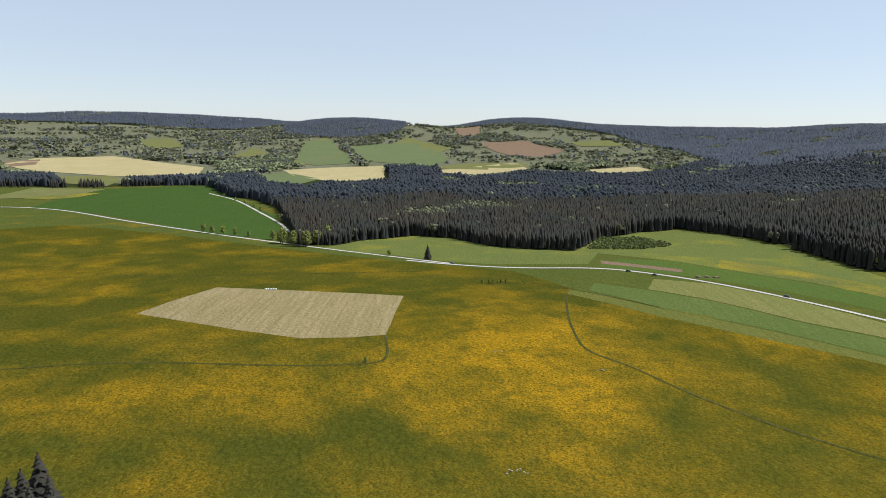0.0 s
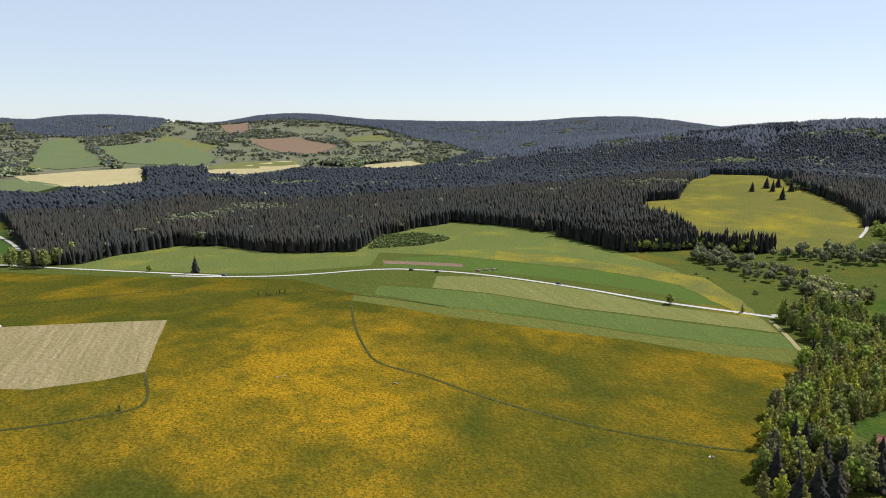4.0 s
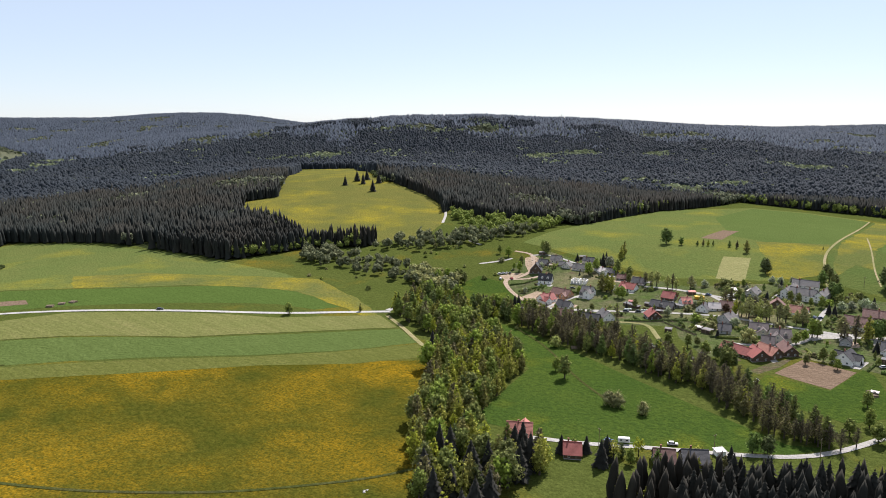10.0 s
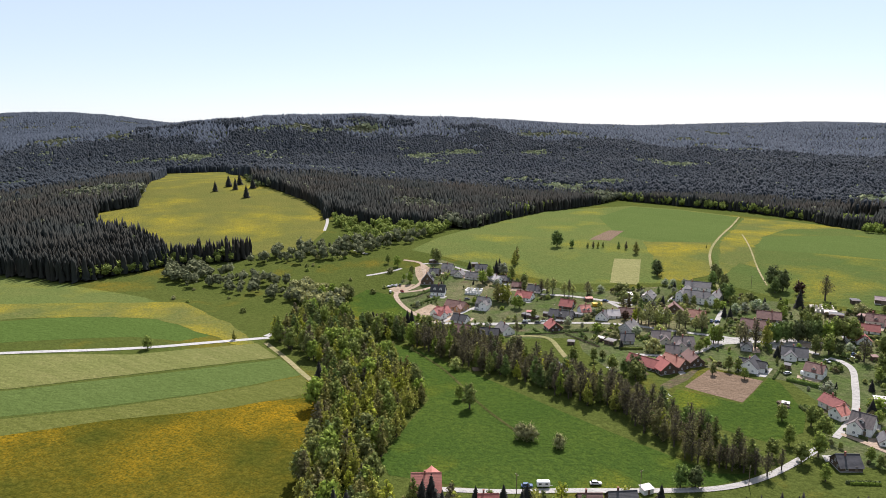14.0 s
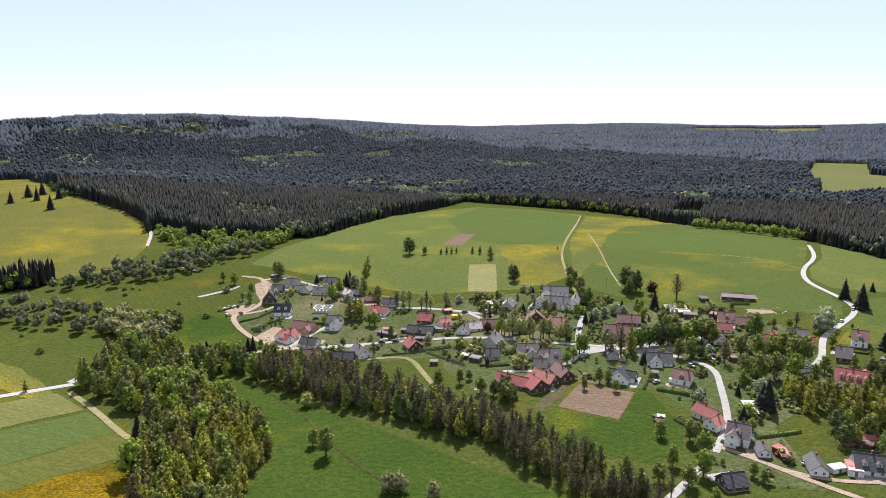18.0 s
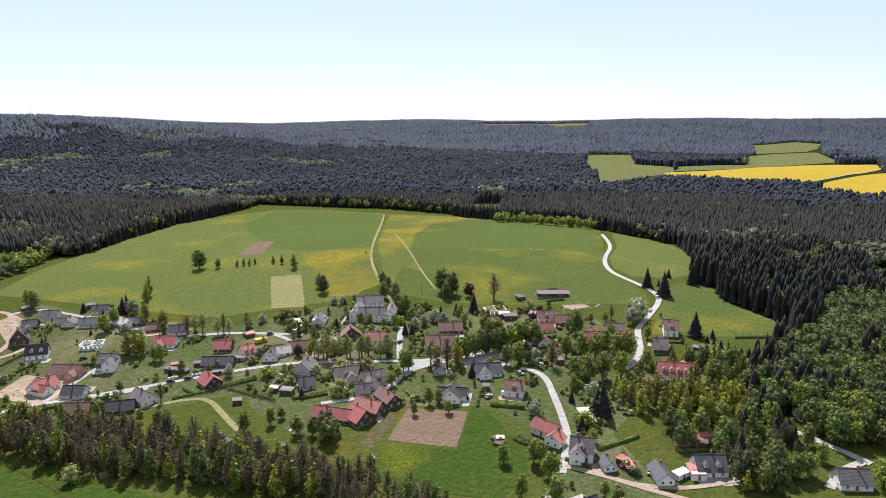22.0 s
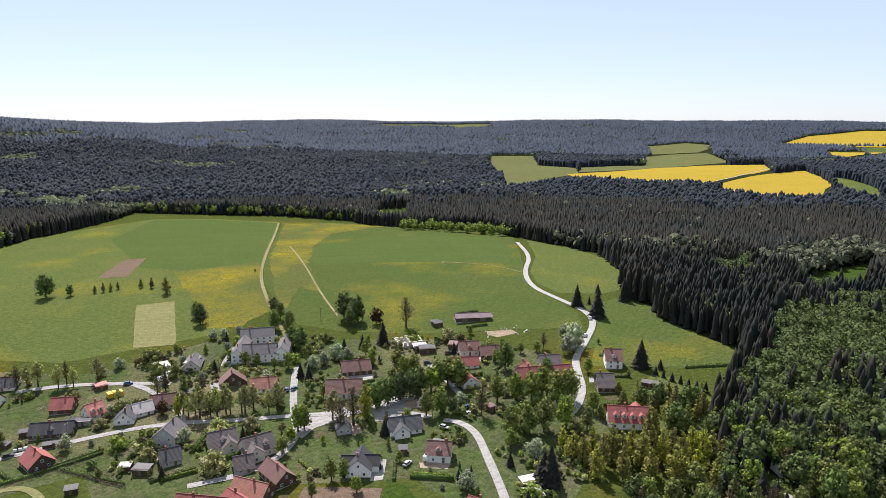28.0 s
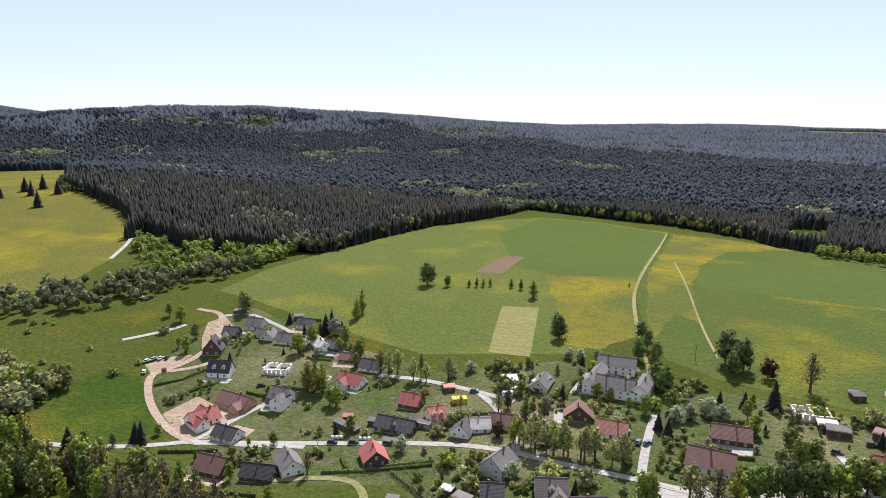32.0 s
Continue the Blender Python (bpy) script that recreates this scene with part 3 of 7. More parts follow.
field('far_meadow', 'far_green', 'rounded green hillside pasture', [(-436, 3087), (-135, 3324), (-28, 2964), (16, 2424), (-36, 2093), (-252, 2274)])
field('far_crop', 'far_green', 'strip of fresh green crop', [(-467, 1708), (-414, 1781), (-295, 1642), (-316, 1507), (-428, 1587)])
field('far_straw_field', 'straw', 'pale straw-coloured stubble field', [(-49, 1939), (239, 2308), (249, 2072), (55, 1801)])
field('far_meadow', 'sage', 'soft light green meadow', [(-45, 2056), (79, 2261), (279, 2315), (250, 2141), (86, 1989)])
field('roadside_field', 'hillgrass', 'light green roadside grass with yellow flowers', [(-132, 719), (-95, 785), (-31, 826), (10, 803), (68, 710), (157, 681), (130, 605), (44, 612), (-2, 636), (-48, 674)])
field('sapling_hill_field', 'hillgrass', 'light green hillside grass with yellow flowers', [(134, 688), (181, 790), (243, 852), (299, 868), (329, 813), (363, 701), (379, 602), (382, 524), (371, 472), (363, 428), (367, 411), (354, 418), (359, 472), (320, 529), (262, 576), (209, 630), (170, 657)])
field('green_strip_field', 'crop_mid', 'fresh green young cereal field with drill rows', [(135, 593), (164, 633), (208, 627), (261, 573), (317, 525), (358, 470), (346, 420), (327, 425), (316, 451), (271, 494), (215, 541)])
field('dandelion_strip', 'dandelion_thin', 'green meadow strewn with yellow flowers', [(263, 643), (310, 609), (346, 553), (387, 490), (368, 416), (351, 384), (344, 395), (350, 471), (323, 519), (284, 563), (243, 596)], 5)
field('bare_strip', 'ploughed', 'bare reddish-brown ploughed soil', [(145, 625), (206, 582), (202, 567), (143, 608)])
field('pale_strip_field', 'pale', 'pale yellowish green strip of sparse crop', [(168, 536), (208, 522), (255, 474), (295, 424), (355, 390), (344, 364), (283, 395), (231, 425), (186, 471), (152, 497)])
field('green_strip_field', 'crop_light', 'bright green young cereal field with drill rows', [(117, 519), (151, 495), (185, 469), (230, 423), (281, 392), (343, 361), (330, 335), (285, 352), (243, 376), (192, 413), (145, 445), (108, 492)])
field('pale_strip_field', 'olive', 'olive green strip of rough grass', [(94, 496), (144, 442), (191, 410), (242, 374), (284, 351), (329, 333), (314, 314), (276, 332), (234, 363), (182, 393), (137, 424), (89, 478)])
field('valley_meadow', 'meadow', 'lush dark green valley meadow', [(263, 236), (271, 246), (314, 256), (338, 261), (383, 316), (399, 353), (410, 317), (380, 254), (352, 198), (336, 162), (322, 127), (328, 113), (313, 125), (285, 175), (270, 203)])
field('ploughed_garden_field', 'ploughed', 'bare reddish-brown ploughed soil', [(405, 152), (434, 144), (427, 117), (396, 124), (400, 137)])
field('village_meadow', 'meadow', 'lush dark green valley meadow', [(401, 155), (394, 124), (432, 115), (426, 109), (392, 97), (373, 98), (358, 111), (367, 147), (382, 155)])
field('hill_meadow', 'hillgrass', 'light green hillside grass with yellow flowers', [(615, 438), (678, 444), (769, 441), (869, 440), (970, 429), (1110, 347), (1109, 272), (1066, 190), (884, 186), (756, 184), (702, 180), (629, 169), (594, 201), (582, 236), (572, 270), (585, 318), (608, 397)])
field('upper_crop_field', 'crop_light', 'bright green young cereal field with drill rows', [(761, 277), (941, 349), (1097, 344), (1097, 270), (1055, 191), (884, 189), (767, 186), (739, 238)])
field('dandelion_strip', 'dandelion_thin', 'green meadow strewn with yellow flowers', [(736, 247), (751, 214), (764, 187), (701, 181), (631, 170), (604, 185), (607, 205), (668, 223)], 5)
field('fallow_plot', 'fallow', 'pale greenish fallow plot with drill lines', [(654, 253), (659, 231), (585, 216), (584, 238)])
field('ploughed_patch', 'ploughed', 'bare reddish-brown ploughed soil', [(728, 298), (801, 298), (805, 282), (729, 277)])
field('hilltop_field', 'hillgrass2', 'green hilltop pasture with yellow tinges', [(1056, 186), (1045, 126), (970, 36), (938, -45), (876, -54), (771, -31), (689, -11), (638, -3), (577, -10), (553, -4), (561, 31), (570, 81), (586, 126), (602, 151), (629, 163), (702, 179), (768, 183)])
field('hilltop_crop', 'crop_light', 'bright green young cereal field with drill rows', [(830, 151), (900, 72), (872, -29), (795, -31), (723, -9), (735, 32), (747, 101), (742, 143)])
field('dandelion_strip', 'dandelion_thin', 'green meadow strewn with yellow flowers', [(1046, 183), (1039, 126), (994, 64), (941, 126), (842, 146), (741, 148), (665, 139), (677, 153), (630, 160), (675, 169), (757, 179), (885, 181)], 5)
field('roadside_meadow', 'hillgrass', 'light green hillside grass with yellow flowers', [(852, -61), (818, -85), (749, -97), (670, -81), (620, -55), (613, -40), (622, -14), (652, -9), (689, -15), (751, -39)])
field('lower_slope', 'hillgrass2', 'fresh green meadow slope', [(588, -19), (603, -48), (577, -59), (502, -22), (514, -13), (528, -5), (523, 5), (553, -13)])
field('clearing', 'clearing', 'yellow-green meadow clearing enclosed by spruce forest', [(505, 758), (573, 843), (616, 831), (1159, 1430), (1232, 1310), (829, 844), (812, 789), (779, 704), (732, 636), (646, 564), (560, 523), (503, 563), (471, 601), (499, 657), (514, 711)])
field('west_village_meadow', 'meadow', 'lush dark green valley meadow', [(450, 394), (472, 408), (499, 410), (499, 388), (480, 364), (465, 342), (450, 352), (440, 372)])
field('far_meadow', 'sage', 'soft light green meadow', [(2338, -384), (2295, -513), (1967, -429), (1811, -476), (1641, -413), (1591, -344), (1503, -249), (1477, -199), (1690, -258), (1971, -289)])
field('far_meadow', 'sage', 'soft light green meadow', [(1830, -483), (1861, -674), (2199, -840), (2263, -953), (2251, -1076), (1927, -958), (1856, -808), (1703, -579), (1693, -435)])
field('rape_field', 'rape', 'bright yellow flowering rape field', [(1653, -391), (1698, -575), (1837, -797), (1839, -996), (1623, -865), (1489, -734), (1425, -631), (1382, -564), (1419, -506), (1457, -416), (1527, -371)])
field('rape_field', 'rape', 'bright yellow flowering rape field', [(1334, -536), (1399, -627), (1464, -731), (1596, -927), (1437, -842), (1287, -752), (1248, -705), (1170, -635), (1188, -576), (1229, -556), (1307, -549)])
field('rape_field', 'rape', 'bright yellow flowering rape field', [(2481, -1481), (2666, -1684), (2751, -1810), (2797, -2005), (2823, -2135), (2760, -2330), (2560, -2330), (2284, -1833), (2337, -1613)])
field('rape_field', 'rape', 'bright yellow flowering rape field', [(2189, -1412), (2130, -1552), (2125, -1651), (1987, -1354)])
field('far_crop', 'crop_light', 'bright green young cereal field with drill rows', [(2317, -1598), (2265, -1816), (2330, -2000), (2120, -1800), (2033, -1602), (2152, -1570)])
field('far_meadow', 'hillgrass', 'light green hillside grass with yellow flowers', [(1436, -855), (1391, -859), (1248, -801), (1162, -745), (1144, -693), (1263, -745)])
field('far_meadow', 'sage', 'soft light green meadow', [(2637, -1053), (2734, -1268), (2557, -1287), (2292, -1069), (2285, -905)])
field('far_meadow', 'pale', 'pale yellowish green strip of sparse crop', [(3671, -108), (3824, -782), (3493, -642), (3478, -147)])
field('glade', 'meadow', 'lush dark green valley meadow', [(1016, 75), (1170, 57), (1196, 15), (1007, 40)])
field('orchard_meadow', 'hillgrass', 'light green hillside grass with yellow flowers', [(482, -6), (490, -15), (469, -27), (455, -25), (435, -10), (441, 7), (457, 3)])
field('football_pitch', 'meadow', 'lush dark green valley meadow', [(354, -39), (384, -67), (394, -83), (372, -96), (340, -61), (347, -37)])
field('far_yard_meadow', 'meadow', 'lush dark green valley meadow', [(616, -205), (651, -223), (677, -293), (666, -300), (609, -226), (587, -194)])
field('farm_meadow', 'meadow', 'lush green meadow round a lone farm', [(583, -203), (583, -176), (606, -165), (640, -205), (668, -262), (640, -262)])
field('slope_meadow', 'hillgrass2', 'fresh green meadow slope', [(503, 11), (553, -13), (590, -41), (500, -67), (482, -56), (488, -34), (496, -12)])

road('grass_track', 'trackgrass', 'faint grassy wheel track across a meadow', 1.5, [(88, 476), (78, 414), (76, 377), (77, 352), (96, 336), (113, 311), (131, 291), (154, 269), (175, 254), (194, 241), (210, 234)])
road('grass_track', 'trackgrass', 'faint grassy wheel track across a meadow', 1.5, [(-31, 364), (-26, 327), (-39, 322), (-77, 319), (-167, 334), (-222, 329)])
road('grass_track', 'trackgrass', 'faint grassy wheel track across a meadow', 1.5, [(-357, 540), (-343, 547), (-309, 562), (-226, 555), (-105, 560), (-12, 577)])
road('grass_track', 'trackgrass', 'faint grassy wheel track across a meadow', 1.5, [(34, 511), (69, 522), (91, 498), (145, 445)])
road('grass_track', 'track', 'worn earth farm track through grass', 1.3, [(846, 167), (741, 150), (665, 139), (612, 128)])
road('grass_track', 'track', 'worn earth farm track through grass', 1.0, [(738, 43), (720, 7), (688, -8)])
road('grass_track', 'trackgrass', 'faint grassy wheel track across a meadow', 1.5, [(407, 315), (382, 276), (342, 236), (320, 205)])
road('road', 'tarmac', 'pale sunlit tarmac country road', 4.2, [(-664, 1022), (-618, 1029), (-535, 1000), (-390, 877), (-270, 801), (-179, 754), (-109, 708), (-47, 662), (8, 618)])
road('road', 'tarmac', 'pale sunlit tarmac country road', 4.2, [(-34, 639), (10, 611), (66, 588), (137, 586), (175, 559), (210, 528), (260, 474), (301, 431), (343, 407), (368, 393)])
road('road', 'tarmac', 'pale sunlit tarmac country road', 4.2, [(369, 396), (385, 398), (404, 397)])
road('farm_track', 'track', 'worn earth farm track through grass', 3.2, [(359, 387), (346, 360), (330, 333), (317, 306)])
road('farm_track', 'track', 'worn earth farm track through grass', 3, [(446, 282), (457, 259), (459, 242), (437, 228), (421, 217)])
road('street', 'street', 'pale asphalt village street', 3.2, [(463, 322), (470, 304), (476, 284), (482, 263), (491, 233), (495, 213), (495, 196)])
road('street', 'street', 'pale asphalt village street', 3.2, [(495, 196), (492, 177), (490, 151), (489, 142), (486, 126), (487, 113), (478, 98), (474, 93)])
road('lane', 'street', 'pale asphalt village street', 3.3, [(444, 185), (447, 166), (456, 154), (472, 147), (493, 150), (525, 151), (541, 150)])
road('street', 'street', 'pale asphalt village street', 3.2, [(434, 377), (447, 349), (455, 336), (464, 324), (468, 305), (475, 277)])
road('lane', 'gravel', 'reddish gravel lane', 3.6, [(463, 324), (467, 339), (477, 358), (490, 375), (505, 388), (518, 381), (537, 381), (552, 386), (568, 398), (583, 408), (581, 426)])
road('lane', 'street', 'pale asphalt village street', 3, [(465, 324), (481, 321), (503, 317), (514, 309)])
road('lane', 'gravel', 'reddish gravel lane', 3, [(505, 388), (519, 373), (530, 369)])
road('lane', 'street', 'pale asphalt village street', 3, [(578, 406), (590, 394), (584, 374), (575, 352)])
road('lane', 'street', 'pale asphalt village street', 3, [(526, 429), (537, 423), (552, 416), (559, 415)])
road('lane', 'street', 'pale asphalt village street', 3.3, [(543, 280), (545, 260), (542, 236), (536, 209)])
road('lane', 'street', 'pale asphalt village street', 3, [(495, 196), (507, 200), (529, 215), (542, 230)])
road('hill_road', 'tarmac', 'pale sunlit tarmac country road', 3.5, [(836, -47), (749, -34), (688, -10), (643, -2), (610, -9), (582, -16), (560, -14), (533, 2), (514, 15), (500, 19), (481, 23), (464, 33), (459, 41)])
road('farm_track', 'track', 'worn earth farm track through grass', 2.2, [(1055, 190), (884, 186), (756, 184), (702, 181), (650, 172), (615, 165), (585, 157), (556, 153)])
road('street', 'street', 'pale asphalt village street', 3.2, [(470, 88), (467, 82), (457, 77), (438, 77), (419, 77), (400, 78), (386, 82), (373, 86)])
road('lane', 'gravel', 'reddish gravel lane', 2.7, [(378, 84), (371, 72), (359, 56), (349, 40)])
road('street', 'street', 'pale asphalt village street', 3.2, [(262, 218), (264, 212), (273, 192), (284, 174), (303, 136), (313, 121), (326, 110), (344, 100), (361, 92)])
road('street', 'street', 'pale asphalt village street', 3.2, [(404, 3), (395, -12), (382, -20), (369, -27)])
road('lane', 'street', 'pale asphalt village street', 3.3, [(371, -26), (366, -14), (356, -4)])
road('lane', 'gravel', 'reddish gravel lane', 2.4, [(368.0, 68.3), (363.2, 60.5), (359.9, 47.6), (361.1, 35.0), (364.0, 23.6)])
road('far_road', 'street', 'pale asphalt village street', 3.2, [(1408, -600), (1465, -699), (1764, -989)])
road('far_road', 'street', 'pale asphalt village street', 3.2, [(637, 560), (686, 593), (724, 627)])
road('far_road', 'street', 'pale asphalt village street', 3.2, [(584, 483), (579, 465)])
road('lane', 'street', 'pale asphalt village street', 3, [(530, 86), (514, 81), (496, 78), (489, 76)])
road('road', 'tarmac', 'pale sunlit tarmac country road', 4, [(-438, 1279), (-371, 1197), (-296, 1066), (-218, 907), (-191, 837)])

# ---- woods ----
def spruce_form(rng, sides, tiers, stepped=True, blunt=False):
    """A spruce of height 1 as one shell: a tip and stepped skirts, unevenly drawn out; blunt: closed tops of far stands."""
    verts, tri = [(0.02 * rng.normal(), 0.02 * rng.normal(), 1.0)], []
    last = None
    for k in range(tiers):
        z = (0.8, 0.4 if tiers == 1 else 0.07)[k if tiers > 1 else 1] if blunt else 1 - (k + 1) / tiers * 0.93
        r = (0.11, 0.132)[k if tiers > 1 else 1] if blunt else 0.132 * ((k + 1) / tiers) ** (0.8 if stepped else 0.7)
        rings = [(r, z)] if k == tiers - 1 or not stepped else [(r, z), (r * 0.62, z + 0.02)]
        for rr, zz in rings:
            ring = []
            for s in range(sides):
                a = s * math.tau / sides + 0.3 * k
                q = rr * rng.uniform(0.55, 1.4)
                ring.append(len(verts))
                verts.append((q * math.cos(a), q * math.sin(a), zz + 0.03 * rng.normal()))
            for s in range(sides):
                t = (s + 1) % sides
                if last is None:
                    tri.append((0, ring[s], ring[t]))
                else:
                    tri += [(last[s], ring[s], ring[t]), (last[s], ring[t], last[t])]
            last = ring
    return np.array(verts), np.array(tri)


def leafy_form(rng, quads, size, tall=1.0, core=True, count=6):
    """A broad crown of height 1, made of leaf clumps set round a lumpy heart."""
    lobes = [(rng.uniform(-0.16, 0.16), rng.uniform(-0.16, 0.16), rng.uniform(0.38, 0.72), rng.uniform(0.17, 0.27)) for _ in range(count)]
    verts, tri = [], []
    for k in range(quads):
        cx, cy, cz, r = lobes[k % len(lobes)]
        d = rng.normal(size=3)
        d /= np.linalg.norm(d)
        c = np.array((cx, cy, cz)) + d * r * rng.uniform(0.8, 1.12) * (1, 1, tall)
        c[2] = max(c[2], 0.12)
        u = np.cross(d, rng.normal(size=3))
        u /= np.linalg.norm(u)
        w = np.cross(d, u) + 0.5 * d * rng.normal()
        s = size * rng.uniform(0.6, 1.3)
        b = len(verts)
        verts += [c - u * s, c - w * s * 0.8 + d * s * 0.25, c + u * s, c + w * s * 0.8 - d * s * 0.2]
        tri += [(b, b + 1, b + 2), (b, b + 2, b + 3)]
    if core:
        for cx, cy, cz, r in lobes:
            b = len(verts)
            for px, py, pz in ((1, 0, 0), (-1, 0, 0), (0, 1, 0), (0, -1, 0), (0, 0, 1), (0, 0, -1)):
                verts.append(np.array((cx + 0.82 * r * px, cy + 0.82 * r * py, max(cz + 0.82 * r * pz * tall, 0.08))))
            tri += [(b + i, b + j, b + k) for i, j, k in ((0, 2, 4), (2, 1, 4), (1, 3, 4), (3, 0, 4), (2, 0, 5), (1, 2, 5), (3, 1, 5), (0, 3, 5))]
    return np.array(verts), np.array(tri)


def planted(name, forms, x, y, tall, broad, material, label, rng, sink=0.3):
    """Many trees as one mesh: forms, each scaled and turned, at the places given."""
    allv, allt, base = [], [], 0
    pick = rng.integers(0, len(forms), len(x))
    for k, (fv, ft) in enumerate(forms):
        at = np.flatnonzero(pick == k)
        if not len(at):
            continue
        a = rng.uniform(0, math.tau, len(at))
        c, s = np.cos(a)[:, None], np.sin(a)[:, None]
        vx = (fv[None, :, 0] * c - fv[None, :, 1] * s) * broad[at][:, None] + x[at][:, None]
        vy = (fv[None, :, 0] * s + fv[None, :, 1] * c) * broad[at][:, None] + y[at][:, None]
        vz = fv[None, :, 2] * tall[at][:, None] + (height(x[at], y[at]) - sink)[:, None]
        allv.append(np.stack([vx, vy, vz], -1).reshape(-1, 3))
        allt.append((ft[None] + (np.arange(len(at)) * len(fv))[:, None, None] + base).reshape(-1, 3))
        base += len(at) * len(fv)
    me = raw_mesh(name, np.concatenate(allv), np.concatenate(allt), material, material in ("spruce_far_hazy", "spruce_distant_hazy"))
    return tagged(new(name, me), label, "trees", kind="stuff")


def jittered(x0, x1, y0, y1, step, rng):
    px, py = np.meshgrid(np.arange(x0, x1, step), np.arange(y0, y1, step))
    px, py = px.ravel(), py.ravel()
    return px + rng.uniform(-0.45, 0.45, len(px)) * step, py + rng.uniform(-0.45, 0.45, len(py)) * step


# a point near the middle of the flight, for sight lines to far fields
EYE_POINT = np.array((110.0, 90.0, 132.0))
FAR_WOODS = [
    [(-527, 1624), (-618, 1893), (-686, 2191), (-703, 2478), (-665, 2697), (-601, 2722), (-513, 2405), (-467, 2077), (-457, 1907), (-473, 1709)],
    [(-529, 3417), (-352, 3428), (-304, 3063), (-302, 2551), (-422, 2904)],
    [(-55, 3537), (81, 3576), (70, 3121), (-25, 3220)],
    [(-1046, 3275), (-1004, 3647), (-791, 3663), (-673, 3777), (-515, 3881), (-408, 3707), (-147, 3635), (-307, 3516), (-513, 3456), (-723, 3342)],
]


def wooded(x, y):
    """Where woods stand: all that is neither open land, nor field, nor glade; in the far farmland copses and hedges."""
    far_land = inside(x, y, OPEN_FAR)
    hill = np.hypot((x + 540) / 330, (y - 3800) / 420) < 1
    copse = (wander(x, y, 230, 2.0) > 0.5) | (np.abs(wander(x, y, 300, 5.0)) < 0.06) | (np.abs(wander(x, y, 170, 11.0)) < 0.045) | hill
    for p in FAR_WOODS:
        copse |= inside(x, y, p)
    w = ~inside(x, y, OPEN_NEAR) & (~far_land | copse)
    for p in FIELD_POLYS:
        q = np.array(p)
        near = (x > q[:, 0].min()) & (x < q[:, 0].max()) & (y > q[:, 1].min()) & (y < q[:, 1].max())
        at = np.flatnonzero(near & w)
        w[at[inside(x[at], y[at], p)]] = False
    # no trees where their tops would hide a far field from the eye point
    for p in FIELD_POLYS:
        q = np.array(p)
        away = np.hypot(*(q.mean(0) - EYE_POINT[:2]))
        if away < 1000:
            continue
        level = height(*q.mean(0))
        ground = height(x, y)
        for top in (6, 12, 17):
            k = (EYE_POINT[2] - level) / np.maximum(EYE_POINT[2] - ground - top, 8)
            u, v = EYE_POINT[0] + (x - EYE_POINT[0]) * k, EYE_POINT[1] + (y - EYE_POINT[1]) * k
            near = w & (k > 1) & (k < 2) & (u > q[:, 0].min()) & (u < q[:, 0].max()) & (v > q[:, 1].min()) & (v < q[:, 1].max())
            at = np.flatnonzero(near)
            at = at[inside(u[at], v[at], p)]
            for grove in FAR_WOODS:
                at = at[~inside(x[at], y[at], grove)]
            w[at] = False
    # only the side of the land that lies round the village
    side = (x - 150) * 0.74 + (y - 150) * 0.67
    return w & (side > -0.10 * np.hypot(x - 150, y - 150) - 60)


LEAFY_STANDS = [
    [(534, -109), (556, -168), (551, -235), (387, -85), (401, -53), (428, -31), (461, -32), (483, -70)],
    [(642, -135), (691, -215), (740, -331), (670, -307), (606, -224), (551, -124), (584, -128)],
]
rng = np.random.default_rng(4)
RINGS = [(-200, 560, 4.6), (560, 1050, 4.8), (1050, 2100, 7.4), (2100, 4900, 13.0)]
near_forms = [spruce_form(rng, 6, 4, False) for _ in range(8)]
mid_forms = [spruce_form(rng, 5, 2, False) for _ in range(10)]
far_forms = [spruce_form(rng, 5, 2, False, True) for _ in range(4)]
last_forms = [spruce_form(rng, 5, 1, False, True) for _ in range(3)]
leaf_sets = [[leafy_form(rng, n, size, count=c) for _ in range(4)] for n, size, c in ((230, 0.05, 8), (30, 0.13, 4), (8, 0.21, 2), (3, 0.28, 1))]
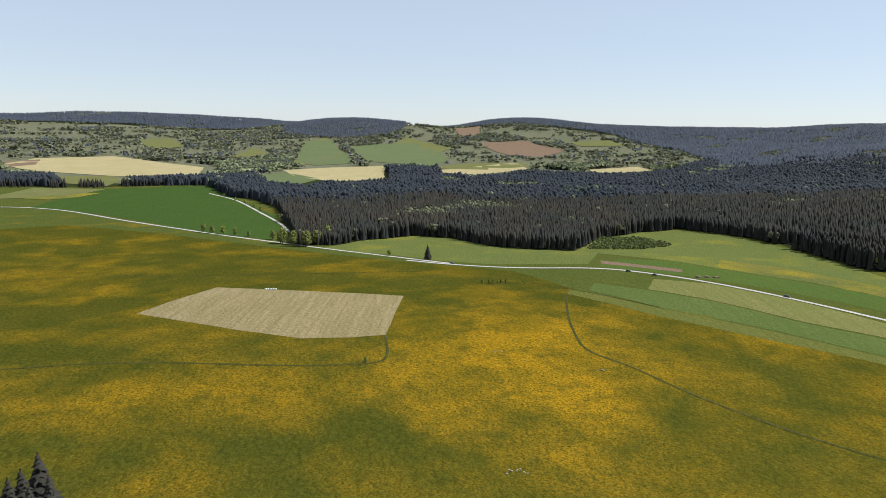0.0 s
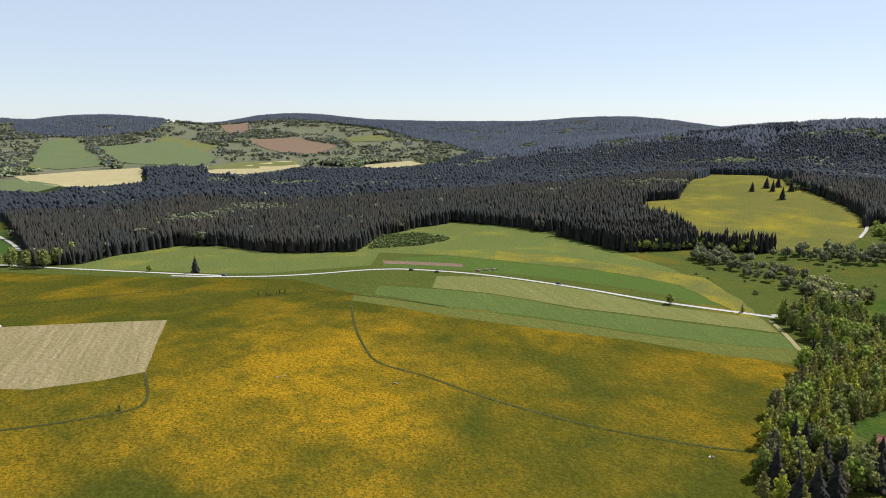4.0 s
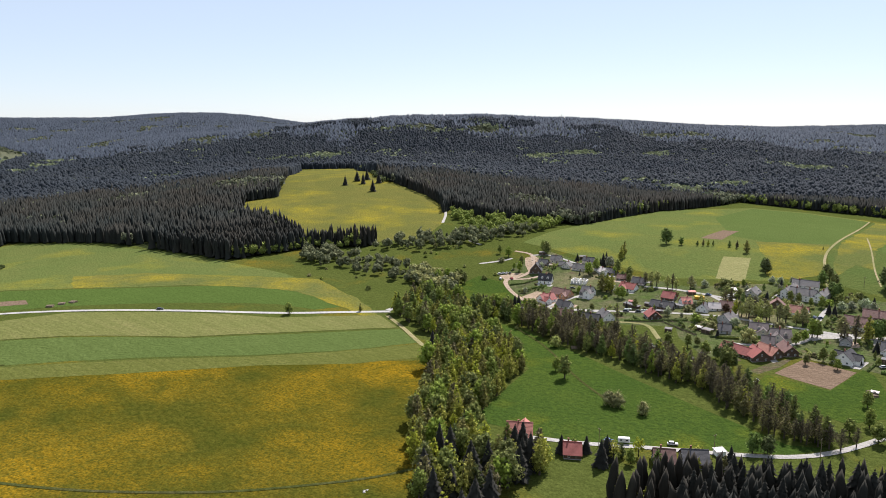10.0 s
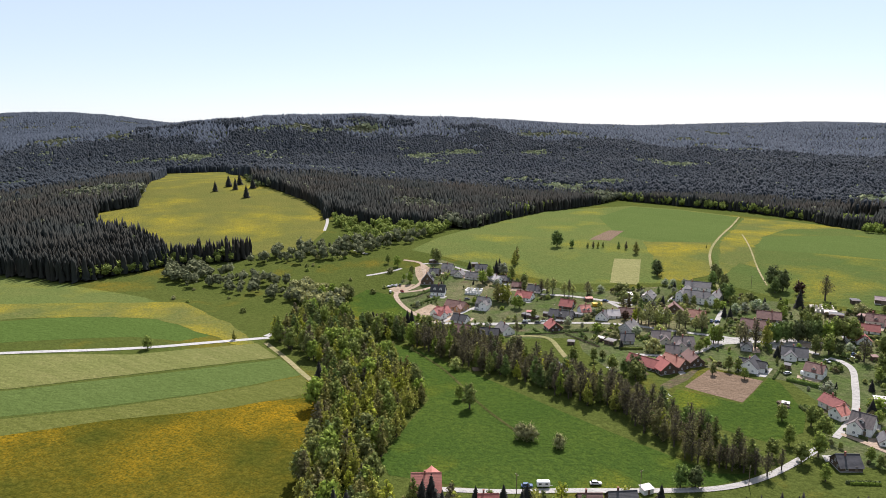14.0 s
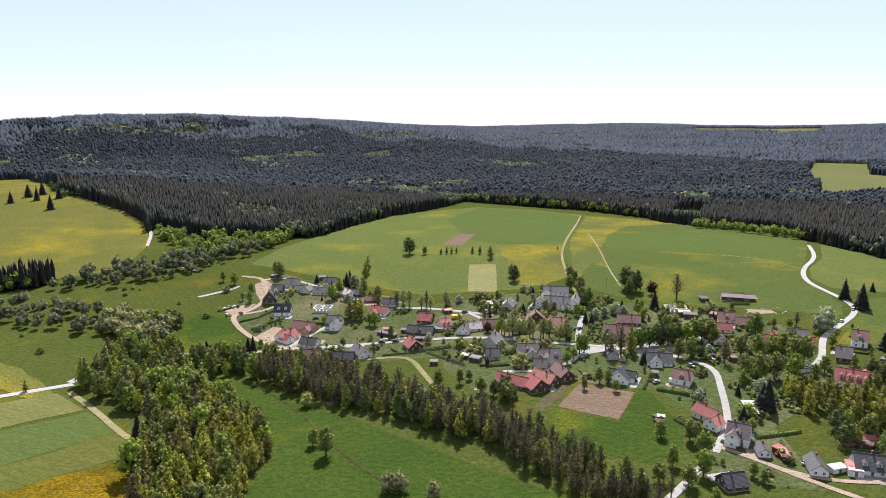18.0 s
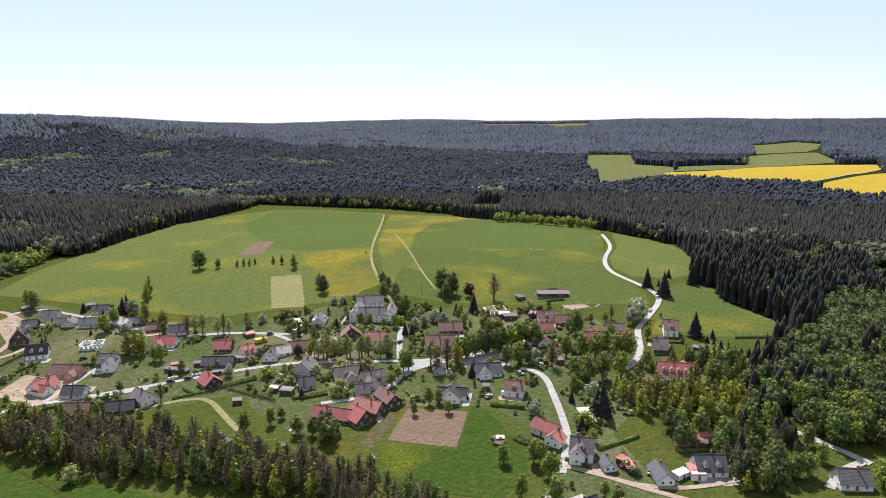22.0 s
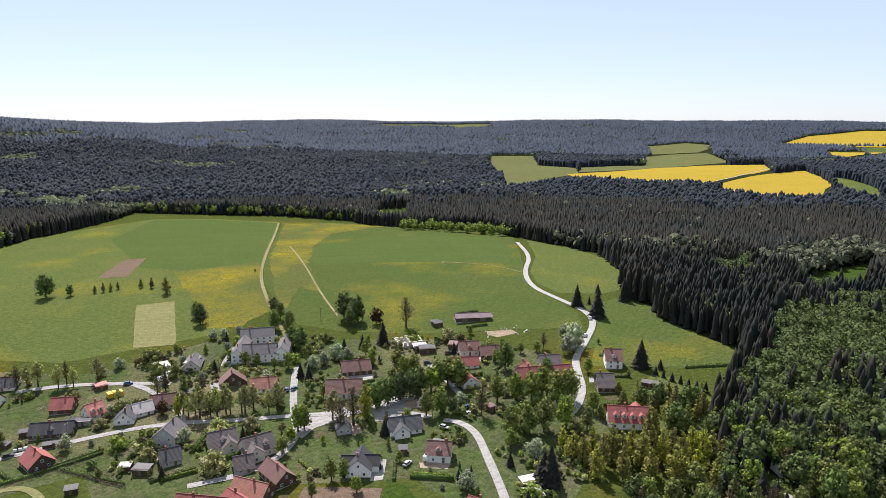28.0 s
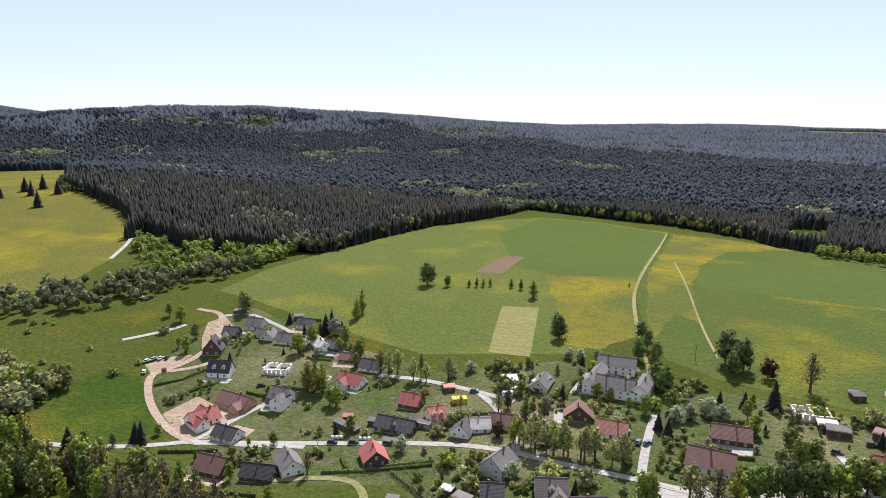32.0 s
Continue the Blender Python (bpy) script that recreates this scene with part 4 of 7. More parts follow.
for (r0, r1, step), forms, leaves, name in zip(RINGS, (near_forms, mid_forms, far_forms, last_forms), leaf_sets, ("near", "middle", "far", "distant")):
    x, y = jittered(-r1 + 200, r1 + 200, -r1 + 150, r1 + 150, step, rng)
    r = np.hypot(x - 200, y - 150)
    uneven = r + np.where(r > 1500, 260, 60) * wander(x, y, 150, 3.0) + rng.normal(0, 40, len(x)) * (r > 900)
    keep = (uneven >= r0) & (uneven < r1) & (r < 4650)
    x, y, r = x[keep], y[keep], r[keep]
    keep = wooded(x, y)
    x, y, r = x[keep], y[keep], r[keep]
    # broadleaved stands among the spruce: along the brook woods and in light patches on the slopes
    leafy = wander(x, y, 190, 9.0) + 0.14 * rng.normal(size=len(x)) > np.where((x > 330) & (y < 60) & (r < 520), 0.5, np.where((x > 900) & (y > 150), 0.66, 0.86))
    leafy |= rng.random(len(x)) < 0.012
    for stand in LEAFY_STANDS:
        leafy |= inside(x, y, stand) & (wander(x, y, 60, 7.0) + 0.4 * rng.normal(size=len(x)) > -0.45)
    leafy |= inside(x, y, OPEN_FAR) & (rng.random(len(x)) < 0.93) & (np.hypot((x + 540) / 330, (y - 3800) / 420) > 1)
    tall = rng.normal(18.0, 1.9 if r1 < 2200 else 1.2, len(x)).clip(11, 24) * (1 + 0.12 * wander(x, y, 120, 4.0))
    scale = step / 5.0 if r1 > 2000 else 1.0
    c = ~leafy
    # from about 1050 m outward the spruce colours carry painted haze
    planted("spruce_forest", forms, x[c], y[c], tall[c], tall[c] * rng.uniform(0.85, 1.25, c.sum()) * scale ** 0.8 * (1.0 if r1 < 800 else 1.15 if r1 < 1500 else 1.2), "spruce" if r1 < 1500 else "spruce_far_hazy" if r1 < 2500 else "spruce_distant_hazy", f"dense dark spruce forest, {name} stands on rolling hills", rng)
    c = leafy
    if c.sum():
        lt = tall[c] * (0.78 if r1 < 800 else 0.92)
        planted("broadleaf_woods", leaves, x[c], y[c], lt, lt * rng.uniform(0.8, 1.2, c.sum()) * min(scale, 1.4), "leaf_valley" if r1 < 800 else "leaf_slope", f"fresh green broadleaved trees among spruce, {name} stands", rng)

# ---- houses ----
LABELS = {"red": "bright red tiled", "salmon": "faded pink-red", "orange": "orange clay-tiled", "brown": "brownish-red tiled", "slate": "grey slate", "slatebrown": "grey-brown shingled", "dark": "dark grey", "black": "black sheet", "pale": "pale sheet-metal", "mauve": "dull mauve sheet"}
WALLS = {"white": "whitewashed", "cream": "cream plastered", "wood": "dark timber-clad", "grey": "grey rendered", "orange": "orange plastered"}


def window_mesh(w, h):
    """A casement frame with two lights, cut from one board."""
    t, bm = 0.1, bmesh.new()
    xs, zs = (-w / 2, -w / 2 + t, -t / 2, t / 2, w / 2 - t, w / 2), (-h / 2, -h / 2 + t, h / 2 - t, h / 2)
    grid = [[bm.verts.new((x, -0.06, z)) for x in xs] for z in zs]
    faces = [bm.faces.new((grid[j][i], grid[j][i + 1], grid[j + 1][i + 1], grid[j + 1][i])) for j in range(3) for i in range(5) if j != 1 or i % 2 == 0]
    made = bmesh.ops.extrude_face_region(bm, geom=faces)
    for v in made["geom"]:
        if isinstance(v, bmesh.types.BMVert):
            v.co.y = 0.04
    bmesh.ops.recalc_face_normals(bm, faces=bm.faces[:])
    return mesh_from(bm, "window_frame", "white_paint")


FRAME = window_mesh(1.0, 1.15)
PANE = mesh_from(boxed(-0.41, -0.03, -0.49, 0.41, 0.03, 0.49), "pane", "glass_pane")
DOOR = mesh_from(boxed(-0.5, -0.07, 0.0, 0.5, 0.05, 2.05, bevel=0.02), "door", "timber")
CHIMNEY = mesh_from(box(boxed(-0.3, -0.3, -1.0, 0.3, 0.3, 1.3), -0.37, -0.37, 1.3, 0.37, 0.37, 1.42), "chimney", "brick_chimney")
rh = random.Random(11)
HOMES = []


def add_window(parent, x, y, z, turn):
    w = shared("window", FRAME, parent, pose(x, y, z, 0, 0, turn))
    shared("pane", PANE, w)


def block(home, m, w, d, h, rise, roof, wall, base):
    """Walls, plinth and a stepped roof with its ridge along x, as parts of a house."""
    made = []
    bm = bmesh.new()
    lo = [bm.verts.new(p) for p in ((-w / 2, -d / 2, -1.5), (w / 2, -d / 2, -1.5), (w / 2, d / 2, -1.5), (-w / 2, d / 2, -1.5))]
    hi = [bm.verts.new((v.co.x, v.co.y, h)) for v in lo]
    gable = [bm.verts.new((s * w / 2, 0, h + rise)) for s in (-1, 1)]
    bm.faces.new((lo[0], lo[1], hi[1], hi[0]))
    bm.faces.new((lo[2], lo[3], hi[3], hi[2]))
    bm.faces.new((lo[1], lo[2], hi[2], gable[1], hi[1]))
    bm.faces.new((lo[3], lo[0], hi[0], gable[0], hi[3]))
    bm.faces.new((hi[0], hi[1], gable[1], gable[0]))
    bm.faces.new((hi[2], hi[3], gable[0], gable[1]))
    made.append(part("wall", bm, "wall_" + wall, home))
    if base:
        part("plinth", boxed(-w / 2 - 0.06, -d / 2 - 0.06, -1.6, w / 2 + 0.06, d / 2 + 0.06, 0.45), "concrete", home)
    over, slope = 0.55, math.hypot(d / 2, rise)
    for s in (-1, 1):
        bm = bmesh.new()
        e = over / slope
        eave = Vector((0, s * (d / 2) * (1 + e), h - rise * e))
        top = Vector((0, 0, h + rise))
        up = Vector((0, s * rise, d / 2)).normalized()
        n = 13
        line = []
        for k in range(n):
            line += [eave.lerp(top, k / n) + up * 0.18, eave.lerp(top, (k + 1) / n) + up * 0.15]
        line += [top + up * 0.02, eave + up * 0.02]
        ends = [[bm.verts.new((sx * (w / 2 + 0.45), p.y, p.z)) for p in line] for sx in (-1, 1)]
        for k in range(len(line)):
            j = (k + 1) % len(line)
            bm.faces.new((ends[0][k], ends[0][j], ends[1][j], ends[1][k]))
        bm.faces.new(ends[0]), bm.faces.new(ends[1][::-1])
        bmesh.ops.recalc_face_normals(bm, faces=bm.faces[:])
        made.append(part("roof", bm, "roof_" + roof, home, LABELS[roof] + " roof slope"))
    made.append(part("ridge_cap", tube(bmesh.new(), (-w / 2 - 0.47, 0, h + rise + 0.2), (w / 2 + 0.47, 0, h + rise + 0.2), 0.17, 0.17, 6), "roof_" + roof, home))
    for ob in made:
        ob.matrix_basis = m


def house(x, y, turn, w, d, h, run, roof, wall, name="house", steep=0.82, dormers=0, chimneys=1, wings=(), bare=False):
    """A gabled house: w along the front, d deep, walls h to the eaves; the ridge runs along the front ("L") or across it ("G")."""
    if run == "G":
        w, d, turn = d, w, turn + 90
    z = min(ground_at(x + a, y + b) for a in (-4, 4) for b in (-4, 4))
    home = new(name)
    home.matrix_basis = pose(x, y, z, 0, 0, turn)
    rise = d / 2 * steep
    HOMES.append((x, y, turn, w, d))
    base = 1.2 if h > 4.4 else 0.6
    block(home, Matrix.Identity(4), w, d, h, rise, roof, wall, 1)
    for wx, side, reach, span in wings:
        # a lower cross wing with its own gable, its ridge square to the main one
        depth = d / 2 + reach
        block(home, pose(wx * w, side * depth / 2, 0, 0, 0, 90), depth, span, h - 0.02, min(span / 2 * steep, rise - 0.35), roof, wall, 0)
        add_window(home, wx * w, side * (depth + 0.005), 1.5, 0 if side < 0 else 180)
        add_window(home, wx * w, side * (depth + 0.005), h + 0.4, 0 if side < 0 else 180)
    for k in range(chimneys):
        cx = w * (rh.uniform(-0.3, 0.3) if chimneys == 1 else (-0.25, 0.25)[k % 2])
        shared("chimney", CHIMNEY, home, pose(cx, 0.5 * rh.choice((-1, 1)), h + rise))
    if bare:
        # a windowless barn with double gates
        for gx in (-w / 4, w / 4):
            part("gate", boxed(gx - 1.7, -d / 2 - 0.08, 0.0, gx + 1.7, -d / 2 + 0.04, 2.7, bevel=0.03), "timber", home)
        return tagged(home, f"long {WALLS[wall]} barn with a {LABELS[roof]} gabled roof", "barn")
    count = max(1, int(w / 3.1))
    floors = [1.55] if h < 3.7 else [1.5, 3.5 if h > 4.2 else 3.1]
    for s, t in ((-1, 0), (1, 180)):
        for f in floors:
            for k in range(count):
                px = (k + 0.5) / count * (w - 1.2) - (w - 1.2) / 2
                if f == floors[0] and s == -1 and k == count // 2 and w > 6:
                    shared("door", DOOR, home, pose(px, s * d / 2, 0.4))
                else:
                    add_window(home, px, s * (d / 2 + 0.005), f, t)
    for s, t in ((-1, 270), (1, 90)):
        for f in floors:
            for py in (-d * 0.24, d * 0.24):
                add_window(home, s * (w / 2 + 0.005), py, f, t)
        if rise > 2.6:
            add_window(home, s * (w / 2 + 0.005), 0, h + rise * 0.32, t)
    for k in range(dormers):
        dx = ((k + 0.5) / dormers - 0.5) * w * 0.86
        for s in (-1,):
            y0, zt = s * (d / 2 * 0.78), h + rise * 0.68
            bm = bmesh.new()
            zb = h + rise * 0.16
            pts = [(-0.9, y0, zb), (0.9, y0, zb), (0.9, y0, zt - 0.7), (0, y0, zt), (-0.9, y0, zt - 0.7)]
            front = [bm.verts.new((dx + a, b, c)) for a, b, c in pts]
            back = [bm.verts.new((dx + a, -s * 0.0 + s * 0.5, c)) for a, b, c in pts]
            bm.faces.new(front)
            for i in range(5):
                bm.faces.new((front[i], back[i], back[(i + 1) % 5], front[(i + 1) % 5]))
            bmesh.ops.recalc_face_normals(bm, faces=bm.faces[:])
            part("dormer", bm, "wall_" + wall, home)
            bm = bmesh.new()
            for u in (-1, 1):
                q = [(dx, y0 + s * 0.3, zt + 0.12), (dx + u * 1.15, y0 + s * 0.3, zt - 0.78), (dx + u * 1.15, s * 0.4, zt - 0.78), (dx, s * 0.4, zt + 0.12)]
                top_f = [bm.verts.new(p) for p in q]
                low_f = [bm.verts.new((a, b, c - 0.12)) for a, b, c in q]
                bm.faces.new(top_f), bm.faces.new(low_f[::-1])
                for i in range(4):
                    bm.faces.new((top_f[i], low_f[i], low_f[(i + 1) % 4], top_f[(i + 1) % 4]))
            bmesh.ops.recalc_face_normals(bm, faces=bm.faces[:])
            part("dormer_roof", bm, "roof_" + roof, home)
            add_window(home, dx, y0 - 0.01, (zb + zt) / 2 - 0.1, 0)
    return tagged(home, f"{WALLS[wall]} village house with a {LABELS[roof]} gabled roof", "house", "village houses")


house(474.1, 245.4, -51, 9.1, 10.8, 2.7, 'G', 'red', 'wood')
house(573.3, 376.4, -80, 9.2, 9.0, 2.9, 'L', 'slate', 'cream')
house(558.0, 380.9, -79, 8.2, 8.1, 3.0, 'L', 'dark', 'wood')
house(564.9, 360.5, -82, 7.7, 8.1, 2.3, 'G', 'slate', 'cream', wings=[(0.2, 1, 4.0, 6.0)])
house(564.0, 346.9, -83, 13.0, 8.1, 2.3, 'L', 'slate', 'cream')
house(585.3, 349.8, -83, 9.8, 7.2, 2.7, 'L', 'dark', 'cream')
house(564.2, 319.0, -86, 8.8, 7.2, 2.4, 'L', 'slate', 'wood')
house(554.3, 303.7, -79, 8.2, 6.3, 2.1, 'L', 'brown', 'wood')
house(549.0, 286.9, -89, 10.5, 8.1, 2.3, 'L', 'dark', 'white')
house(531.3, 288.1, -94, 12.5, 9.0, 2.7, 'L', 'red', 'white', wings=[(-0.2, -1, 2.5, 6.0)])
house(506.0, 310.3, -87, 8.8, 9.0, 4.4, 'L', 'slate', 'white', wings=[(0.25, -1, 4.0, 6.0)])
house(496.6, 328.2, -96, 16.3, 9.0, 2.6, 'L', 'brown', 'orange', wings=[(0.3, -1, 2.5, 5.5)])
house(471.2, 311.9, -93, 10.9, 8.1, 2.4, 'L', 'dark', 'white')
house(447.9, 298.9, -87, 11.8, 9.9, 2.7, 'L', 'brown', 'wood')
house(450.2, 280.0, -78, 12.1, 8.1, 2.3, 'L', 'black', 'wood')
house(458.8, 273.0, -40, 8.5, 11.7, 3.2, 'G', 'slate', 'white')
house(498.6, 248.1, -90, 16.5, 8.1, 2.4, 'L', 'dark', 'wood', dormers=1, wings=[(0.3, 1, 3.0, 6.0)])
house(520.2, 251.4, -90, 9.1, 9.0, 2.6, 'L', 'red', 'wood')
house(511.2, 236.0, -50, 7.1, 9.0, 2.7, 'L', 'salmon', 'white', dormers=2)
house(503.1, 220.7, -89, 8.0, 8.1, 2.6, 'G', 'dark', 'white')
house(508.6, 215.3, -63, 7.9, 7.2, 2.4, 'L', 'pale', 'white')
house(513.6, 207.1, -81, 11.1, 8.1, 2.6, 'L', 'brown', 'cream')
house(480.1, 197.9, -103, 8.9, 10.8, 4.7, 'G', 'slate', 'grey')
house(463.6, 194.8, -71, 7.4, 8.1, 2.6, 'L', 'dark', 'grey')
house(470.8, 176.6, -71, 10.4, 9.9, 3.0, 'L', 'slatebrown', 'cream', dormers=1, wings=[(0.2, -1, 2.5, 6.0)])
house(462.5, 162.4, -65, 11.2, 9.9, 3.5, 'L', 'slatebrown', 'cream', dormers=2, wings=[(-0.25, -1, 2.5, 6.5)])
house(451.7, 166.4, -77, 6.9, 8.1, 2.3, 'L', 'slatebrown', 'grey')
house(441.4, 153.5, -59, 7.6, 13.5, 2.9, 'G', 'brown', 'wood')
house(432.1, 161.3, -32, 8.5, 13.5, 2.9, 'G', 'orange', 'wood')
house(423.9, 165.2, -50, 10.1, 10.8, 2.7, 'G', 'red', 'wood')
house(426.8, 175.2, -109, 21.2, 8.1, 2.3, 'L', 'red', 'wood')
house(529.8, 179.5, -78, 11.6, 7.2, 2.1, 'G', 'brown', 'wood')
house(519.9, 164.2, -89, 11.7, 9.0, 2.6, 'L', 'orange', 'white')
house(528.2, 121.4, -85, 13.8, 9.0, 2.9, 'L', 'brown', 'wood')
house(505.1, 127.6, -95, 15.7, 10.8, 3.3, 'L', 'brown', 'white')
house(472.2, 129.2, -85, 5.7, 8.1, 2.7, 'G', 'dark', 'grey')
house(466.1, 104.8, -86, 12.7, 9.0, 2.6, 'L', 'dark', 'white', wings=[(-0.15, -1, 2.2, 6.0)])
house(440.6, 124.0, -101, 8.9, 10.8, 3.3, 'G', 'black', 'white', wings=[(0.0, 1, 2.0, 6.5), (0.1, -1, 2.5, 6.0)])
house(442.1, 94.4, -107, 8.8, 8.1, 3.6, 'L', 'brown', 'white', dormers=1)
house(403.4, 86.6, -135, 10.7, 6.8, 3.2, 'L', 'red', 'cream')
house(394.4, 84.4, -130, 6.6, 5.9, 3.2, 'G', 'salmon', 'white')
house(536.2, 63.6, -92, 9.9, 8.1, 3.5, 'L', 'brown', 'cream', dormers=1)
house(530.1, 54.2, -92, 9.9, 8.1, 2.3, 'L', 'brown', 'wood')
house(520.6, 69.2, -91, 13.8, 7.2, 2.3, 'L', 'red', 'white')
house(501.2, 71.6, -80, 7.5, 9.9, 2.6, 'G', 'red', 'white', wings=[(0.25, 1, 4.0, 6.5)])
house(497.4, 36.2, -89, 25.5, 9.0, 2.6, 'L', 'red', 'white')
house(506.4, 43.8, -135, 4.8, 8.1, 3.0, 'G', 'orange', 'white')
house(510.4, 29.2, -91, 9.7, 8.1, 2.3, 'L', 'slate', 'cream')
house(584.0, 51.1, -92, 20.6, 7.0, 3.0, 'L', 'mauve', 'wood', name="barn", steep=0.45, chimneys=0, bare=True)
house(501.9, 0.6, -104, 7.5, 9.9, 4.4, 'L', 'brown', 'white', dormers=1)
house(480.7, 13.5, -102, 7.2, 10.8, 2.7, 'L', 'slatebrown', 'wood')
house(449.0, 17.1, -107, 15.4, 10.8, 3.3, 'L', 'red', 'white', dormers=4, wings=[(0.28, 1, 3.0, 7.0)])
house(384.4, 76.0, -105, 8.6, 9.9, 4.2, 'L', 'slatebrown', 'white', dormers=1, wings=[(-0.2, -1, 2.0, 5.5)])
house(375.8, 68.5, -83, 4.5, 7.2, 2.1, 'G', 'dark', 'white')
house(367.1, 51.2, -88, 6.0, 10.8, 2.4, 'G', 'dark', 'white')
house(370.5, 32.6, -91, 10.8, 9.9, 2.6, 'L', 'dark', 'white', dormers=2)
house(390.0, 26.2, -89, 6.6, 6.3, 2.0, 'L', 'salmon', 'wood')
house(347.8, -43.4, -88, 9.9, 10.8, 3.0, 'L', 'slate', 'cream')
house(357.9, -12.6, -97, 10.6, 9.0, 2.6, 'L', 'slate', 'white')
house(698.2, -239.6, -115, 19.9, 12.6, 4.2, 'L', 'slate', 'white')
house(674.6, -248.9, -115, 17.3, 10.8, 3.0, 'L', 'slate', 'white')
house(260.1, 218.2, -60, 10.4, 10.8, 2.6, 'L', 'salmon', 'white', wings=[(0.2, 1, 3.0, 6.0)])
house(259.9, 193.2, -60, 6.8, 8.1, 2.3, 'L', 'red', 'wood')
house(276.1, 161.9, -61, 7.9, 9.0, 2.4, 'L', 'brown', 'wood')
house(282.7, 152.3, -57, 9.7, 9.0, 2.4, 'L', 'dark', 'wood')
house(348.8, 82.8, -64, 8.4, 8.1, 2.1, 'L', 'dark', 'wood')
house(478.5, 331.5, -22, 12.5, 9.0, 2.6, 'L', 'red', 'white', dormers=1, wings=[(0.25, 1, 3.5, 6.0), (-0.28, -1, 3.0, 6.0)])
house(537.9, 376.4, -65, 9.8, 8.1, 3.2, 'G', 'black', 'wood', steep=1.25, dormers=1)
house(519.4, 356.1, -73, 11.0, 8.1, 3.2, 'L', 'dark', 'white', steep=1.2, dormers=2)
house(503.9, 310.9, -72, 8.9, 6.3, 2.3, 'L', 'slate', 'white')
house(564.6, 327.0, -131, 16.5, 7.2, 2.4, 'L', 'pale', 'white')
house(554.3, 201.7, -0, 13.0, 8.1, 2.3, 'L', 'slate', 'cream')
house(555.7, 168.8, -93, 16.8, 9.0, 5.0, 'L', 'slate', 'white', chimneys=2)
house(563.5, 179.1, -94, 5.9, 23.4, 5.0, 'G', 'slate', 'white')
house(561.3, 157.1, -95, 6.0, 21.6, 5.0, 'G', 'slate', 'white')
house(580.6, 172.1, -87, 17.3, 8.1, 4.7, 'L', 'slate', 'white')
house(485.6, 94.1, -108, 4.5, 5.4, 2.4, 'G', 'dark', 'white')

# ---- trees that stand for themselves ----
rt = np.random.default_rng(21)


def crown_mesh(name, leaf, tall, wide, foot, lobes, quads, size, narrow=0.0, heart=0.72):
    """A crown of leaf clumps on uneven lobes, between foot and tall; narrow draws the top in."""
    verts, tri, spots = [], [], []
    for k in range(lobes):
        f = (k + 0.5) / lobes
        z = foot + (tall - foot) * (0.08 + 0.80 * f)
        reach = wide * (1 - narrow * f) * (0.42 + 0.58 * math.sin(math.pi * min(1, 0.22 + 0.78 * f)))
        a = 2.4 * k + rt.uniform(-0.4, 0.4)
        off = reach * rt.uniform(0.25, 0.62)
        spots.append((off * math.cos(a), off * math.sin(a), z, max(0.16 * wide, reach * rt.uniform(0.42, 0.62))))
    weight = np.array([s[3] ** 2 for s in spots])
    pick = rt.choice(len(spots), quads, p=weight / weight.sum())
    for k in pick:
        cx, cy, cz, r = spots[k]
        d = rt.normal(size=3)
        d /= np.linalg.norm(d)
        c = np.array((cx, cy, cz)) + d * r * rt.uniform(0.6, 1.2)
        u = np.cross(d, rt.normal(size=3))
        u /= np.linalg.norm(u)
        w = np.cross(d, u) + 0.6 * d * rt.normal()
        s = size * rt.uniform(0.55, 1.35)
        b = len(verts)
        verts += [c - u * s, c - w * s * 0.7 + d * s * 0.25, c + u * s * 0.9, c + w * s * 0.7 - d * s * 0.2]
        tri += [(b, b + 1, b + 2), (b, b + 2, b + 3)]
    if heart:
        for cx, cy, cz, r in spots:
            b = len(verts)
            for px, py, pz in ((1, 0, 0), (-1, 0, 0), (0, 1, 0), (0, -1, 0), (0, 0, 1), (0, 0, -1)):
                verts.append(np.array((cx, cy, cz)) + heart * r * np.array((px, py, pz)))
            tri += [(b + i, b + j, b + k) for i, j, k in ((0, 2, 4), (2, 1, 4), (1, 3, 4), (3, 0, 4), (2, 0, 5), (1, 2, 5), (3, 1, 5), (0, 3, 5))]
    return raw_mesh(name, np.array(verts), np.array(tri), leaf), spots


def broad_tree(name, label, leaf, tall, wide, foot, lobes, quads, size, narrow=0.0, heart=0.72, category="tree", girth=0.03):
    tree = new(name)
    crown, spots = crown_mesh("crown", leaf, tall, wide, foot, lobes, quads, size, narrow, heart)
    shared("crown", crown, tree)
    bm = tube(bmesh.new(), (0, 0, -0.5), (0, 0, foot + (tall - foot) * 0.35), tall * girth, tall * girth * 0.55, 7)
    tube(bm, (0, 0, foot + (tall - foot) * 0.35), (0.1, 0.05, tall * 0.9), tall * girth * 0.55, 0.03, 5)
    for cx, cy, cz, r in spots:
        tube(bm, (0, 0, max(foot * 0.8, cz - 0.25 * tall)), (cx, cy, cz), tall * girth * 0.4, 0.04, 3)
        if not heart:
            for _ in range(7):
                d = Vector(rt.normal(size=3)).normalized() * r * 1.1
                d.z = abs(d.z)
                tube(bm, (cx * 0.7, cy * 0.7, cz - 0.3 * r), (cx + d.x, cy + d.y, cz + d.z), 0.06, 0.02, 3)
    part("trunk", bm, "bark", tree)
    return tagged(tree, label, category, name + " trees")


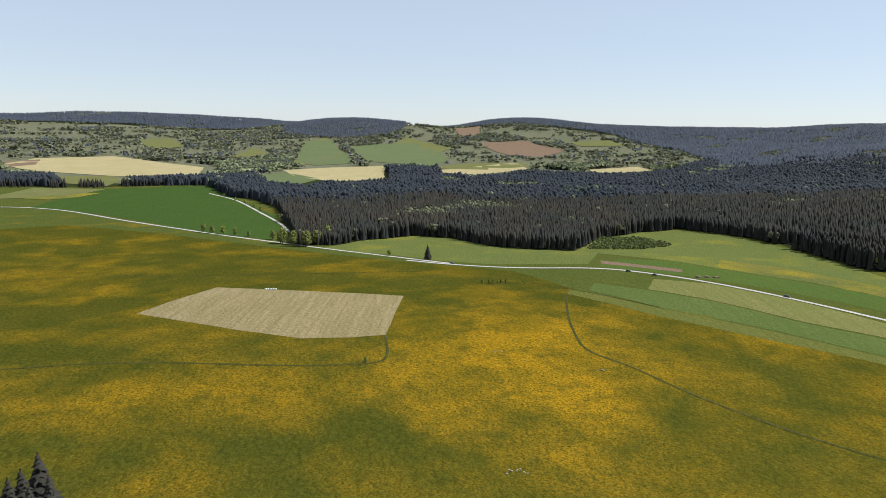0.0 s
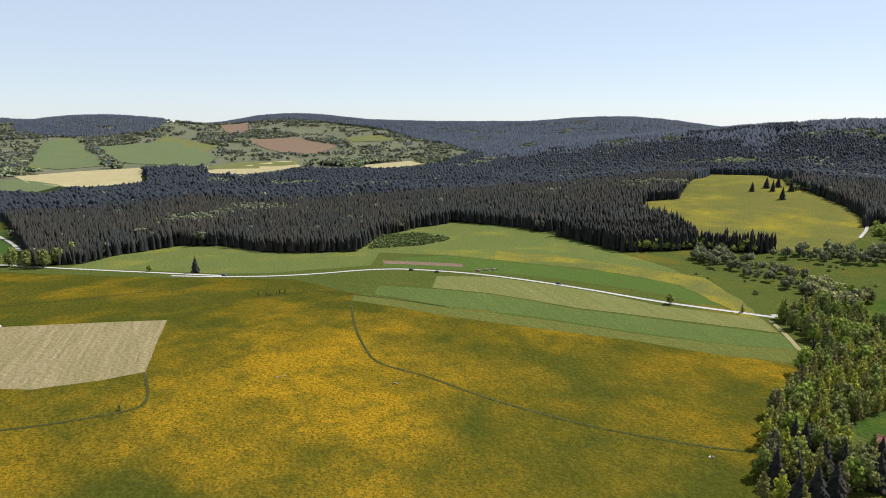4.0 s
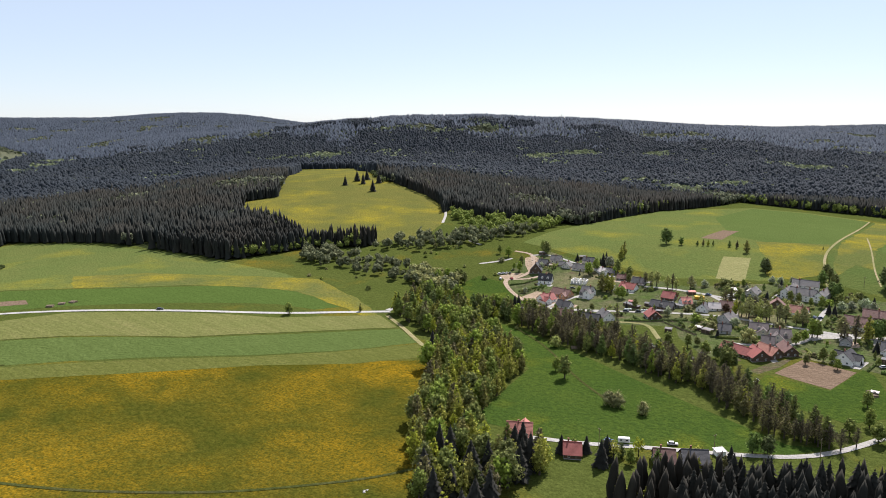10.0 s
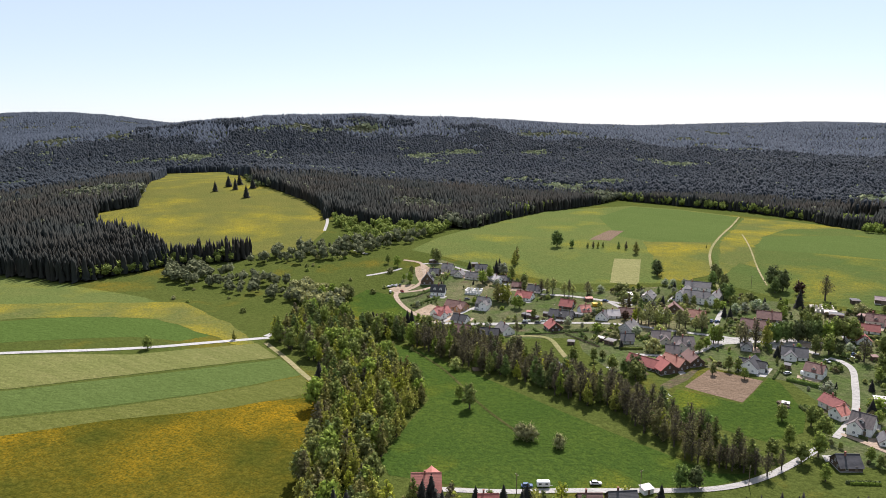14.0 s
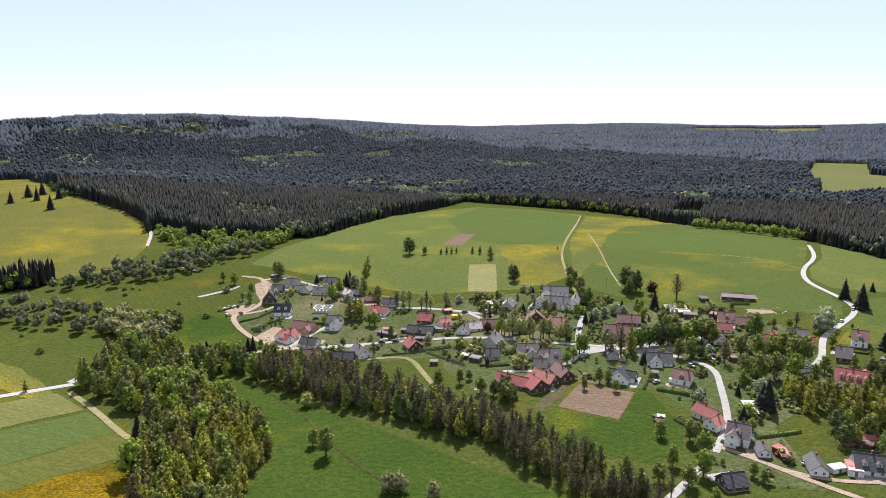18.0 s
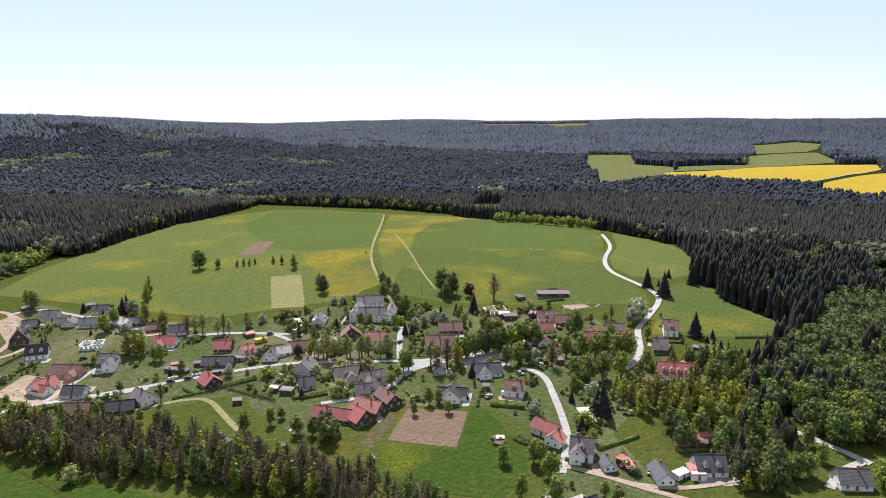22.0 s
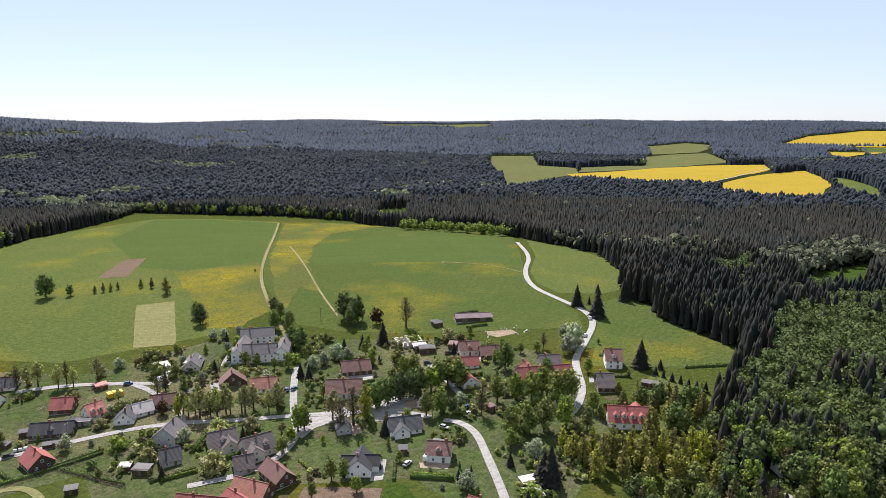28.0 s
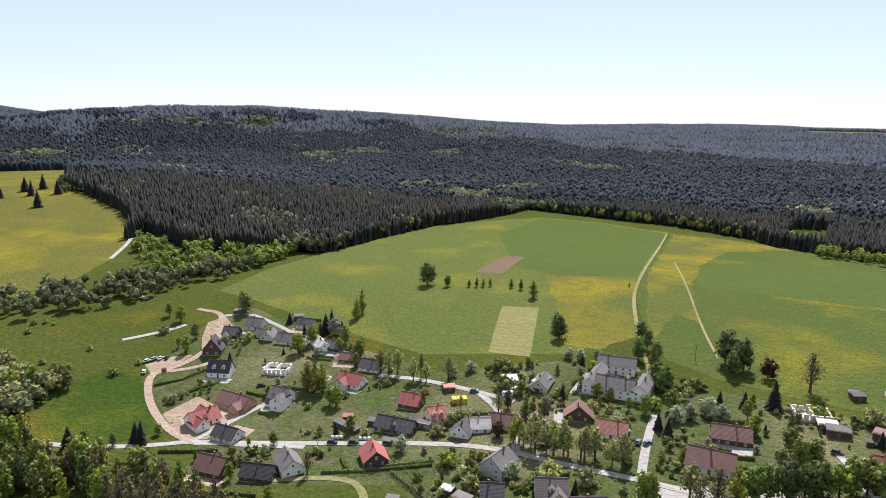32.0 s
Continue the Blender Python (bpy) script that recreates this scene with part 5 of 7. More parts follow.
def spruce_tree(name, label, tall, wide, tiers):
    """A spruce: whorls of drooping, jagged boughs round a straight stem."""
    tree = new(name)
    verts, tri = [], []
    for k in range(tiers):
        f = k / (tiers - 1)
        z = tall * (0.10 + 0.86 * f)
        reach = wide * (1 - f) ** 0.85 + 0.15
        n = 9 if f < 0.6 else 6
        for j in range(n):
            a = (j + 0.37 * k + rt.uniform(-0.2, 0.2)) * math.tau / n
            q, w = reach * rt.uniform(0.72, 1.2), reach * rt.uniform(0.26, 0.42) + 0.08
            drop = -0.34 * q + rt.uniform(-0.15, 0.15)
            c, s = math.cos(a), math.sin(a)
            b = len(verts)
            verts += [(0, 0, z + tall * 0.05), (0.55 * q * c - w * s, 0.55 * q * s + w * c, z + 0.3 * drop), (q * c, q * s, z + drop), (0.55 * q * c + w * s, 0.55 * q * s - w * c, z + 0.3 * drop), (0.5 * q * c, 0.5 * q * s, z + tall * 0.03)]
            tri += [(b, b + 1, b + 4), (b + 1, b + 2, b + 4), (b + 2, b + 3, b + 4), (b + 3, b, b + 4)]
    shared("crown", raw_mesh("crown", np.array(verts), np.array(tri), "spruce"), tree)
    part("trunk", tube(bmesh.new(), (0, 0, -0.5), (0, 0, tall), tall * 0.016, 0.02, 6), "bark", tree)
    return tagged(tree, label, "tree", name + " trees")


KINDS = {
    "lime": [broad_tree("lime_tree", "rounded green lime tree in fresh leaf", "leaf_mid", 10, w, 1.6, 11, 640, 0.35) for w in (3.2, 3.7, 2.9)],
    "dark_lime": [broad_tree("maple_tree", "dense dark green maple with a broad crown", "leaf_dark", 10, w, 1.2, 12, 660, 0.35) for w in (3.6, 4.1)],
    "birch": [broad_tree("birch_tree", "tall slender birch in light spring leaf", "leaf_fresh", 10, w, 0.5, 13, 640, 0.30, 0.5, 0.55) for w in (2.1, 2.5, 2.9)],
    "alder": [broad_tree("alder_tree", "upright alder beside the brook", m, 10, w, 0.4, 13, 600, 0.31, 0.45, 0.55) for w, m in ((2.4, "leaf_mid"), (2.9, "leaf_dark"), (2.5, "leaf_brown"), (2.2, "leaf_fresh"))],
    "bare": [broad_tree("ash_tree", "thinly leaved ash with visible branches", "leaf_brown", 10, w, 2.0, 14, 540, 0.19, 0.25, 0.0) for w in (2.1, 2.6, 3.1)],
    "street": [broad_tree("avenue_tree", "tall avenue tree with a light green crown", "leaf_pale", 10, w, 2.6, 11, 435, 0.35, 0.2, 0.45) for w in (2.6, 3.1)],
    "willow": [broad_tree("willow_tree", "pale grey-green round willow in the meadow", "leaf_pale", 10, 5.2, 0.9, 12, 812, 0.35)],
    "blossom": [broad_tree("blossoming_tree", "fruit tree covered in white blossom", "blossom", 10, 5.0, 1.4, 11, 609, 0.39)],
    "fruit": [broad_tree("young_fruit_tree", "small young fruit tree in the orchard", "leaf_fresh", 10, 4.0, 2.8, 6, 218, 0.50, 0, 0.5)],
    "copper": [broad_tree("copper_tree", "reddish copper-leaved ornamental tree", "leaf_copper", 10, 4.2, 1.0, 10, 609, 0.37)],
    "shrub": [broad_tree("shrub", "low round green shrub in grass", "leaf_mid", 10, 7.5, 0.3, 9, 377, 0.76, category="shrub", girth=0.02), broad_tree("shrub", "low pale shrub in grass", "leaf_pale", 10, 7.0, 0.3, 9, 348, 0.76, category="shrub", girth=0.02)],
    "spruce": [spruce_tree("spruce_tree", "dark green pointed spruce tree", 10, w, 15) for w in (2.7, 3.2)],
}
PLANTED = []
rp = random.Random(5)


def plant(kind, x, y, tall):
    form = KINDS[kind][len(PLANTED) % len(KINDS[kind])]
    s = tall / 10
    m = pose(x, y, ground_at(x, y) - 0.1, 0, 0, rp.uniform(0, 360)) @ Matrix.Diagonal((s * rp.uniform(0.88, 1.15), s * rp.uniform(0.88, 1.15), s, 1))
    PLANTED.append((x, y))
    return copy_thing(form, m)


def plant_all(kind, spots):
    for x, y, tall in spots:
        if kind == "street":
            x, y, tall = x + rp.uniform(-2.5, 2.5), y + rp.uniform(-2, 2), tall * rp.uniform(0.7, 1.2)
        plant(kind, x, y, tall * (1.0 if not 330 < x < 600 else 0.9 if y < 75 else 1.1 if kind in ("lime", "birch", "alder", "bare") else 1.0))


def belt(outline, step, kinds, low, high, gap=0.0):
    """Trees strewn over a strip of land."""
    xs, ys = zip(*outline)
    px, py = jittered(min(xs), max(xs), min(ys), max(ys), step, rt)
    ok = inside(px, py, outline)
    for x, y in zip(px[ok], py[ok]):
        if rp.random() >= gap:
            plant(rp.choice(kinds), float(x), float(y), rp.uniform(low, high))


plant_all('lime', [(588.7, 395.6, 13.42), (554.2, 334.3, 10.98), (566.1, 333.5, 10.98), (571.7, 315.8, 10.98), (559.0, 300.0, 9.76), (510.8, 287.7, 8.54), (509.8, 283.8, 9.76), (472.5, 290.2, 6.1), (444.9, 289.0, 7.32), (547.2, 169.8, 7.32), (550.3, 175.7, 7.32), (542.3, 161.0, 6.1), (541.2, 154.1, 8.54), (627.1, 166.6, 10.98), (613.0, 161.9, 12.2), (600.0, 156.0, 10.98), (547.8, 144.3, 9.76), (474.8, 147.3, 12.2), (477.0, 144.9, 10.98), (466.7, 149.8, 7.32), (548.1, 115.3, 8.54), (535.4, 113.1, 8.54), (523.6, 101.2, 10.98), (475.6, 94.5, 10.98), (475.7, 88.3, 12.2), (497.6, 89.0, 12.2), (500.0, 85.3, 14.64), (502.4, 80.5, 13.42)])
plant_all('lime', [(498.5, 76.8, 14.64), (479.8, 62.8, 14.64), (479.8, 54.6, 15.86), (475.8, 48.6, 17.08), (479.8, 42.4, 17.08), (471.9, 38.9, 18.3), (472.0, 34.0, 18.3), (450.6, 64.9, 15.86), (450.7, 58.5, 17.08), (450.8, 51.2, 17.08), (451.0, 42.1, 17.08), (448.0, 34.3, 12.2), (527.7, 30.2, 7.32), (527.9, 38.5, 7.32), (496.7, 14.9, 9.76), (461.2, 26.6, 10.98), (528.0, -2.9, 4), (487.9, -1.1, 4), (455.2, 20.8, 7.32), (512.7, 99.7, 12.2), (516.4, 94.6, 10.98), (562.1, 57.3, 6.1), (424.4, 204.1, 8.54), (419.9, 214.4, 9.76), (404.8, 176.0, 10.98), (435.8, 134.4, 8.54), (436.8, 129.9, 7.32), (426.4, 126.0, 6.1)])
plant_all('lime', [(426.4, 141.2, 6.1), (434.8, 154.3, 3), (381.7, 92.7, 8.54), (473.1, 10.4, 7.32), (371.9, -10.5, 9.76), (363.9, -0.7, 10.98), (377.7, -45.4, 14.64), (361.2, -36.4, 13.42), (354.8, -22.3, 12.2), (349.2, -30.7, 10.98), (383.3, -11.2, 12.2), (390.9, -28.4, 13.42), (384.9, -5.2, 9.76), (385.6, -32.0, 14.64), (380.0, -37.5, 13.42), (392.2, -39.4, 15.86), (397.4, -53.6, 14.64), (450.9, 57.0, 10.98), (457.8, 60.3, 10.98), (442.9, 66.8, 9.76), (458.9, 152.8, 7.32), (336.2, 238.1, 13), (343.3, 247.4, 8), (414.2, 190.7, 9), (436.2, 265.4, 7), (427.9, 254.1, 9), (344.9, 98.0, 9), (353.1, 92.2, 11)])
plant_all('lime', [(359.0, 102.9, 9), (345.2, 108.4, 8), (380.6, 95.2, 10), (381.9, 106.6, 8), (370.6, 90.5, 10), (356.4, 74.3, 8), (334.1, 89.7, 7), (305.7, 425.5, 9), (30.7, 514.9, 5), (35.7, 516.7, 4), (-53.4, 669.9, 7), (-288.1, 815.1, 12.8), (-275.7, 808.5, 11.2), (-260.4, 802.4, 11.2), (-245.3, 796.6, 11.2), (-227.2, 791.5, 8.0), (-178.1, 750.4, 19.2), (-164.2, 744.2, 17.6), (-147.5, 738.2, 17.6), (-140.1, 748.1, 17.6), (-133.0, 779.6, 19.2), (-37.5, 325.3, 3), (440.9, 357.4, 8), (434.0, 381.9, 10), (447.7, 349.8, 6), (462.7, 341.0, 5), (548.8, 295.9, 8), (473.6, 406.5, 10)])
plant_all('lime', [(474.6, 415.1, 11), (465.5, 418.3, 12), (456.6, 421.1, 12), (474.1, 410.8, 11), (530.9, 388.7, 10), (546.5, 397.0, 9), (560.8, 420.4, 10), (564.2, 432.1, 9), (595.8, 403.4, 11), (573.0, 335.0, 7), (564.1, 315.1, 7), (567.6, 303.3, 8), (459.0, 299.9, 5), (468.7, 299.5, 4)])
plant_all('lime', [(-278.7, 1037.6, 9), (-299.8, 1080.7, 8), (-324.9, 1118.2, 9), (-354.3, 1160.9, 7), (-396.0, 1232.8, 6), (-179.7, 747.0, 16), (-162.4, 732.3, 18), (-148.2, 730.3, 19), (-138.9, 745.8, 15), (-195.6, 776.9, 12)])
plant_all('dark_lime', [(410.1, 177.6, 13.0), (488.9, 117.9, 12.0), (475.1, 83.2, 8.0), (570.6, 153.0, 12.0), (598.1, 164.4, 13.0)])
plant_all('dark_lime', [(614.2, 207.8, 13.42), (625.2, 211.4, 10.98), (564.8, 148.9, 13.42), (605.7, 124.6, 18.3), (599.7, 116.9, 17.08), (592.7, 121.6, 13.42), (488.3, 113.8, 13.42), (490.6, 109.3, 13.42), (492.9, 103.6, 14.64), (495.3, 98.9, 13.42), (497.6, 94.2, 13.42), (511.9, 50.8, 17.08), (682.1, 315.8, 17.08), (682.9, 301.2, 8.54), (497.9, 34.7, 10.98), (305.8, 136.6, 10), (308.4, 131.7, 9), (412.1, 183.9, 9), (412.1, 179.2, 8), (411.2, 174.5, 8)])
plant_all('alder', [(686.6, 287.1, 6.1), (688.3, 282.4, 7.32), (690.1, 278.1, 7.32), (693.4, 274.3, 6.1), (694.6, 259.9, 7.32), (692.3, 252.4, 8.54), (729.2, 187.1, 4), (591.5, 156.9, 12.2), (522.4, 200.2, 10.98), (529.0, 209.8, 10.98), (349.7, 403.7, 7), (42.4, 517.2, 4), (48.7, 520.1, 4), (44.9, 519.1, 4), (62.8, 519.1, 3), (38.3, 516.5, 4)])
plant_all('birch', [(615.3, 329.6, 17.08), (606.5, 328.6, 14.64), (676.7, 239.8, 13.42), (519.4, 301.1, 15.86), (520.6, 297.6, 15.86), (520.3, 305.8, 14.64), (479.5, 119.5, 17.08), (501.3, 198.8, 12.2), (424.9, 45.0, 15.86), (427.0, 40.5, 17.08), (421.6, 38.8, 17.08), (425.0, 33.8, 18.3), (421.0, 31.7, 17.08), (423.0, 27.1, 17.08), (417.7, 25.6, 18.3), (421.1, 20.4, 18.3), (417.1, 18.5, 18.3), (419.1, 13.7, 17.08), (413.9, 12.5, 18.3), (417.1, 7.1, 18.3), (414.1, 4.9, 18.3), (415.2, 0.5, 17.08), (411.3, -1.2, 15.86), (415.9, 43.4, 15.86), (412.5, 35.1, 17.08), (408.9, 27.1, 17.08), (406.4, 18.6, 18.3), (405.8, 11.6, 17.08)])
plant_all('birch', [(401.7, 6.5, 15.86), (429.1, 47.2, 14.64), (437.1, 48.3, 13.42), (237.1, 162.7, 12), (237.5, 158.7, 11), (236.9, 153.4, 11), (234.9, 147.5, 10), (202.3, 216.4, 14), (201.6, 210.5, 14), (181.6, 204.1, 13), (185.5, 200.0, 15), (186.5, 191.2, 14)])
plant_all('street', [(547.6, 277.6, 12.4), (547.7, 270.9, 12.4), (544.8, 261.0, 12.4), (544.9, 255.2, 12.4), (545.1, 243.8, 10.98)])
plant_all('bare', [(456.9, 263.8, 9.76), (522.2, 211.9, 10.98), (471.1, 130.2, 14.64), (475.3, 124.9, 17.08), (582.9, 90.2, 18.3), (469.9, 72.0, 17.08), (530.4, 25.8, 10.98), (523.7, 192.6, 8.54), (547.5, 281.1, 10.98), (546.1, 258.6, 12.2), (329.8, 139.0, 10), (328.0, 133.8, 11), (327.8, 129.8, 12), (327.7, 125.9, 11), (327.0, 121.2, 12), (327.5, 117.1, 12), (328.1, 113.1, 12), (328.2, 109.0, 11), (335.5, 104.5, 9), (328.5, 136.1, 9), (327.9, 123.4, 11)])
plant_all('blossom', [(580.9, 327.2, 10.98), (541.5, 136.7, 7.32), (548.0, 130.2, 8.54), (544.8, 124.8, 7.32), (538.3, 141.9, 7.32), (527.1, 10.3, 15.86), (520.6, 15.6, 12.2), (589.6, 190.9, 6.1), (589.2, 197.1, 6.1), (591.7, 183.4, 6.1), (545.4, 9.9, 7.32), (479.0, 192.2, 6.1), (476.0, 193.7, 6.1), (559.5, 238.4, 6.1), (552.7, 245.0, 6.1), (592.1, 175.6, 4)])
plant_all('spruce', [(581.8, 334.2, 12), (587.9, 334.2, 12), (575.9, 334.2, 9), (588.5, 327.9, 6), (586.3, 361.8, 7), (529.2, 147.9, 8), (523.5, 143.7, 9), (561.8, 105.2, 13), (558.3, 116.4, 8), (590.7, -14.7, 16), (567.5, -18.3, 19), (593.5, -46.2, 17), (495.7, -10.8, 16), (594.0, -53.4, 9), (615.0, -38.0, 7), (592.6, -23.3, 6), (486.9, -13.9, 5), (483.2, -15.9, 5), (478.8, -17.8, 5), (475.8, -20.3, 5), (471.7, -21.9, 5), (468.8, -24.1, 5), (465.4, -26.3, 6), (494.2, -10.9, 13), (491.6, -18.6, 6), (415.2, 60.2, 18), (417.5, 61.8, 14), (397.9, -3.5, 14)])
plant_all('spruce', [(402.3, -3.6, 12), (391.6, -3.4, 14), (386.9, -5.3, 12), (409.5, -2.7, 11), (736.1, 767.1, 18), (767.8, 818.1, 18), (778.5, 842.0, 17), (792.5, 809.3, 17), (740.0, 828.0, 15), (800.9, 842.9, 18), (-14.9, 646.3, 15), (328.0, 321.6, 12), (437.9, 362.5, 10), (453.7, 341.0, 11), (454.4, 344.8, 9), (438.4, 359.0, 7), (-129.3, 205.5, 21), (-130.0, 197.4, 20), (-130.9, 192.5, 20), (-121.2, 197.1, 18), (-122.4, 188.9, 19), (231.7, 206.8, 15), (238.8, 199.9, 16), (237.1, 202.5, 14), (195.7, 194.8, 17), (203.8, 194.7, 17), (186.6, 193.7, 17), (258.0, 179.8, 12)])
plant_all('spruce', [(264.4, 180.5, 11), (287.3, 140.0, 10), (238.1, 141.8, 17), (247.3, 141.2, 17), (254.7, 137.6, 17), (260.6, 133.1, 17), (263.4, 126.6, 17), (270.8, 122.5, 17), (272.0, 116.6, 17), (278.3, 112.9, 17), (279.1, 108.1, 17), (241.8, 135.8, 17), (242.3, 129.9, 18), (246.7, 125.1, 17), (251.9, 120.0, 18), (260.3, 116.3, 17), (258.4, 110.2, 18), (266.5, 107.0, 17), (228.5, 136.3, 17), (231.4, 128.8, 18), (239.9, 121.4, 17), (246.0, 115.1, 18), (251.0, 109.9, 17), (258.8, 103.2, 18), (268.9, 134.1, 16), (273.7, 124.2, 16), (278.1, 114.4, 16), (283.1, 106.4, 16)])
plant_all('spruce', [(286.4, 98.3, 17), (288.0, 90.2, 17), (294.7, 82.2, 17), (296.9, 74.3, 17), (283.7, 93.3, 17), (291.8, 77.6, 17), (271.1, 118.6, 16), (263.7, 129.5, 16)])
plant_all('copper', [(592.9, 106.4, 10.98), (548.6, 65.1, 7.32), (504.7, 205.9, 7.32)])
plant_all('fruit', [(475.9, -8.8, 3), (467.3, -13.7, 3), (460.3, -14.7, 3), (461.9, -19.9, 3), (455.1, -20.8, 3), (459.8, -5.7, 3), (455.1, -10.6, 3), (450.8, -14.2, 3), (470.0, -27.2, 3), (467.6, -6.4, 3), (454.6, -6.1, 3)])
plant_all('willow', [(316.4, 203.8, 8), (317.2, 199.8, 8), (315.8, 186.6, 7), (382.8, 269.8, 8), (402.1, 309.9, 3)])
plant_all('shrub', [(396.7, 442.3, 4), (389.6, 503.0, 3), (390.2, 488.9, 2), (415.2, 510.6, 2), (413.7, 473.1, 2), (485.1, 438.2, 3), (488.4, 423.6, 3), (508.5, 432.6, 3), (494.4, 401.1, 4), (509.5, 400.2, 3), (516.4, 484.7, 3), (521.2, 481.8, 3), (521.3, 475.2, 2), (540.6, 492.3, 4), (544.5, 478.4, 4), (551.3, 474.7, 4), (555.9, 472.9, 3), (480.0, 451.1, 2), (506.8, 476.5, 3), (544.1, 417.0, 5)])
plant_all('street', [(501.3, 196.4, 13.42), (499.9, 193.4, 13.42), (500.9, 190.7, 14.64), (499.5, 187.5, 14.64), (500.5, 184.8, 14.64), (499.1, 181.6, 14.64), (501.1, 178.6, 13.42), (499.2, 175.4, 14.64), (500.3, 172.2, 13.42), (498.9, 169.2, 13.42), (497.9, 165.7, 13.42), (498.0, 162.2, 12.2), (497.1, 158.5, 12.2), (499.1, 155.2, 12.2), (523.0, 229.4, 9.76), (480.2, 132.5, 13.42), (498.5, 76.2, 10.98)])

# the brook's trees
belt([(224, 250), (300, 302), (340, 322), (383, 316), (337, 262), (313, 258), (267, 243), (238, 223)], 5.6, ("birch", "birch", "alder", "birch", "lime"), 12.0, 18.0)
belt([(188, 214), (224, 250), (240, 225), (262, 205), (240, 190), (205, 195)], 7.0, ("birch", "alder", "spruce", "birch", "lime"), 12.0, 18.0)
belt([(365, 389), (425, 412), (432, 377), (430, 300), (412, 318), (401, 354)], 6.6, ("alder", "alder", "lime", "birch"), 10.4, 18.2)
belt([(340, 320), (365, 389), (400, 350), (383, 318)], 6.8, ("alder", "birch", "lime"), 11.7, 19.6)
belt([(430, 300), (427, 280), (399, 215), (381, 222), (384, 255), (412, 318)], 5.0, ("alder", "bare", "bare"), 11.7, 18.2)
belt([(399, 215), (367, 154), (358, 162), (366, 205), (378, 222)], 4.6, ("bare", "bare", "alder"), 11.7, 16.8)
belt([(367, 154), (332, 113), (326, 122), (344, 160), (358, 170)], 4.6, ("bare", "bare", "bare", "alder"), 11.7, 16.8, 0.2)
# the trees round the lower lane
belt([(426, -9), (452, -87), (376, -37), (378, -19), (404, -16)], 6.2, ("dark_lime", "lime", "alder", "spruce", "dark_lime"), 11, 17)
belt([(401, 39), (405, -11), (383, -5), (381, 11), (388, 37)], 7.0, ("dark_lime", "alder", "lime"), 8, 13, 0.2)
belt([(364, 29), (369, 2), (351, 4), (353, 30)], 7.0, ("dark_lime", "alder", "lime"), 8, 12, 0.2)
belt([(466, 14), (460, -25), (431, -14), (435, 20)], 6.8, ("alder", "dark_lime", "birch"), 9, 14, 0.15)
belt([(263, 200), (278, 170), (292, 138), (286, 137), (254, 195)], 5.5, ("lime", "spruce", "alder", "fruit"), 6, 10, 0.5)
belt([(444, -20), (429, -34), (453, -88), (389, -46), (391, -31), (406, -26), (417, -15)], 7.0, ("dark_lime", "alder", "spruce", "alder"), 10, 16, 0.1)
belt([(384, 26), (399, 3), (380, -8), (359, 0), (356, 21), (361, 31)], 6.5, ("alder", "bare", "dark_lime", "spruce"), 8, 14, 0.15)
rng = np.random.default_rng(8)
brook_forms = [leafy_form(rng, 150, 0.085, 1.1) for _ in range(5)]


def thicket(name, outline, step, low, high, material, label, forms, wide=1.0, gap=0.0):
    xs, ys = zip(*outline)
    px, py = jittered(min(xs), max(xs), min(ys), max(ys), step, rng)
    ok = inside(px, py, outline) & (rng.random(len(px)) >= gap)
    tall = rng.uniform(low, high, ok.sum())
    planted(name, forms, px[ok], py[ok], tall, tall * wide * rng.uniform(0.8, 1.3, ok.sum()), material, label, rng, 0.2)


thicket("brook_thicket", [(413, 547), (457, 585), (476, 485), (470, 404), (426, 393), (434, 441), (423, 500)], 6.5, 5, 12, "leaf_wood", "green brookside trees in a winding line", brook_forms, 1.0, 0.45)
thicket("brook_thicket", [(470, 404), (440, 400), (430, 420), (450, 450), (480, 470)], 6.5, 6, 12, "leaf_pale", "pale grey-green willows along the brook", brook_forms, 1.1, 0.2)
thicket("brook_thicket", [(493, 540), (543, 540), (607, 500), (690, 455), (641, 450), (565, 467), (515, 499)], 6.0, 6, 14, "leaf_wood", "green brookside trees below the forest", brook_forms, 0.9, 0.4)
thicket("brook_thicket", [(600, 500), (660, 560), (700, 600), (690, 545), (760, 470), (700, 450), (640, 460)], 6.5, 7, 13, "leaf_mid", "willows and alders below the clearing", brook_forms, 1.0, 0.4)
thicket("forest_edge", [(385, 607), (449, 588), (500, 545), (515, 570), (460, 615), (430, 640), (395, 640)], 6.0, 7, 13, "leaf_mid", "low light-green trees along the forest edge", brook_forms, 1.0, 0.05)
thicket("forest_edge", [(752, 446), (929, 440), (1199, 395), (1127, 195), (1056, 108), (1023, 36), (1070, 40), (1150, 190), (1230, 400), (940, 460)], 8.0, 9, 16, "leaf_mid", "light green trees edging the spruce forest", brook_forms, 1.0, 0.25)
thicket("forest_edge", [(1023, 36), (957, 55), (879, -52), (900, -70), (980, 30), (1060, 20)], 7.0, 8, 13, "leaf_mid", "light green trees edging the spruce forest", brook_forms, 1.0, 0.2)
thicket("young_plantation", [(148, 700), (183, 795), (232, 800), (250, 735), (205, 700)], 3.0, 2.0, 3.6, "leaf_dark", "dense plot of dark young saplings", [leafy_form(rng, 14, 0.24, count=2) for _ in range(4)], 1.3, 0.1)
thicket("spruce_grove", [(236, 168), (262, 150), (284, 112), (298, 78), (262, 60), (232, 110), (222, 150)], 5.2, 14, 18, "spruce", "dark dense spruces below the village street", near_forms, 1.15, 0.0)
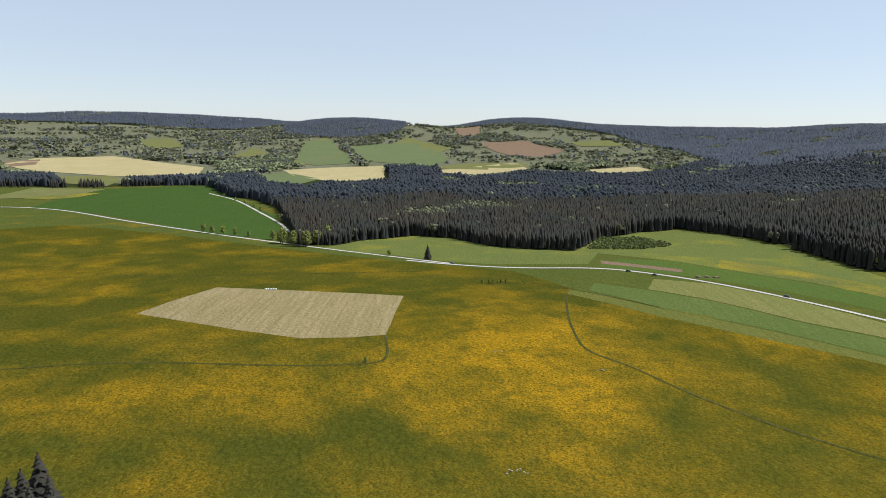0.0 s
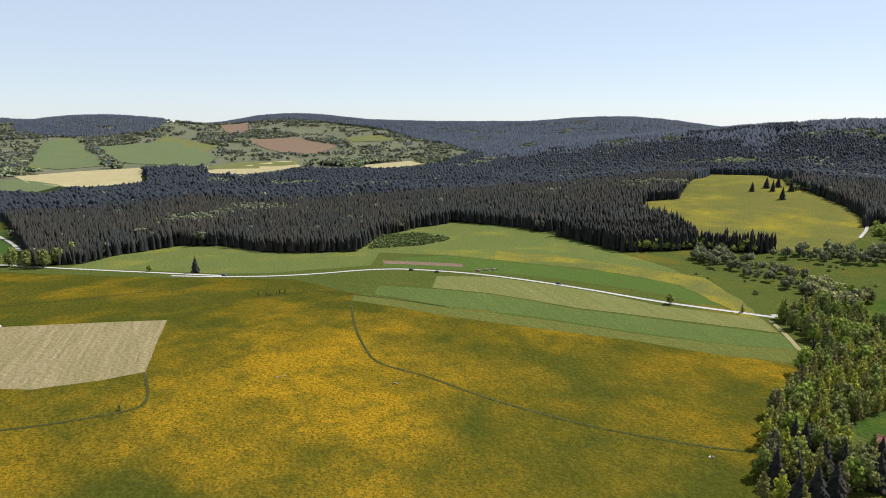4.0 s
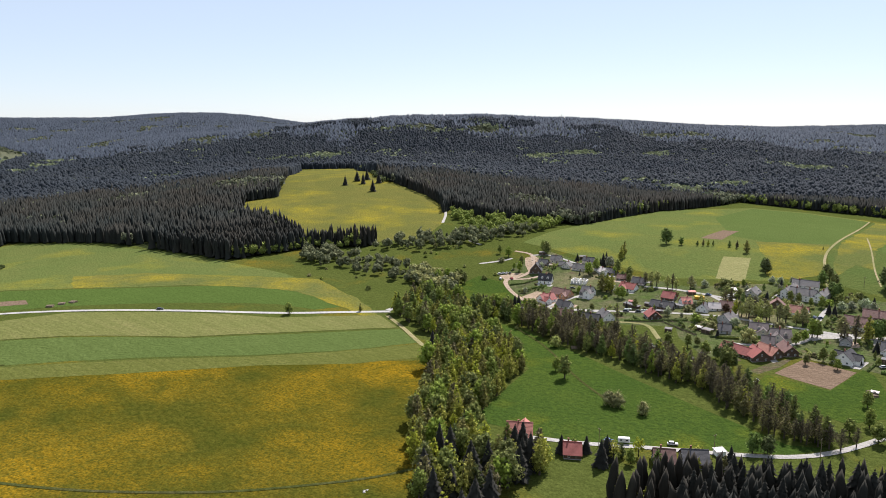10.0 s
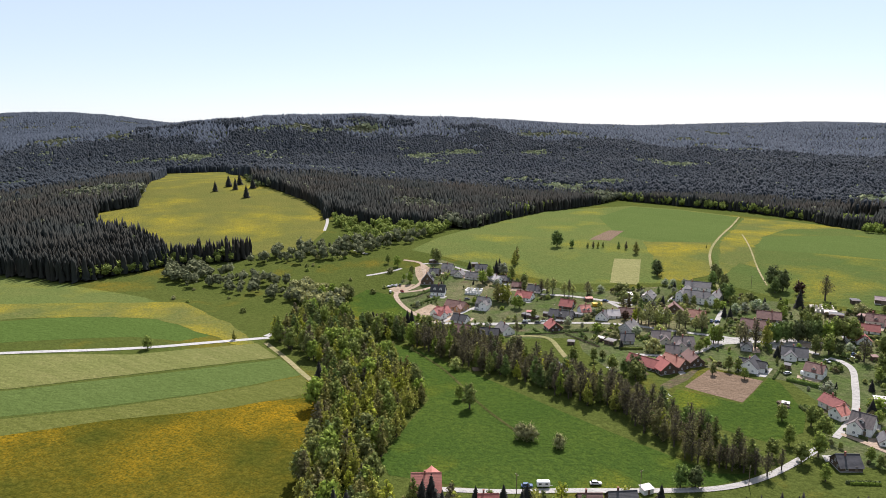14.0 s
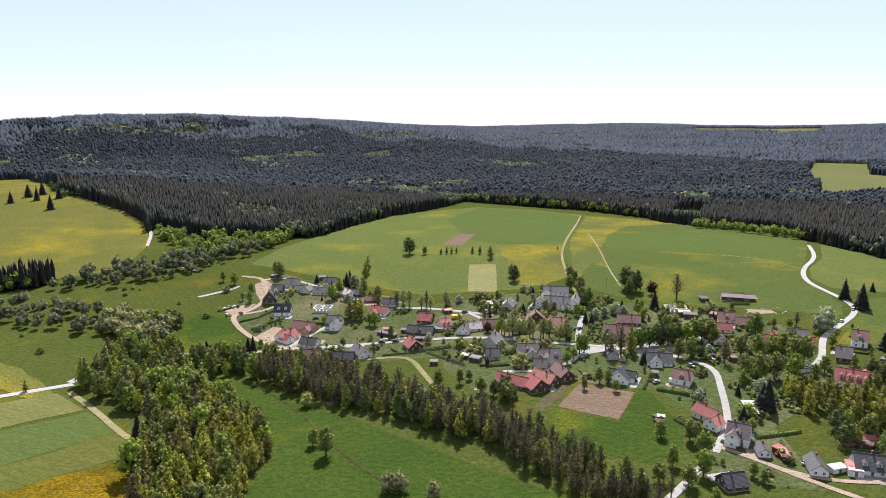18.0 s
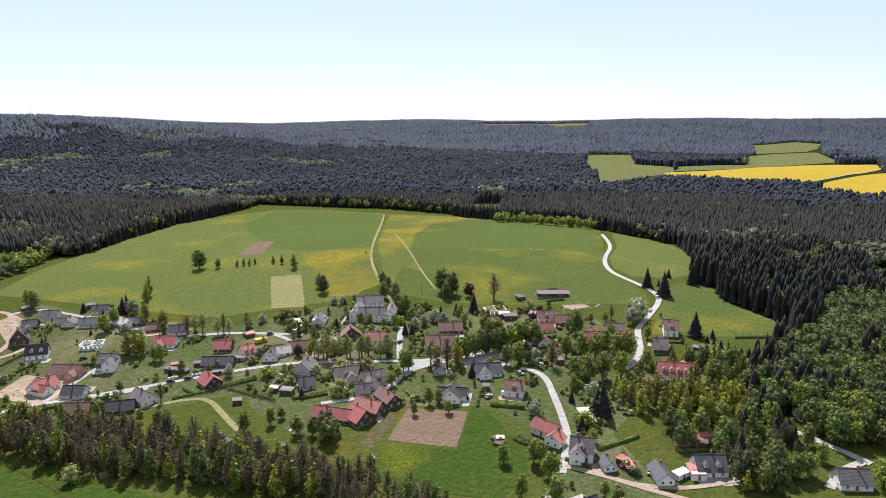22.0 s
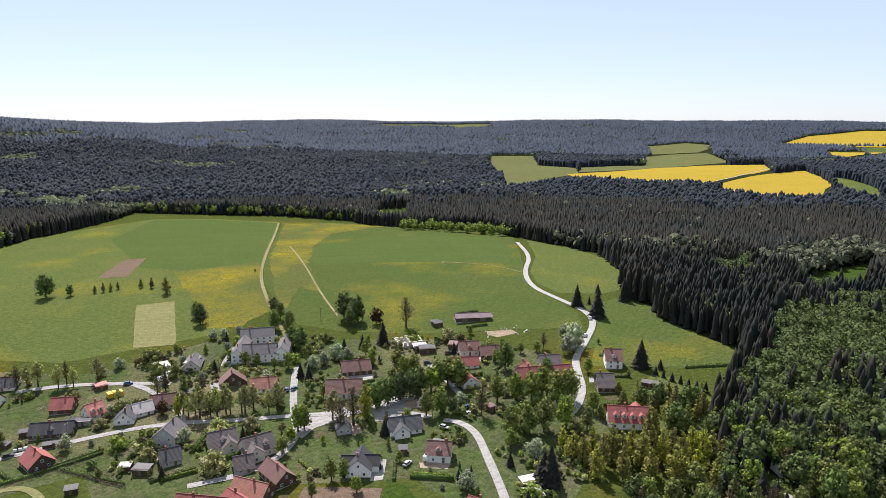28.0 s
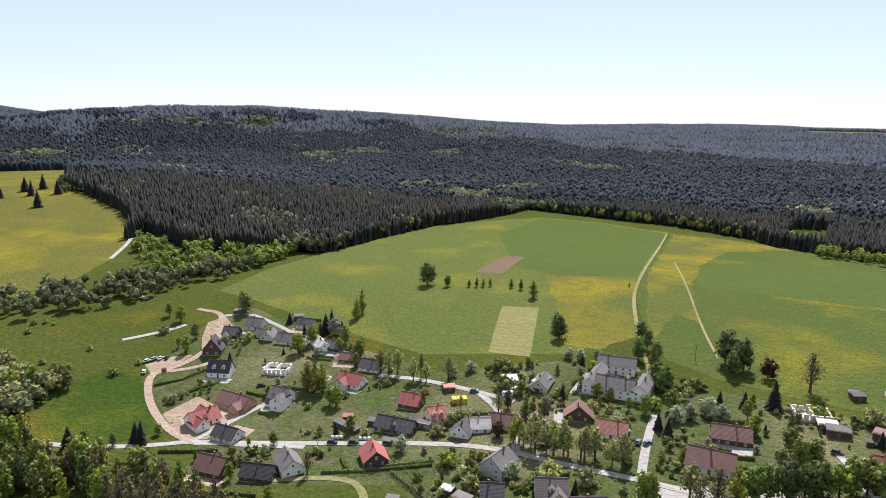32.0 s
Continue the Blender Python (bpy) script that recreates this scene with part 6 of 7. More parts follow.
COPSES = [
    [(-829, 1282), (-790, 1300), (-819, 1361), (-893, 1418), (-918, 1421)],
    [(-749, 1307), (-723, 1315), (-750, 1365), (-774, 1355)],
    [(-703, 1321), (-659, 1330), (-688, 1380), (-727, 1372)],
    [(-637, 1353), (-564, 1387), (-605, 1478), (-681, 1464)],
    [(-815, 1335), (-766, 1333), (-819, 1410), (-845, 1395)],
    [(-533, 1663), (-491, 1727), (-472, 2124), (-556, 2216), (-568, 1890)],
]
for outline in COPSES:
    thicket("copse", outline, 7.5, 12, 18, "spruce", "dark copse standing among far fields", mid_forms, 1.2, 0.05)
thicket("young_plantation", [(1282, 1308), (1295, 1234), (838, 810), (801, 809), (840, 868)], 3.6, 5.0, 8.0, "leaf_dark", "even-aged dark green young trees on the clearing", [leafy_form(rng, 14, 0.24, count=2) for _ in range(4)], 0.9, 0.1)

# ---- village greenery between the houses ----
VILLAGE = [(600, 400), (575, 330), (555, 250), (585, 200), (572, 120), (555, 60), (525, 25), (445, 25), (400, 60), (352, 50), (352, 95), (395, 85), (430, 105), (437, 150), (412, 190), (440, 215), (462, 225), (448, 270), (430, 310), (458, 312), (490, 375), (545, 405)]
houses_at = [(o.location.x, o.location.y) for o in scene.objects if o.parent is None and o.get("category") == "house"]
roads_at = [v.co.copy() for o in scene.objects if o.get("category") == "road" for v in o.data.vertices if v.index % 2 == 0]
road_xy = np.array([(v.x, v.y) for v in roads_at])
house_xy = np.array(houses_at)
gx_, gy_ = jittered(340, 600, 20, 410, 7.0, rt)
ok = inside(gx_, gy_, VILLAGE)
PLOTS = [p for p in FIELD_POLYS if p != VILLAGE]
made = 0
for x, y in zip(gx_[ok], gy_[ok]):
    if np.hypot(*(house_xy - (x, y)).T).min() < 6.5 or np.hypot(*(road_xy - (x, y)).T).min() < 4.5 or np.hypot(*(np.array(PLANTED) - (x, y)).T).min() < 4.0:
        continue
    if any(inside([x], [y], p)[0] for p in PLOTS if len(p) < 14 and abs(p[0][0] - x) < 120):
        continue
    k = rp.random()
    if k < (0.22 if y > 230 else 0.55) * (1.25 if wander(x, y, 24, 2.0) > 0 else 0.55):
        plant(rp.choice(("shrub", "shrub", "lime", "blossom", "alder", "spruce", "lime")), float(x), float(y), rp.choice((2, 3, 4, 5, 6, 7.5)) * rp.uniform(0.8, 1.15))
        made += 1


# undergrowth along the plots: low bushes without number
bush_forms = [leafy_form(rng, 60, 0.12, 0.9, count=4) for _ in range(5)]
bx_, by_ = jittered(340, 600, 0, 415, 3.4, rt)
ok = inside(bx_, by_, VILLAGE) & (wander(bx_, by_, 26, 6.0) > np.where(by_ > 230, 0.55, 0.32))
bx_, by_ = bx_[ok], by_[ok]
ok = np.array([np.hypot(*(house_xy - q).T).min() > 7.0 and np.hypot(*(road_xy - q).T).min() > 3.6 for q in zip(bx_, by_)])
for p in PLOTS:
    if len(p) < 14:
        ok &= ~inside(bx_, by_, p)
bx_, by_ = bx_[ok], by_[ok]
turn_of = rt.integers(0, 4, len(bx_))
for k, (leaf, label) in enumerate((("leaf_mid", "green garden bushes along the plots"), ("leaf_dark", "dark green bushes along the plots"), ("leaf_brown", "olive-brown scrub along the plots"), ("leaf_pale", "pale green bushes along the plots"))):
    at = turn_of == k
    tall = rt.uniform(1.2, 4.2, at.sum())
    planted("garden_bushes", bush_forms, bx_[at], by_[at], tall, tall * rt.uniform(0.9, 1.5, at.sum()), leaf, label, rt, 0.15)


# ---- yards, garden beds and hedges round the houses ----
def beside(home, px, py):
    x, y, turn, w, d = home
    c, s_ = math.cos(radians(turn)), math.sin(radians(turn))
    return x + px * c - py * s_, y + px * s_ + py * c


def clear_of(x, y, far_house, far_road):
    return np.sort(np.hypot(*(house_xy - (x, y)).T))[0] > far_house and np.hypot(*(road_xy - (x, y)).T).min() > far_road


def hedge(x0, y0, x1, y1, tall, wide, leaf, label):
    """A clipped hedge: leaf clumps round a low wall of twigs."""
    long = math.hypot(x1 - x0, y1 - y0)
    n = int(long * 16)
    f, side, up = rt.random(n), rt.choice((-1, 1), n), rt.random(n)
    px, py = x0 + (x1 - x0) * f, y0 + (y1 - y0) * f
    nx, ny = -(y1 - y0) / long, (x1 - x0) / long
    top = rt.random(n) < 0.4
    off = np.where(top, rt.uniform(-0.5, 0.5, n), 0.5 * side) * wide
    z = np.where(top, tall, up * tall) * rt.uniform(0.88, 1.1, n)
    c = np.stack([px + nx * off, py + ny * off, height(px, py) + z], 1)
    a, b = rt.normal(size=(n, 3)), rt.normal(size=(n, 3))
    a, b = 0.3 * a / np.linalg.norm(a, axis=1)[:, None], 0.3 * b / np.linalg.norm(b, axis=1)[:, None]
    verts = np.stack([c - a, c - b, c + a, c + b], 1).reshape(-1, 3)
    k = 4 * np.arange(n)[:, None]
    tri = np.concatenate([k + (0, 1, 2), k + (0, 2, 3)])
    m = len(verts)
    heart = [(x + sx * nx * wide * 0.42, y + sx * ny * wide * 0.42, ground_at(x, y) + zz) for x, y in ((x0, y0), (x1, y1)) for sx in (-1, 1) for zz in (-0.2, tall * 0.92)]
    faces = ((0, 1, 3), (0, 3, 2), (4, 6, 7), (4, 7, 5), (0, 4, 5), (0, 5, 1), (2, 3, 7), (2, 7, 6), (1, 5, 7), (1, 7, 3))
    verts = np.concatenate([verts, np.array(heart)])
    tri = np.concatenate([tri, m + np.array(faces)])
    return tagged(new("hedge", raw_mesh("hedge", verts, tri, leaf)), label, "hedge", "garden hedges")


rg = random.Random(17)
for home in list(HOMES):
    x, y, turn, w, d = home
    if not (340 < x < 620 and -20 < y < 420):
        continue
    front = rg.choice((-1, 1))
    if rg.random() < 0.62:
        reach = rg.uniform(3.5, 6.5)
        lo, hi = -w / 2 - rg.uniform(0, 3), w / 2 + rg.uniform(0, 3)
        y0, y1 = front * d / 2, front * (d / 2 + reach)
        field("forecourt", rg.choice(("gravel", "street", "street")), "pale trodden yard beside a house", [beside(home, px, py) for px, py in ((lo, y0), (hi, y0), (hi - 1, y1), (lo + 1, y1))], 0.3)
    px, py = rg.uniform(-3, 3), -front * (d / 2 + rg.uniform(4, 7))
    bx, by = beside(home, px, py)
    if clear_of(bx, by, 6.5, 4.0) and rg.random() < 0.75:
        bw, bd = rg.uniform(2, 4.5), rg.uniform(1.5, 3)
        field("garden_bed", "garden_soil", "dug vegetable bed with brown soil", [beside(home, px + u * bw, py + v * bd) for u, v in ((-1, -1), (1, -1), (1, 1), (-1, 1))], 0.3)
    for _ in range(2):
        py = rg.choice((-1, 1)) * (d / 2 + rg.uniform(6, 10))
        ax, ay = beside(home, -rg.uniform(4, 9), py)
        bx, by = beside(home, rg.uniform(4, 9), py + rg.uniform(-1, 1))
        mid = ((ax + bx) / 2, (ay + by) / 2)
        if all(clear_of(*q, 5.5, 3.0) for q in ((ax, ay), (bx, by), mid)):
            hedge(ax, ay, bx, by, rg.uniform(0.9, 1.7), rg.uniform(0.8, 1.3), rg.choice(("leaf_dark", "leaf_dark", "leaf_mid")), "clipped dark green garden hedge along a plot")

# ---- smaller things ----
def shed(x, y, turn, w, d, h, roof, wall, label, category="shed"):
    """A low lean-to or flat-roofed hut."""
    home = new("shed")
    home.matrix_basis = pose(x, y, ground_at(x, y), 0, 0, turn)
    part("wall", boxed(-w / 2, -d / 2, -0.6, w / 2, d / 2, h, bevel=0.03), "wall_" + wall, home)
    bm = boxed(-w / 2 - 0.3, -d / 2 - 0.3, h, w / 2 + 0.3, d / 2 + 0.3, h + 0.15)
    for v in bm.verts:
        v.co.z += 0.12 * v.co.y
    part("roof", bm, "roof_" + roof, home)
    shared("door", DOOR, home, pose(0, -d / 2, 0.0))
    return tagged(home, label, category, "garden sheds")


def car(x, y, turn, paint, long=4.3):
    """A parked car: body, cabin with windows, lamps and four wheels."""
    c = new("car")
    c.matrix_basis = pose(x, y, ground_at(x, y) + 0.28, 0, 0, turn)
    bm = boxed(-long / 2, -0.86, 0.25, long / 2, 0.86, 0.86, bevel=0.12)
    part("body", bm, "paint_" + paint, c)
    bm = bmesh.new()
    lo = [bm.verts.new((a, b, 0.84)) for a, b in ((-long * 0.42, -0.78), (long * 0.24, -0.78), (long * 0.24, 0.78), (-long * 0.42, 0.78))]
    hi = [bm.verts.new((a, b, 1.42)) for a, b in ((-long * 0.32, -0.64), (long * 0.10, -0.64), (long * 0.10, 0.64), (-long * 0.32, 0.64))]
    for k in range(4):
        bm.faces.new((lo[k], lo[(k + 1) % 4], hi[(k + 1) % 4], hi[k]))
    bm.faces.new(hi)
    part("windscreen", bm, "glass_pane", c)
    part("car_roof", boxed(-long * 0.33, -0.66, 1.40, long * 0.11, 0.66, 1.46, bevel=0.02), "paint_" + paint, c)
    for a in (-long * 0.31, long * 0.31):
        for b in (-0.8, 0.8):
            w = part("wheel", tube(bmesh.new(), (a, b - 0.1, 0.3), (a, b + 0.1, 0.3), 0.32, 0.32, 12), "tyre", c)
            part("rim", tube(bmesh.new(), (a, b * 1.135 - 0.02, 0.3), (a, b * 1.135 + 0.02, 0.3), 0.18, 0.18, 8), "metal", w)
    for b in (-0.6, 0.6):
        part("headlight", boxed(long / 2 - 0.03, b - 0.16, 0.55, long / 2 + 0.02, b + 0.16, 0.7), "white_paint", c)
        part("tail_light", boxed(-long / 2 - 0.02, b - 0.14, 0.55, -long / 2 + 0.03, b + 0.14, 0.72), "paint_red", c)
    return tagged(c, f"{paint} passenger car parked beside a village road", "car", "cars")


def trailer(x, y, turn, label="white camping trailer parked on grass"):
    c = new("caravan")
    c.matrix_basis = pose(x, y, ground_at(x, y) + 0.2, 0, 0, turn)
    part("body", boxed(-2.4, -1.05, 0.5, 2.4, 1.05, 2.5, bevel=0.25), "white_paint", c)
    for a in (-1.3, 1.1):
        part("window", boxed(a - 0.5, -1.075, 1.4, a + 0.5, -1.02, 2.0), "glass_pane", c)
    for b in (-0.9, 0.9):
        part("wheel", tube(bmesh.new(), (0, b - 0.1, 0.3), (0, b + 0.1, 0.3), 0.32, 0.32, 10), "tyre", c)
    part("drawbar", boxed(2.4, -0.06, 0.45, 3.5, 0.06, 0.55), "metal", c)
    return tagged(c, label, "caravan")


def rubble(x, y, wide, count, material, name, label, low=0.25, high=0.7):
    """A low heap of separate rough pieces."""
    heap = new(name)
    heap.matrix_basis = pose(x, y, ground_at(x, y) - 0.05)
    for _ in range(max(6, int(count * 0.6))):
        a, r = rp.uniform(0, math.tau), wide * math.sqrt(rp.random())
        s = rp.uniform(low, high)
        bm = bmesh.new()
        bmesh.ops.create_icosphere(bm, subdivisions=1, radius=s)
        for v in bm.verts:
            v.co *= 0.75 + 0.5 * abs(noise.noise(v.co * 3 + Vector((a, r, s))))
            v.co.z *= 0.6
        o = part("stone", bm, material, heap)
        o.location = (r * math.cos(a) * 1.6, r * math.sin(a) * 0.8, 0.25 * s + max(0, 0.6 - r / wide) * 0.8)
        ground_here = ground_at(x + o.location.x, y + o.location.y) - ground_at(x, y)
        o.location.z += ground_here
    return tagged(heap, label, "heap")


def logs(x, y, turn, long, rows, across):
    pile = new("log_pile")
    pile.matrix_basis = pose(x, y, ground_at(x, y), 0, 0, turn)
    for r in range(rows):
        for k in range(across - r):
            px = (k + r / 2) * 0.62 - across * 0.31
            part("log", tube(bmesh.new(), (px, -long / 2 + rp.uniform(-0.2, 0.2), 0.3 + r * 0.52), (px, long / 2 + rp.uniform(-0.2, 0.2), 0.3 + r * 0.52), 0.3, 0.27, 7), "timber", pile)
    return tagged(pile, "stack of reddish-brown cut logs beside the road", "log pile")


def bale(x, y):
    b = new("wrapped_bale")
    b.matrix_basis = pose(x, y, ground_at(x, y))
    part("wrap", tube(bmesh.new(), (0, -0.65, 0.68), (0, 0.65, 0.68), 0.7, 0.7, 14), "film", b)
    return tagged(b, "white film-wrapped round hay bale standing in line", "hay bale", "hay bales in a row")


def pole(x, y, tall, turn):
    p = new("power_pole")
    p.matrix_basis = pose(x, y, ground_at(x, y), 0, 0, turn)
    part("post", tube(bmesh.new(), (0, 0, -0.5), (0, 0, tall), 0.16, 0.11, 7), "timber", p)
    part("crossarm", boxed(-0.9, -0.06, tall - 0.6, 0.9, 0.06, tall - 0.45), "timber", p)
    for a in (-0.8, 0, 0.8):
        part("insulator", tube(bmesh.new(), (a, 0, tall - 0.45), (a, 0, tall - 0.2), 0.06, 0.04, 6), "white_paint", p)
    return tagged(p, "wooden power pole with a short crossarm", "pole", "power poles")


def mast(x, y, tall):
    m = new("radio_mast")
    m.matrix_basis = pose(x, y, ground_at(x, y))
    for a, b in ((-1, -1), (1, -1), (0, 1.2)):
        part("leg", tube(bmesh.new(), (1.6 * a, 1.6 * b, 0), (0.4 * a, 0.4 * b, tall), 0.3, 0.2, 5), "metal", m)
    bm = bmesh.new()
    for k in range(10):
        f = 1.6 - 1.2 * k / 10
        z = tall * k / 10
        box(bm, -f, -f, z, f, -f + 0.2, z + 0.2)
    part("bracing", bm, "metal", m)
    part("antenna", tube(bmesh.new(), (0, 0, tall), (0, 0, tall + 7), 0.25, 0.1, 5), "white_paint", m)
    return tagged(m, "slender lattice mast above the forested ridge", "mast", "masts on the ridge")


def fence(points, tall=1.1, gap=2.6, plank=True):
    f = new("garden_fence")
    x0, y0 = points[0]
    f.matrix_basis = pose(x0, y0, ground_at(x0, y0))
    base = Vector((x0, y0, ground_at(x0, y0)))
    for (ax, ay), (bx, by) in zip(points, points[1:]):
        n = max(1, int(math.hypot(bx - ax, by - ay) / gap))
        prev = None
        for k in range(n + 1):
            x, y = ax + (bx - ax) * k / n, ay + (by - ay) * k / n
            p = Vector((x, y, ground_at(x, y))) - base
            part("post", tube(bmesh.new(), p - Vector((0, 0, 0.3)), p + Vector((0, 0, tall)), 0.08, 0.07, 5), "timber", f)
            if prev is not None:
                for z in (0.45, 0.9):
                    part("rail", tube(bmesh.new(), prev + Vector((0, 0, z * tall)), p + Vector((0, 0, z * tall)), 0.06, 0.06, 4), "timber", f)
            prev = p
    return tagged(f, "weathered wooden rail fence round a garden", "fence", "garden fences")


def goal(x, y, turn):
    g = new("football_goal")
    g.matrix_basis = pose(x, y, ground_at(x, y), 0, 0, turn)
    for a in (-2.5, 2.5):
        part("post", tube(bmesh.new(), (a, 0, -0.2), (a, 0, 2.1), 0.07, 0.07, 6), "white_paint", g)
        part("stay", tube(bmesh.new(), (a, 0, 2.1), (a, 1.3, 0), 0.04, 0.04, 5), "white_paint", g)
    part("crossbar", tube(bmesh.new(), (-2.55, 0, 2.1), (2.55, 0, 2.1), 0.07, 0.07, 6), "white_paint", g)
    return tagged(g, "white football goal on a small pitch", "goal", "football goals")


def shell(x, y, turn, w, d, h, name, label, material="wall_grey"):
    """Walls without a roof, with window gaps between the piers."""
    s = new(name)
    s.matrix_basis = pose(x, y, ground_at(x, y), 0, 0, turn)
    for sx, sy, ww, dd in ((0, -d / 2, w, 0.5), (0, d / 2, w, 0.5), (-w / 2, 0, 0.5, d), (w / 2, 0, 0.5, d), (0, 0, 0.4, d)):
        long = max(ww, dd)
        n = max(2, int(long / 2.4))
        for k in range(n):
            c = (k + 0.5) / n * long - long / 2
            top = h * rp.uniform(0.75, 1.0)
            a, b = (c, 0) if ww > dd else (0, c)
            half = long / n / 2 * 0.72
            ex, ey = (half, 0.25) if ww > dd else (0.25, half)
            part("wall_pier", boxed(sx + a - ex, sy + b - ey, -0.5, sx + a + ex, sy + b + ey, top), material, s)
        part("wall", boxed(sx - ww / 2, sy - dd / 2, -0.5, sx + ww / 2, sy + dd / 2, 0.9), material, s)
    part("floor_slab", boxed(-w / 2, -d / 2, -0.5, w / 2, d / 2, 0.25), "concrete", s)
    return tagged(s, label, "building")


def boards(x, y, turn):
    """Stacks of yellow shuttering boards."""
    s = new("board_stack")
    s.matrix_basis = pose(x, y, ground_at(x, y), 0, 0, turn)
    for k in range(9):
        a = (k % 3) * 2.3 - 2.3
        part("board", boxed(a - 1.05, -2.0, 0.2 + (k // 3) * 0.75, a + 1.05, 2.0, 0.75 + (k // 3) * 0.75, bevel=0.04), "paint_yellow", s)
    return tagged(s, "stacked bright yellow shuttering boards in a yard", "boards")


car(466.8, 33.3, -33, 'white')
car(279.8, 186.6, -61, 'blue')
car(293.3, 164.6, -62, 'white')
car(515.6, 153.7, -5, 'blue')
car(482.9, 259.4, -68, 'dark')
car(370.6, 53.7, -39, 'white')
car(564.6, -13.0, -24, 'white')
car(8.2, 617.9, -30, 'blue')
car(250.2, 486.7, -36, 'dark')
car(156.3, 567.2, -52, 'dark')
car(173.5, 550.4, -50, 'dark')
car(452.4, 177.5, -88, 'silver')
car(463.0, 89.0, -132, 'silver')
car(416.1, 223.0, -121, 'dark')
car(376.3, 59.2, -39, 'red')
car(468.2, 37.2, -19, 'white')
trailer(282.7, 181.3, -61)
trailer(539.7, 213.4, -56)
trailer(544.7, 211.6, -56)
trailer(441.3, 99.1, -32)
shed(493.6, 269.0, -110, 14, 3, 1.8, 'dark', 'wood', 'long low dark woodshed in a meadow')
shed(553.5, 216.8, -64, 7, 6, 2.6, 'pale', 'cream', 'low shed with a bright white flat roof')
shed(409.6, 68.1, -86, 6, 5, 2.4, 'pale', 'wood', 'small shed with a white sheet roof')
shed(461.4, 210.2, -95, 4, 3, 2.2, 'pale', 'wood', 'small pale-roofed garden shed')
shed(457.7, 203.3, -106, 6, 4, 2.4, 'slate', 'wood', 'low grey garden shed')
shed(580.1, 72.6, -72, 5, 4, 2.5, 'black', 'wood', 'dark wooden hut in a field')
shed(449.3, 94.2, -122, 4, 4, 2.3, 'slate', 'wood', 'grey garden shed behind a house')
shed(476.1, -5.9, -127, 7, 3, 2.2, 'slate', 'wood', 'long low greenhouse shed on the slope')
shed(387.3, 35.5, -96, 4, 4, 2.2, 'salmon', 'wood', 'small garden hut with pink roof')
shed(391.7, 3.3, -101, 6, 4, 2.4, 'salmon', 'wood', 'pink-roofed cabin under trees')
shed(473.4, 67.3, -65, 3, 3, 2.4, 'brown', 'wood', 'small brown kiosk by the street')
shed(374.3, 61.0, -82, 3, 6, 2.2, 'salmon', 'wood', 'narrow shed with a pink roof')
shed(367.8, 38.1, -92, 5, 7, 2.5, 'salmon', 'white', 'annex with a salmon roof')
shed(296.5, 146.8, -42, 4, 3, 2.2, 'pale', 'white', 'white garden shed by the road')
shed(405.2, -22.5, -91, 9, 6, 3, 'pale', 'white', 'white-roofed summer house under trees')
shed(388.4, 29.1, -123, 7, 6, 3, 'brown', 'wood', 'dark wooden cabin at the wood edge')
shed(487.5, 244.1, -80, 8, 2.5, 1.6, 'dark', 'wood', 'low dark wood store')
shed(520.8, 198.5, -105, 5, 4, 2.5, 'dark', 'wood', 'dark garden shed among trees')
shed(527.6, 302.9, -80, 8, 6, 2.6, 'pale', 'white', 'open shelter with a pale roof')
shed(458.0, 180.4, -100, 3, 3, 2, 'slate', 'wood', 'tiny grey wooden hut on grass')
shed(555.3, 202.2, -100, 6, 9, 3, 'slate', 'cream', 'grey-roofed barn beside a field')
shed(544.9, 68.7, -112, 7, 5, 2.6, 'brown', 'wood', 'low outbuilding with a brown roof')
shed(543.8, 84.0, -90, 8, 5, 2.8, 'dark', 'wood', 'low outbuilding with a dark roof')
hedge(459.7, 259.6, 465.8, 243.8, 1.1, 1.2, 'leaf_dark', 'long low dark hedge along a meadow plot')
hedge(465.8, 243.4, 476.9, 222.5, 1.1, 1.2, 'leaf_dark', 'long low dark hedge along a meadow plot')
hedge(467.9, 234.9, 450.5, 208.0, 1.1, 1.2, 'leaf_dark', 'long low dark hedge along a meadow plot')
hedge(495.9, 376.4, 508.9, 368.5, 1.2, 1.1, 'leaf_dark', 'dark clipped hedge along a garden plot')
hedge(508.9, 368.5, 529.1, 364.1, 1.2, 1.1, 'leaf_dark', 'dark clipped hedge along a garden plot')
hedge(486.5, 361.8, 498.8, 356.9, 1.2, 1.1, 'leaf_dark', 'dark clipped hedge along a garden plot')
hedge(498.8, 356.9, 512.8, 351.4, 1.2, 1.1, 'leaf_dark', 'dark clipped hedge along a garden plot')
hedge(451.3, 329.6, 461.2, 308.3, 1.2, 1.1, 'leaf_dark', 'dark clipped hedge along a garden plot')
hedge(470.1, 239.2, 478.6, 224.2, 1.2, 1.1, 'leaf_dark', 'dark clipped hedge along a garden plot')
hedge(469.0, 185.5, 486.0, 180.9, 1.2, 1.1, 'leaf_dark', 'dark clipped hedge along a garden plot')
hedge(469.0, 211.4, 481.8, 204.5, 1.2, 1.1, 'leaf_dark', 'dark clipped hedge along a garden plot')
hedge(382.2, 82.9, 375.8, 74.5, 1.2, 1.1, 'leaf_dark', 'dark clipped hedge along a garden plot')
hedge(388.0, 68.5, 396.9, 50.2, 1.2, 1.1, 'leaf_dark', 'dark clipped hedge along a garden plot')
hedge(489.9, -30.0, 486.2, -58.7, 1.2, 1.1, 'leaf_dark', 'dark clipped hedge along a garden plot')
car(513.4, 398.3, -20, 'white')
car(516.8, 397.1, -5, 'silver')
car(519.0, 394.8, 10, 'white')
car(521.1, 392.7, 25, 'dark')
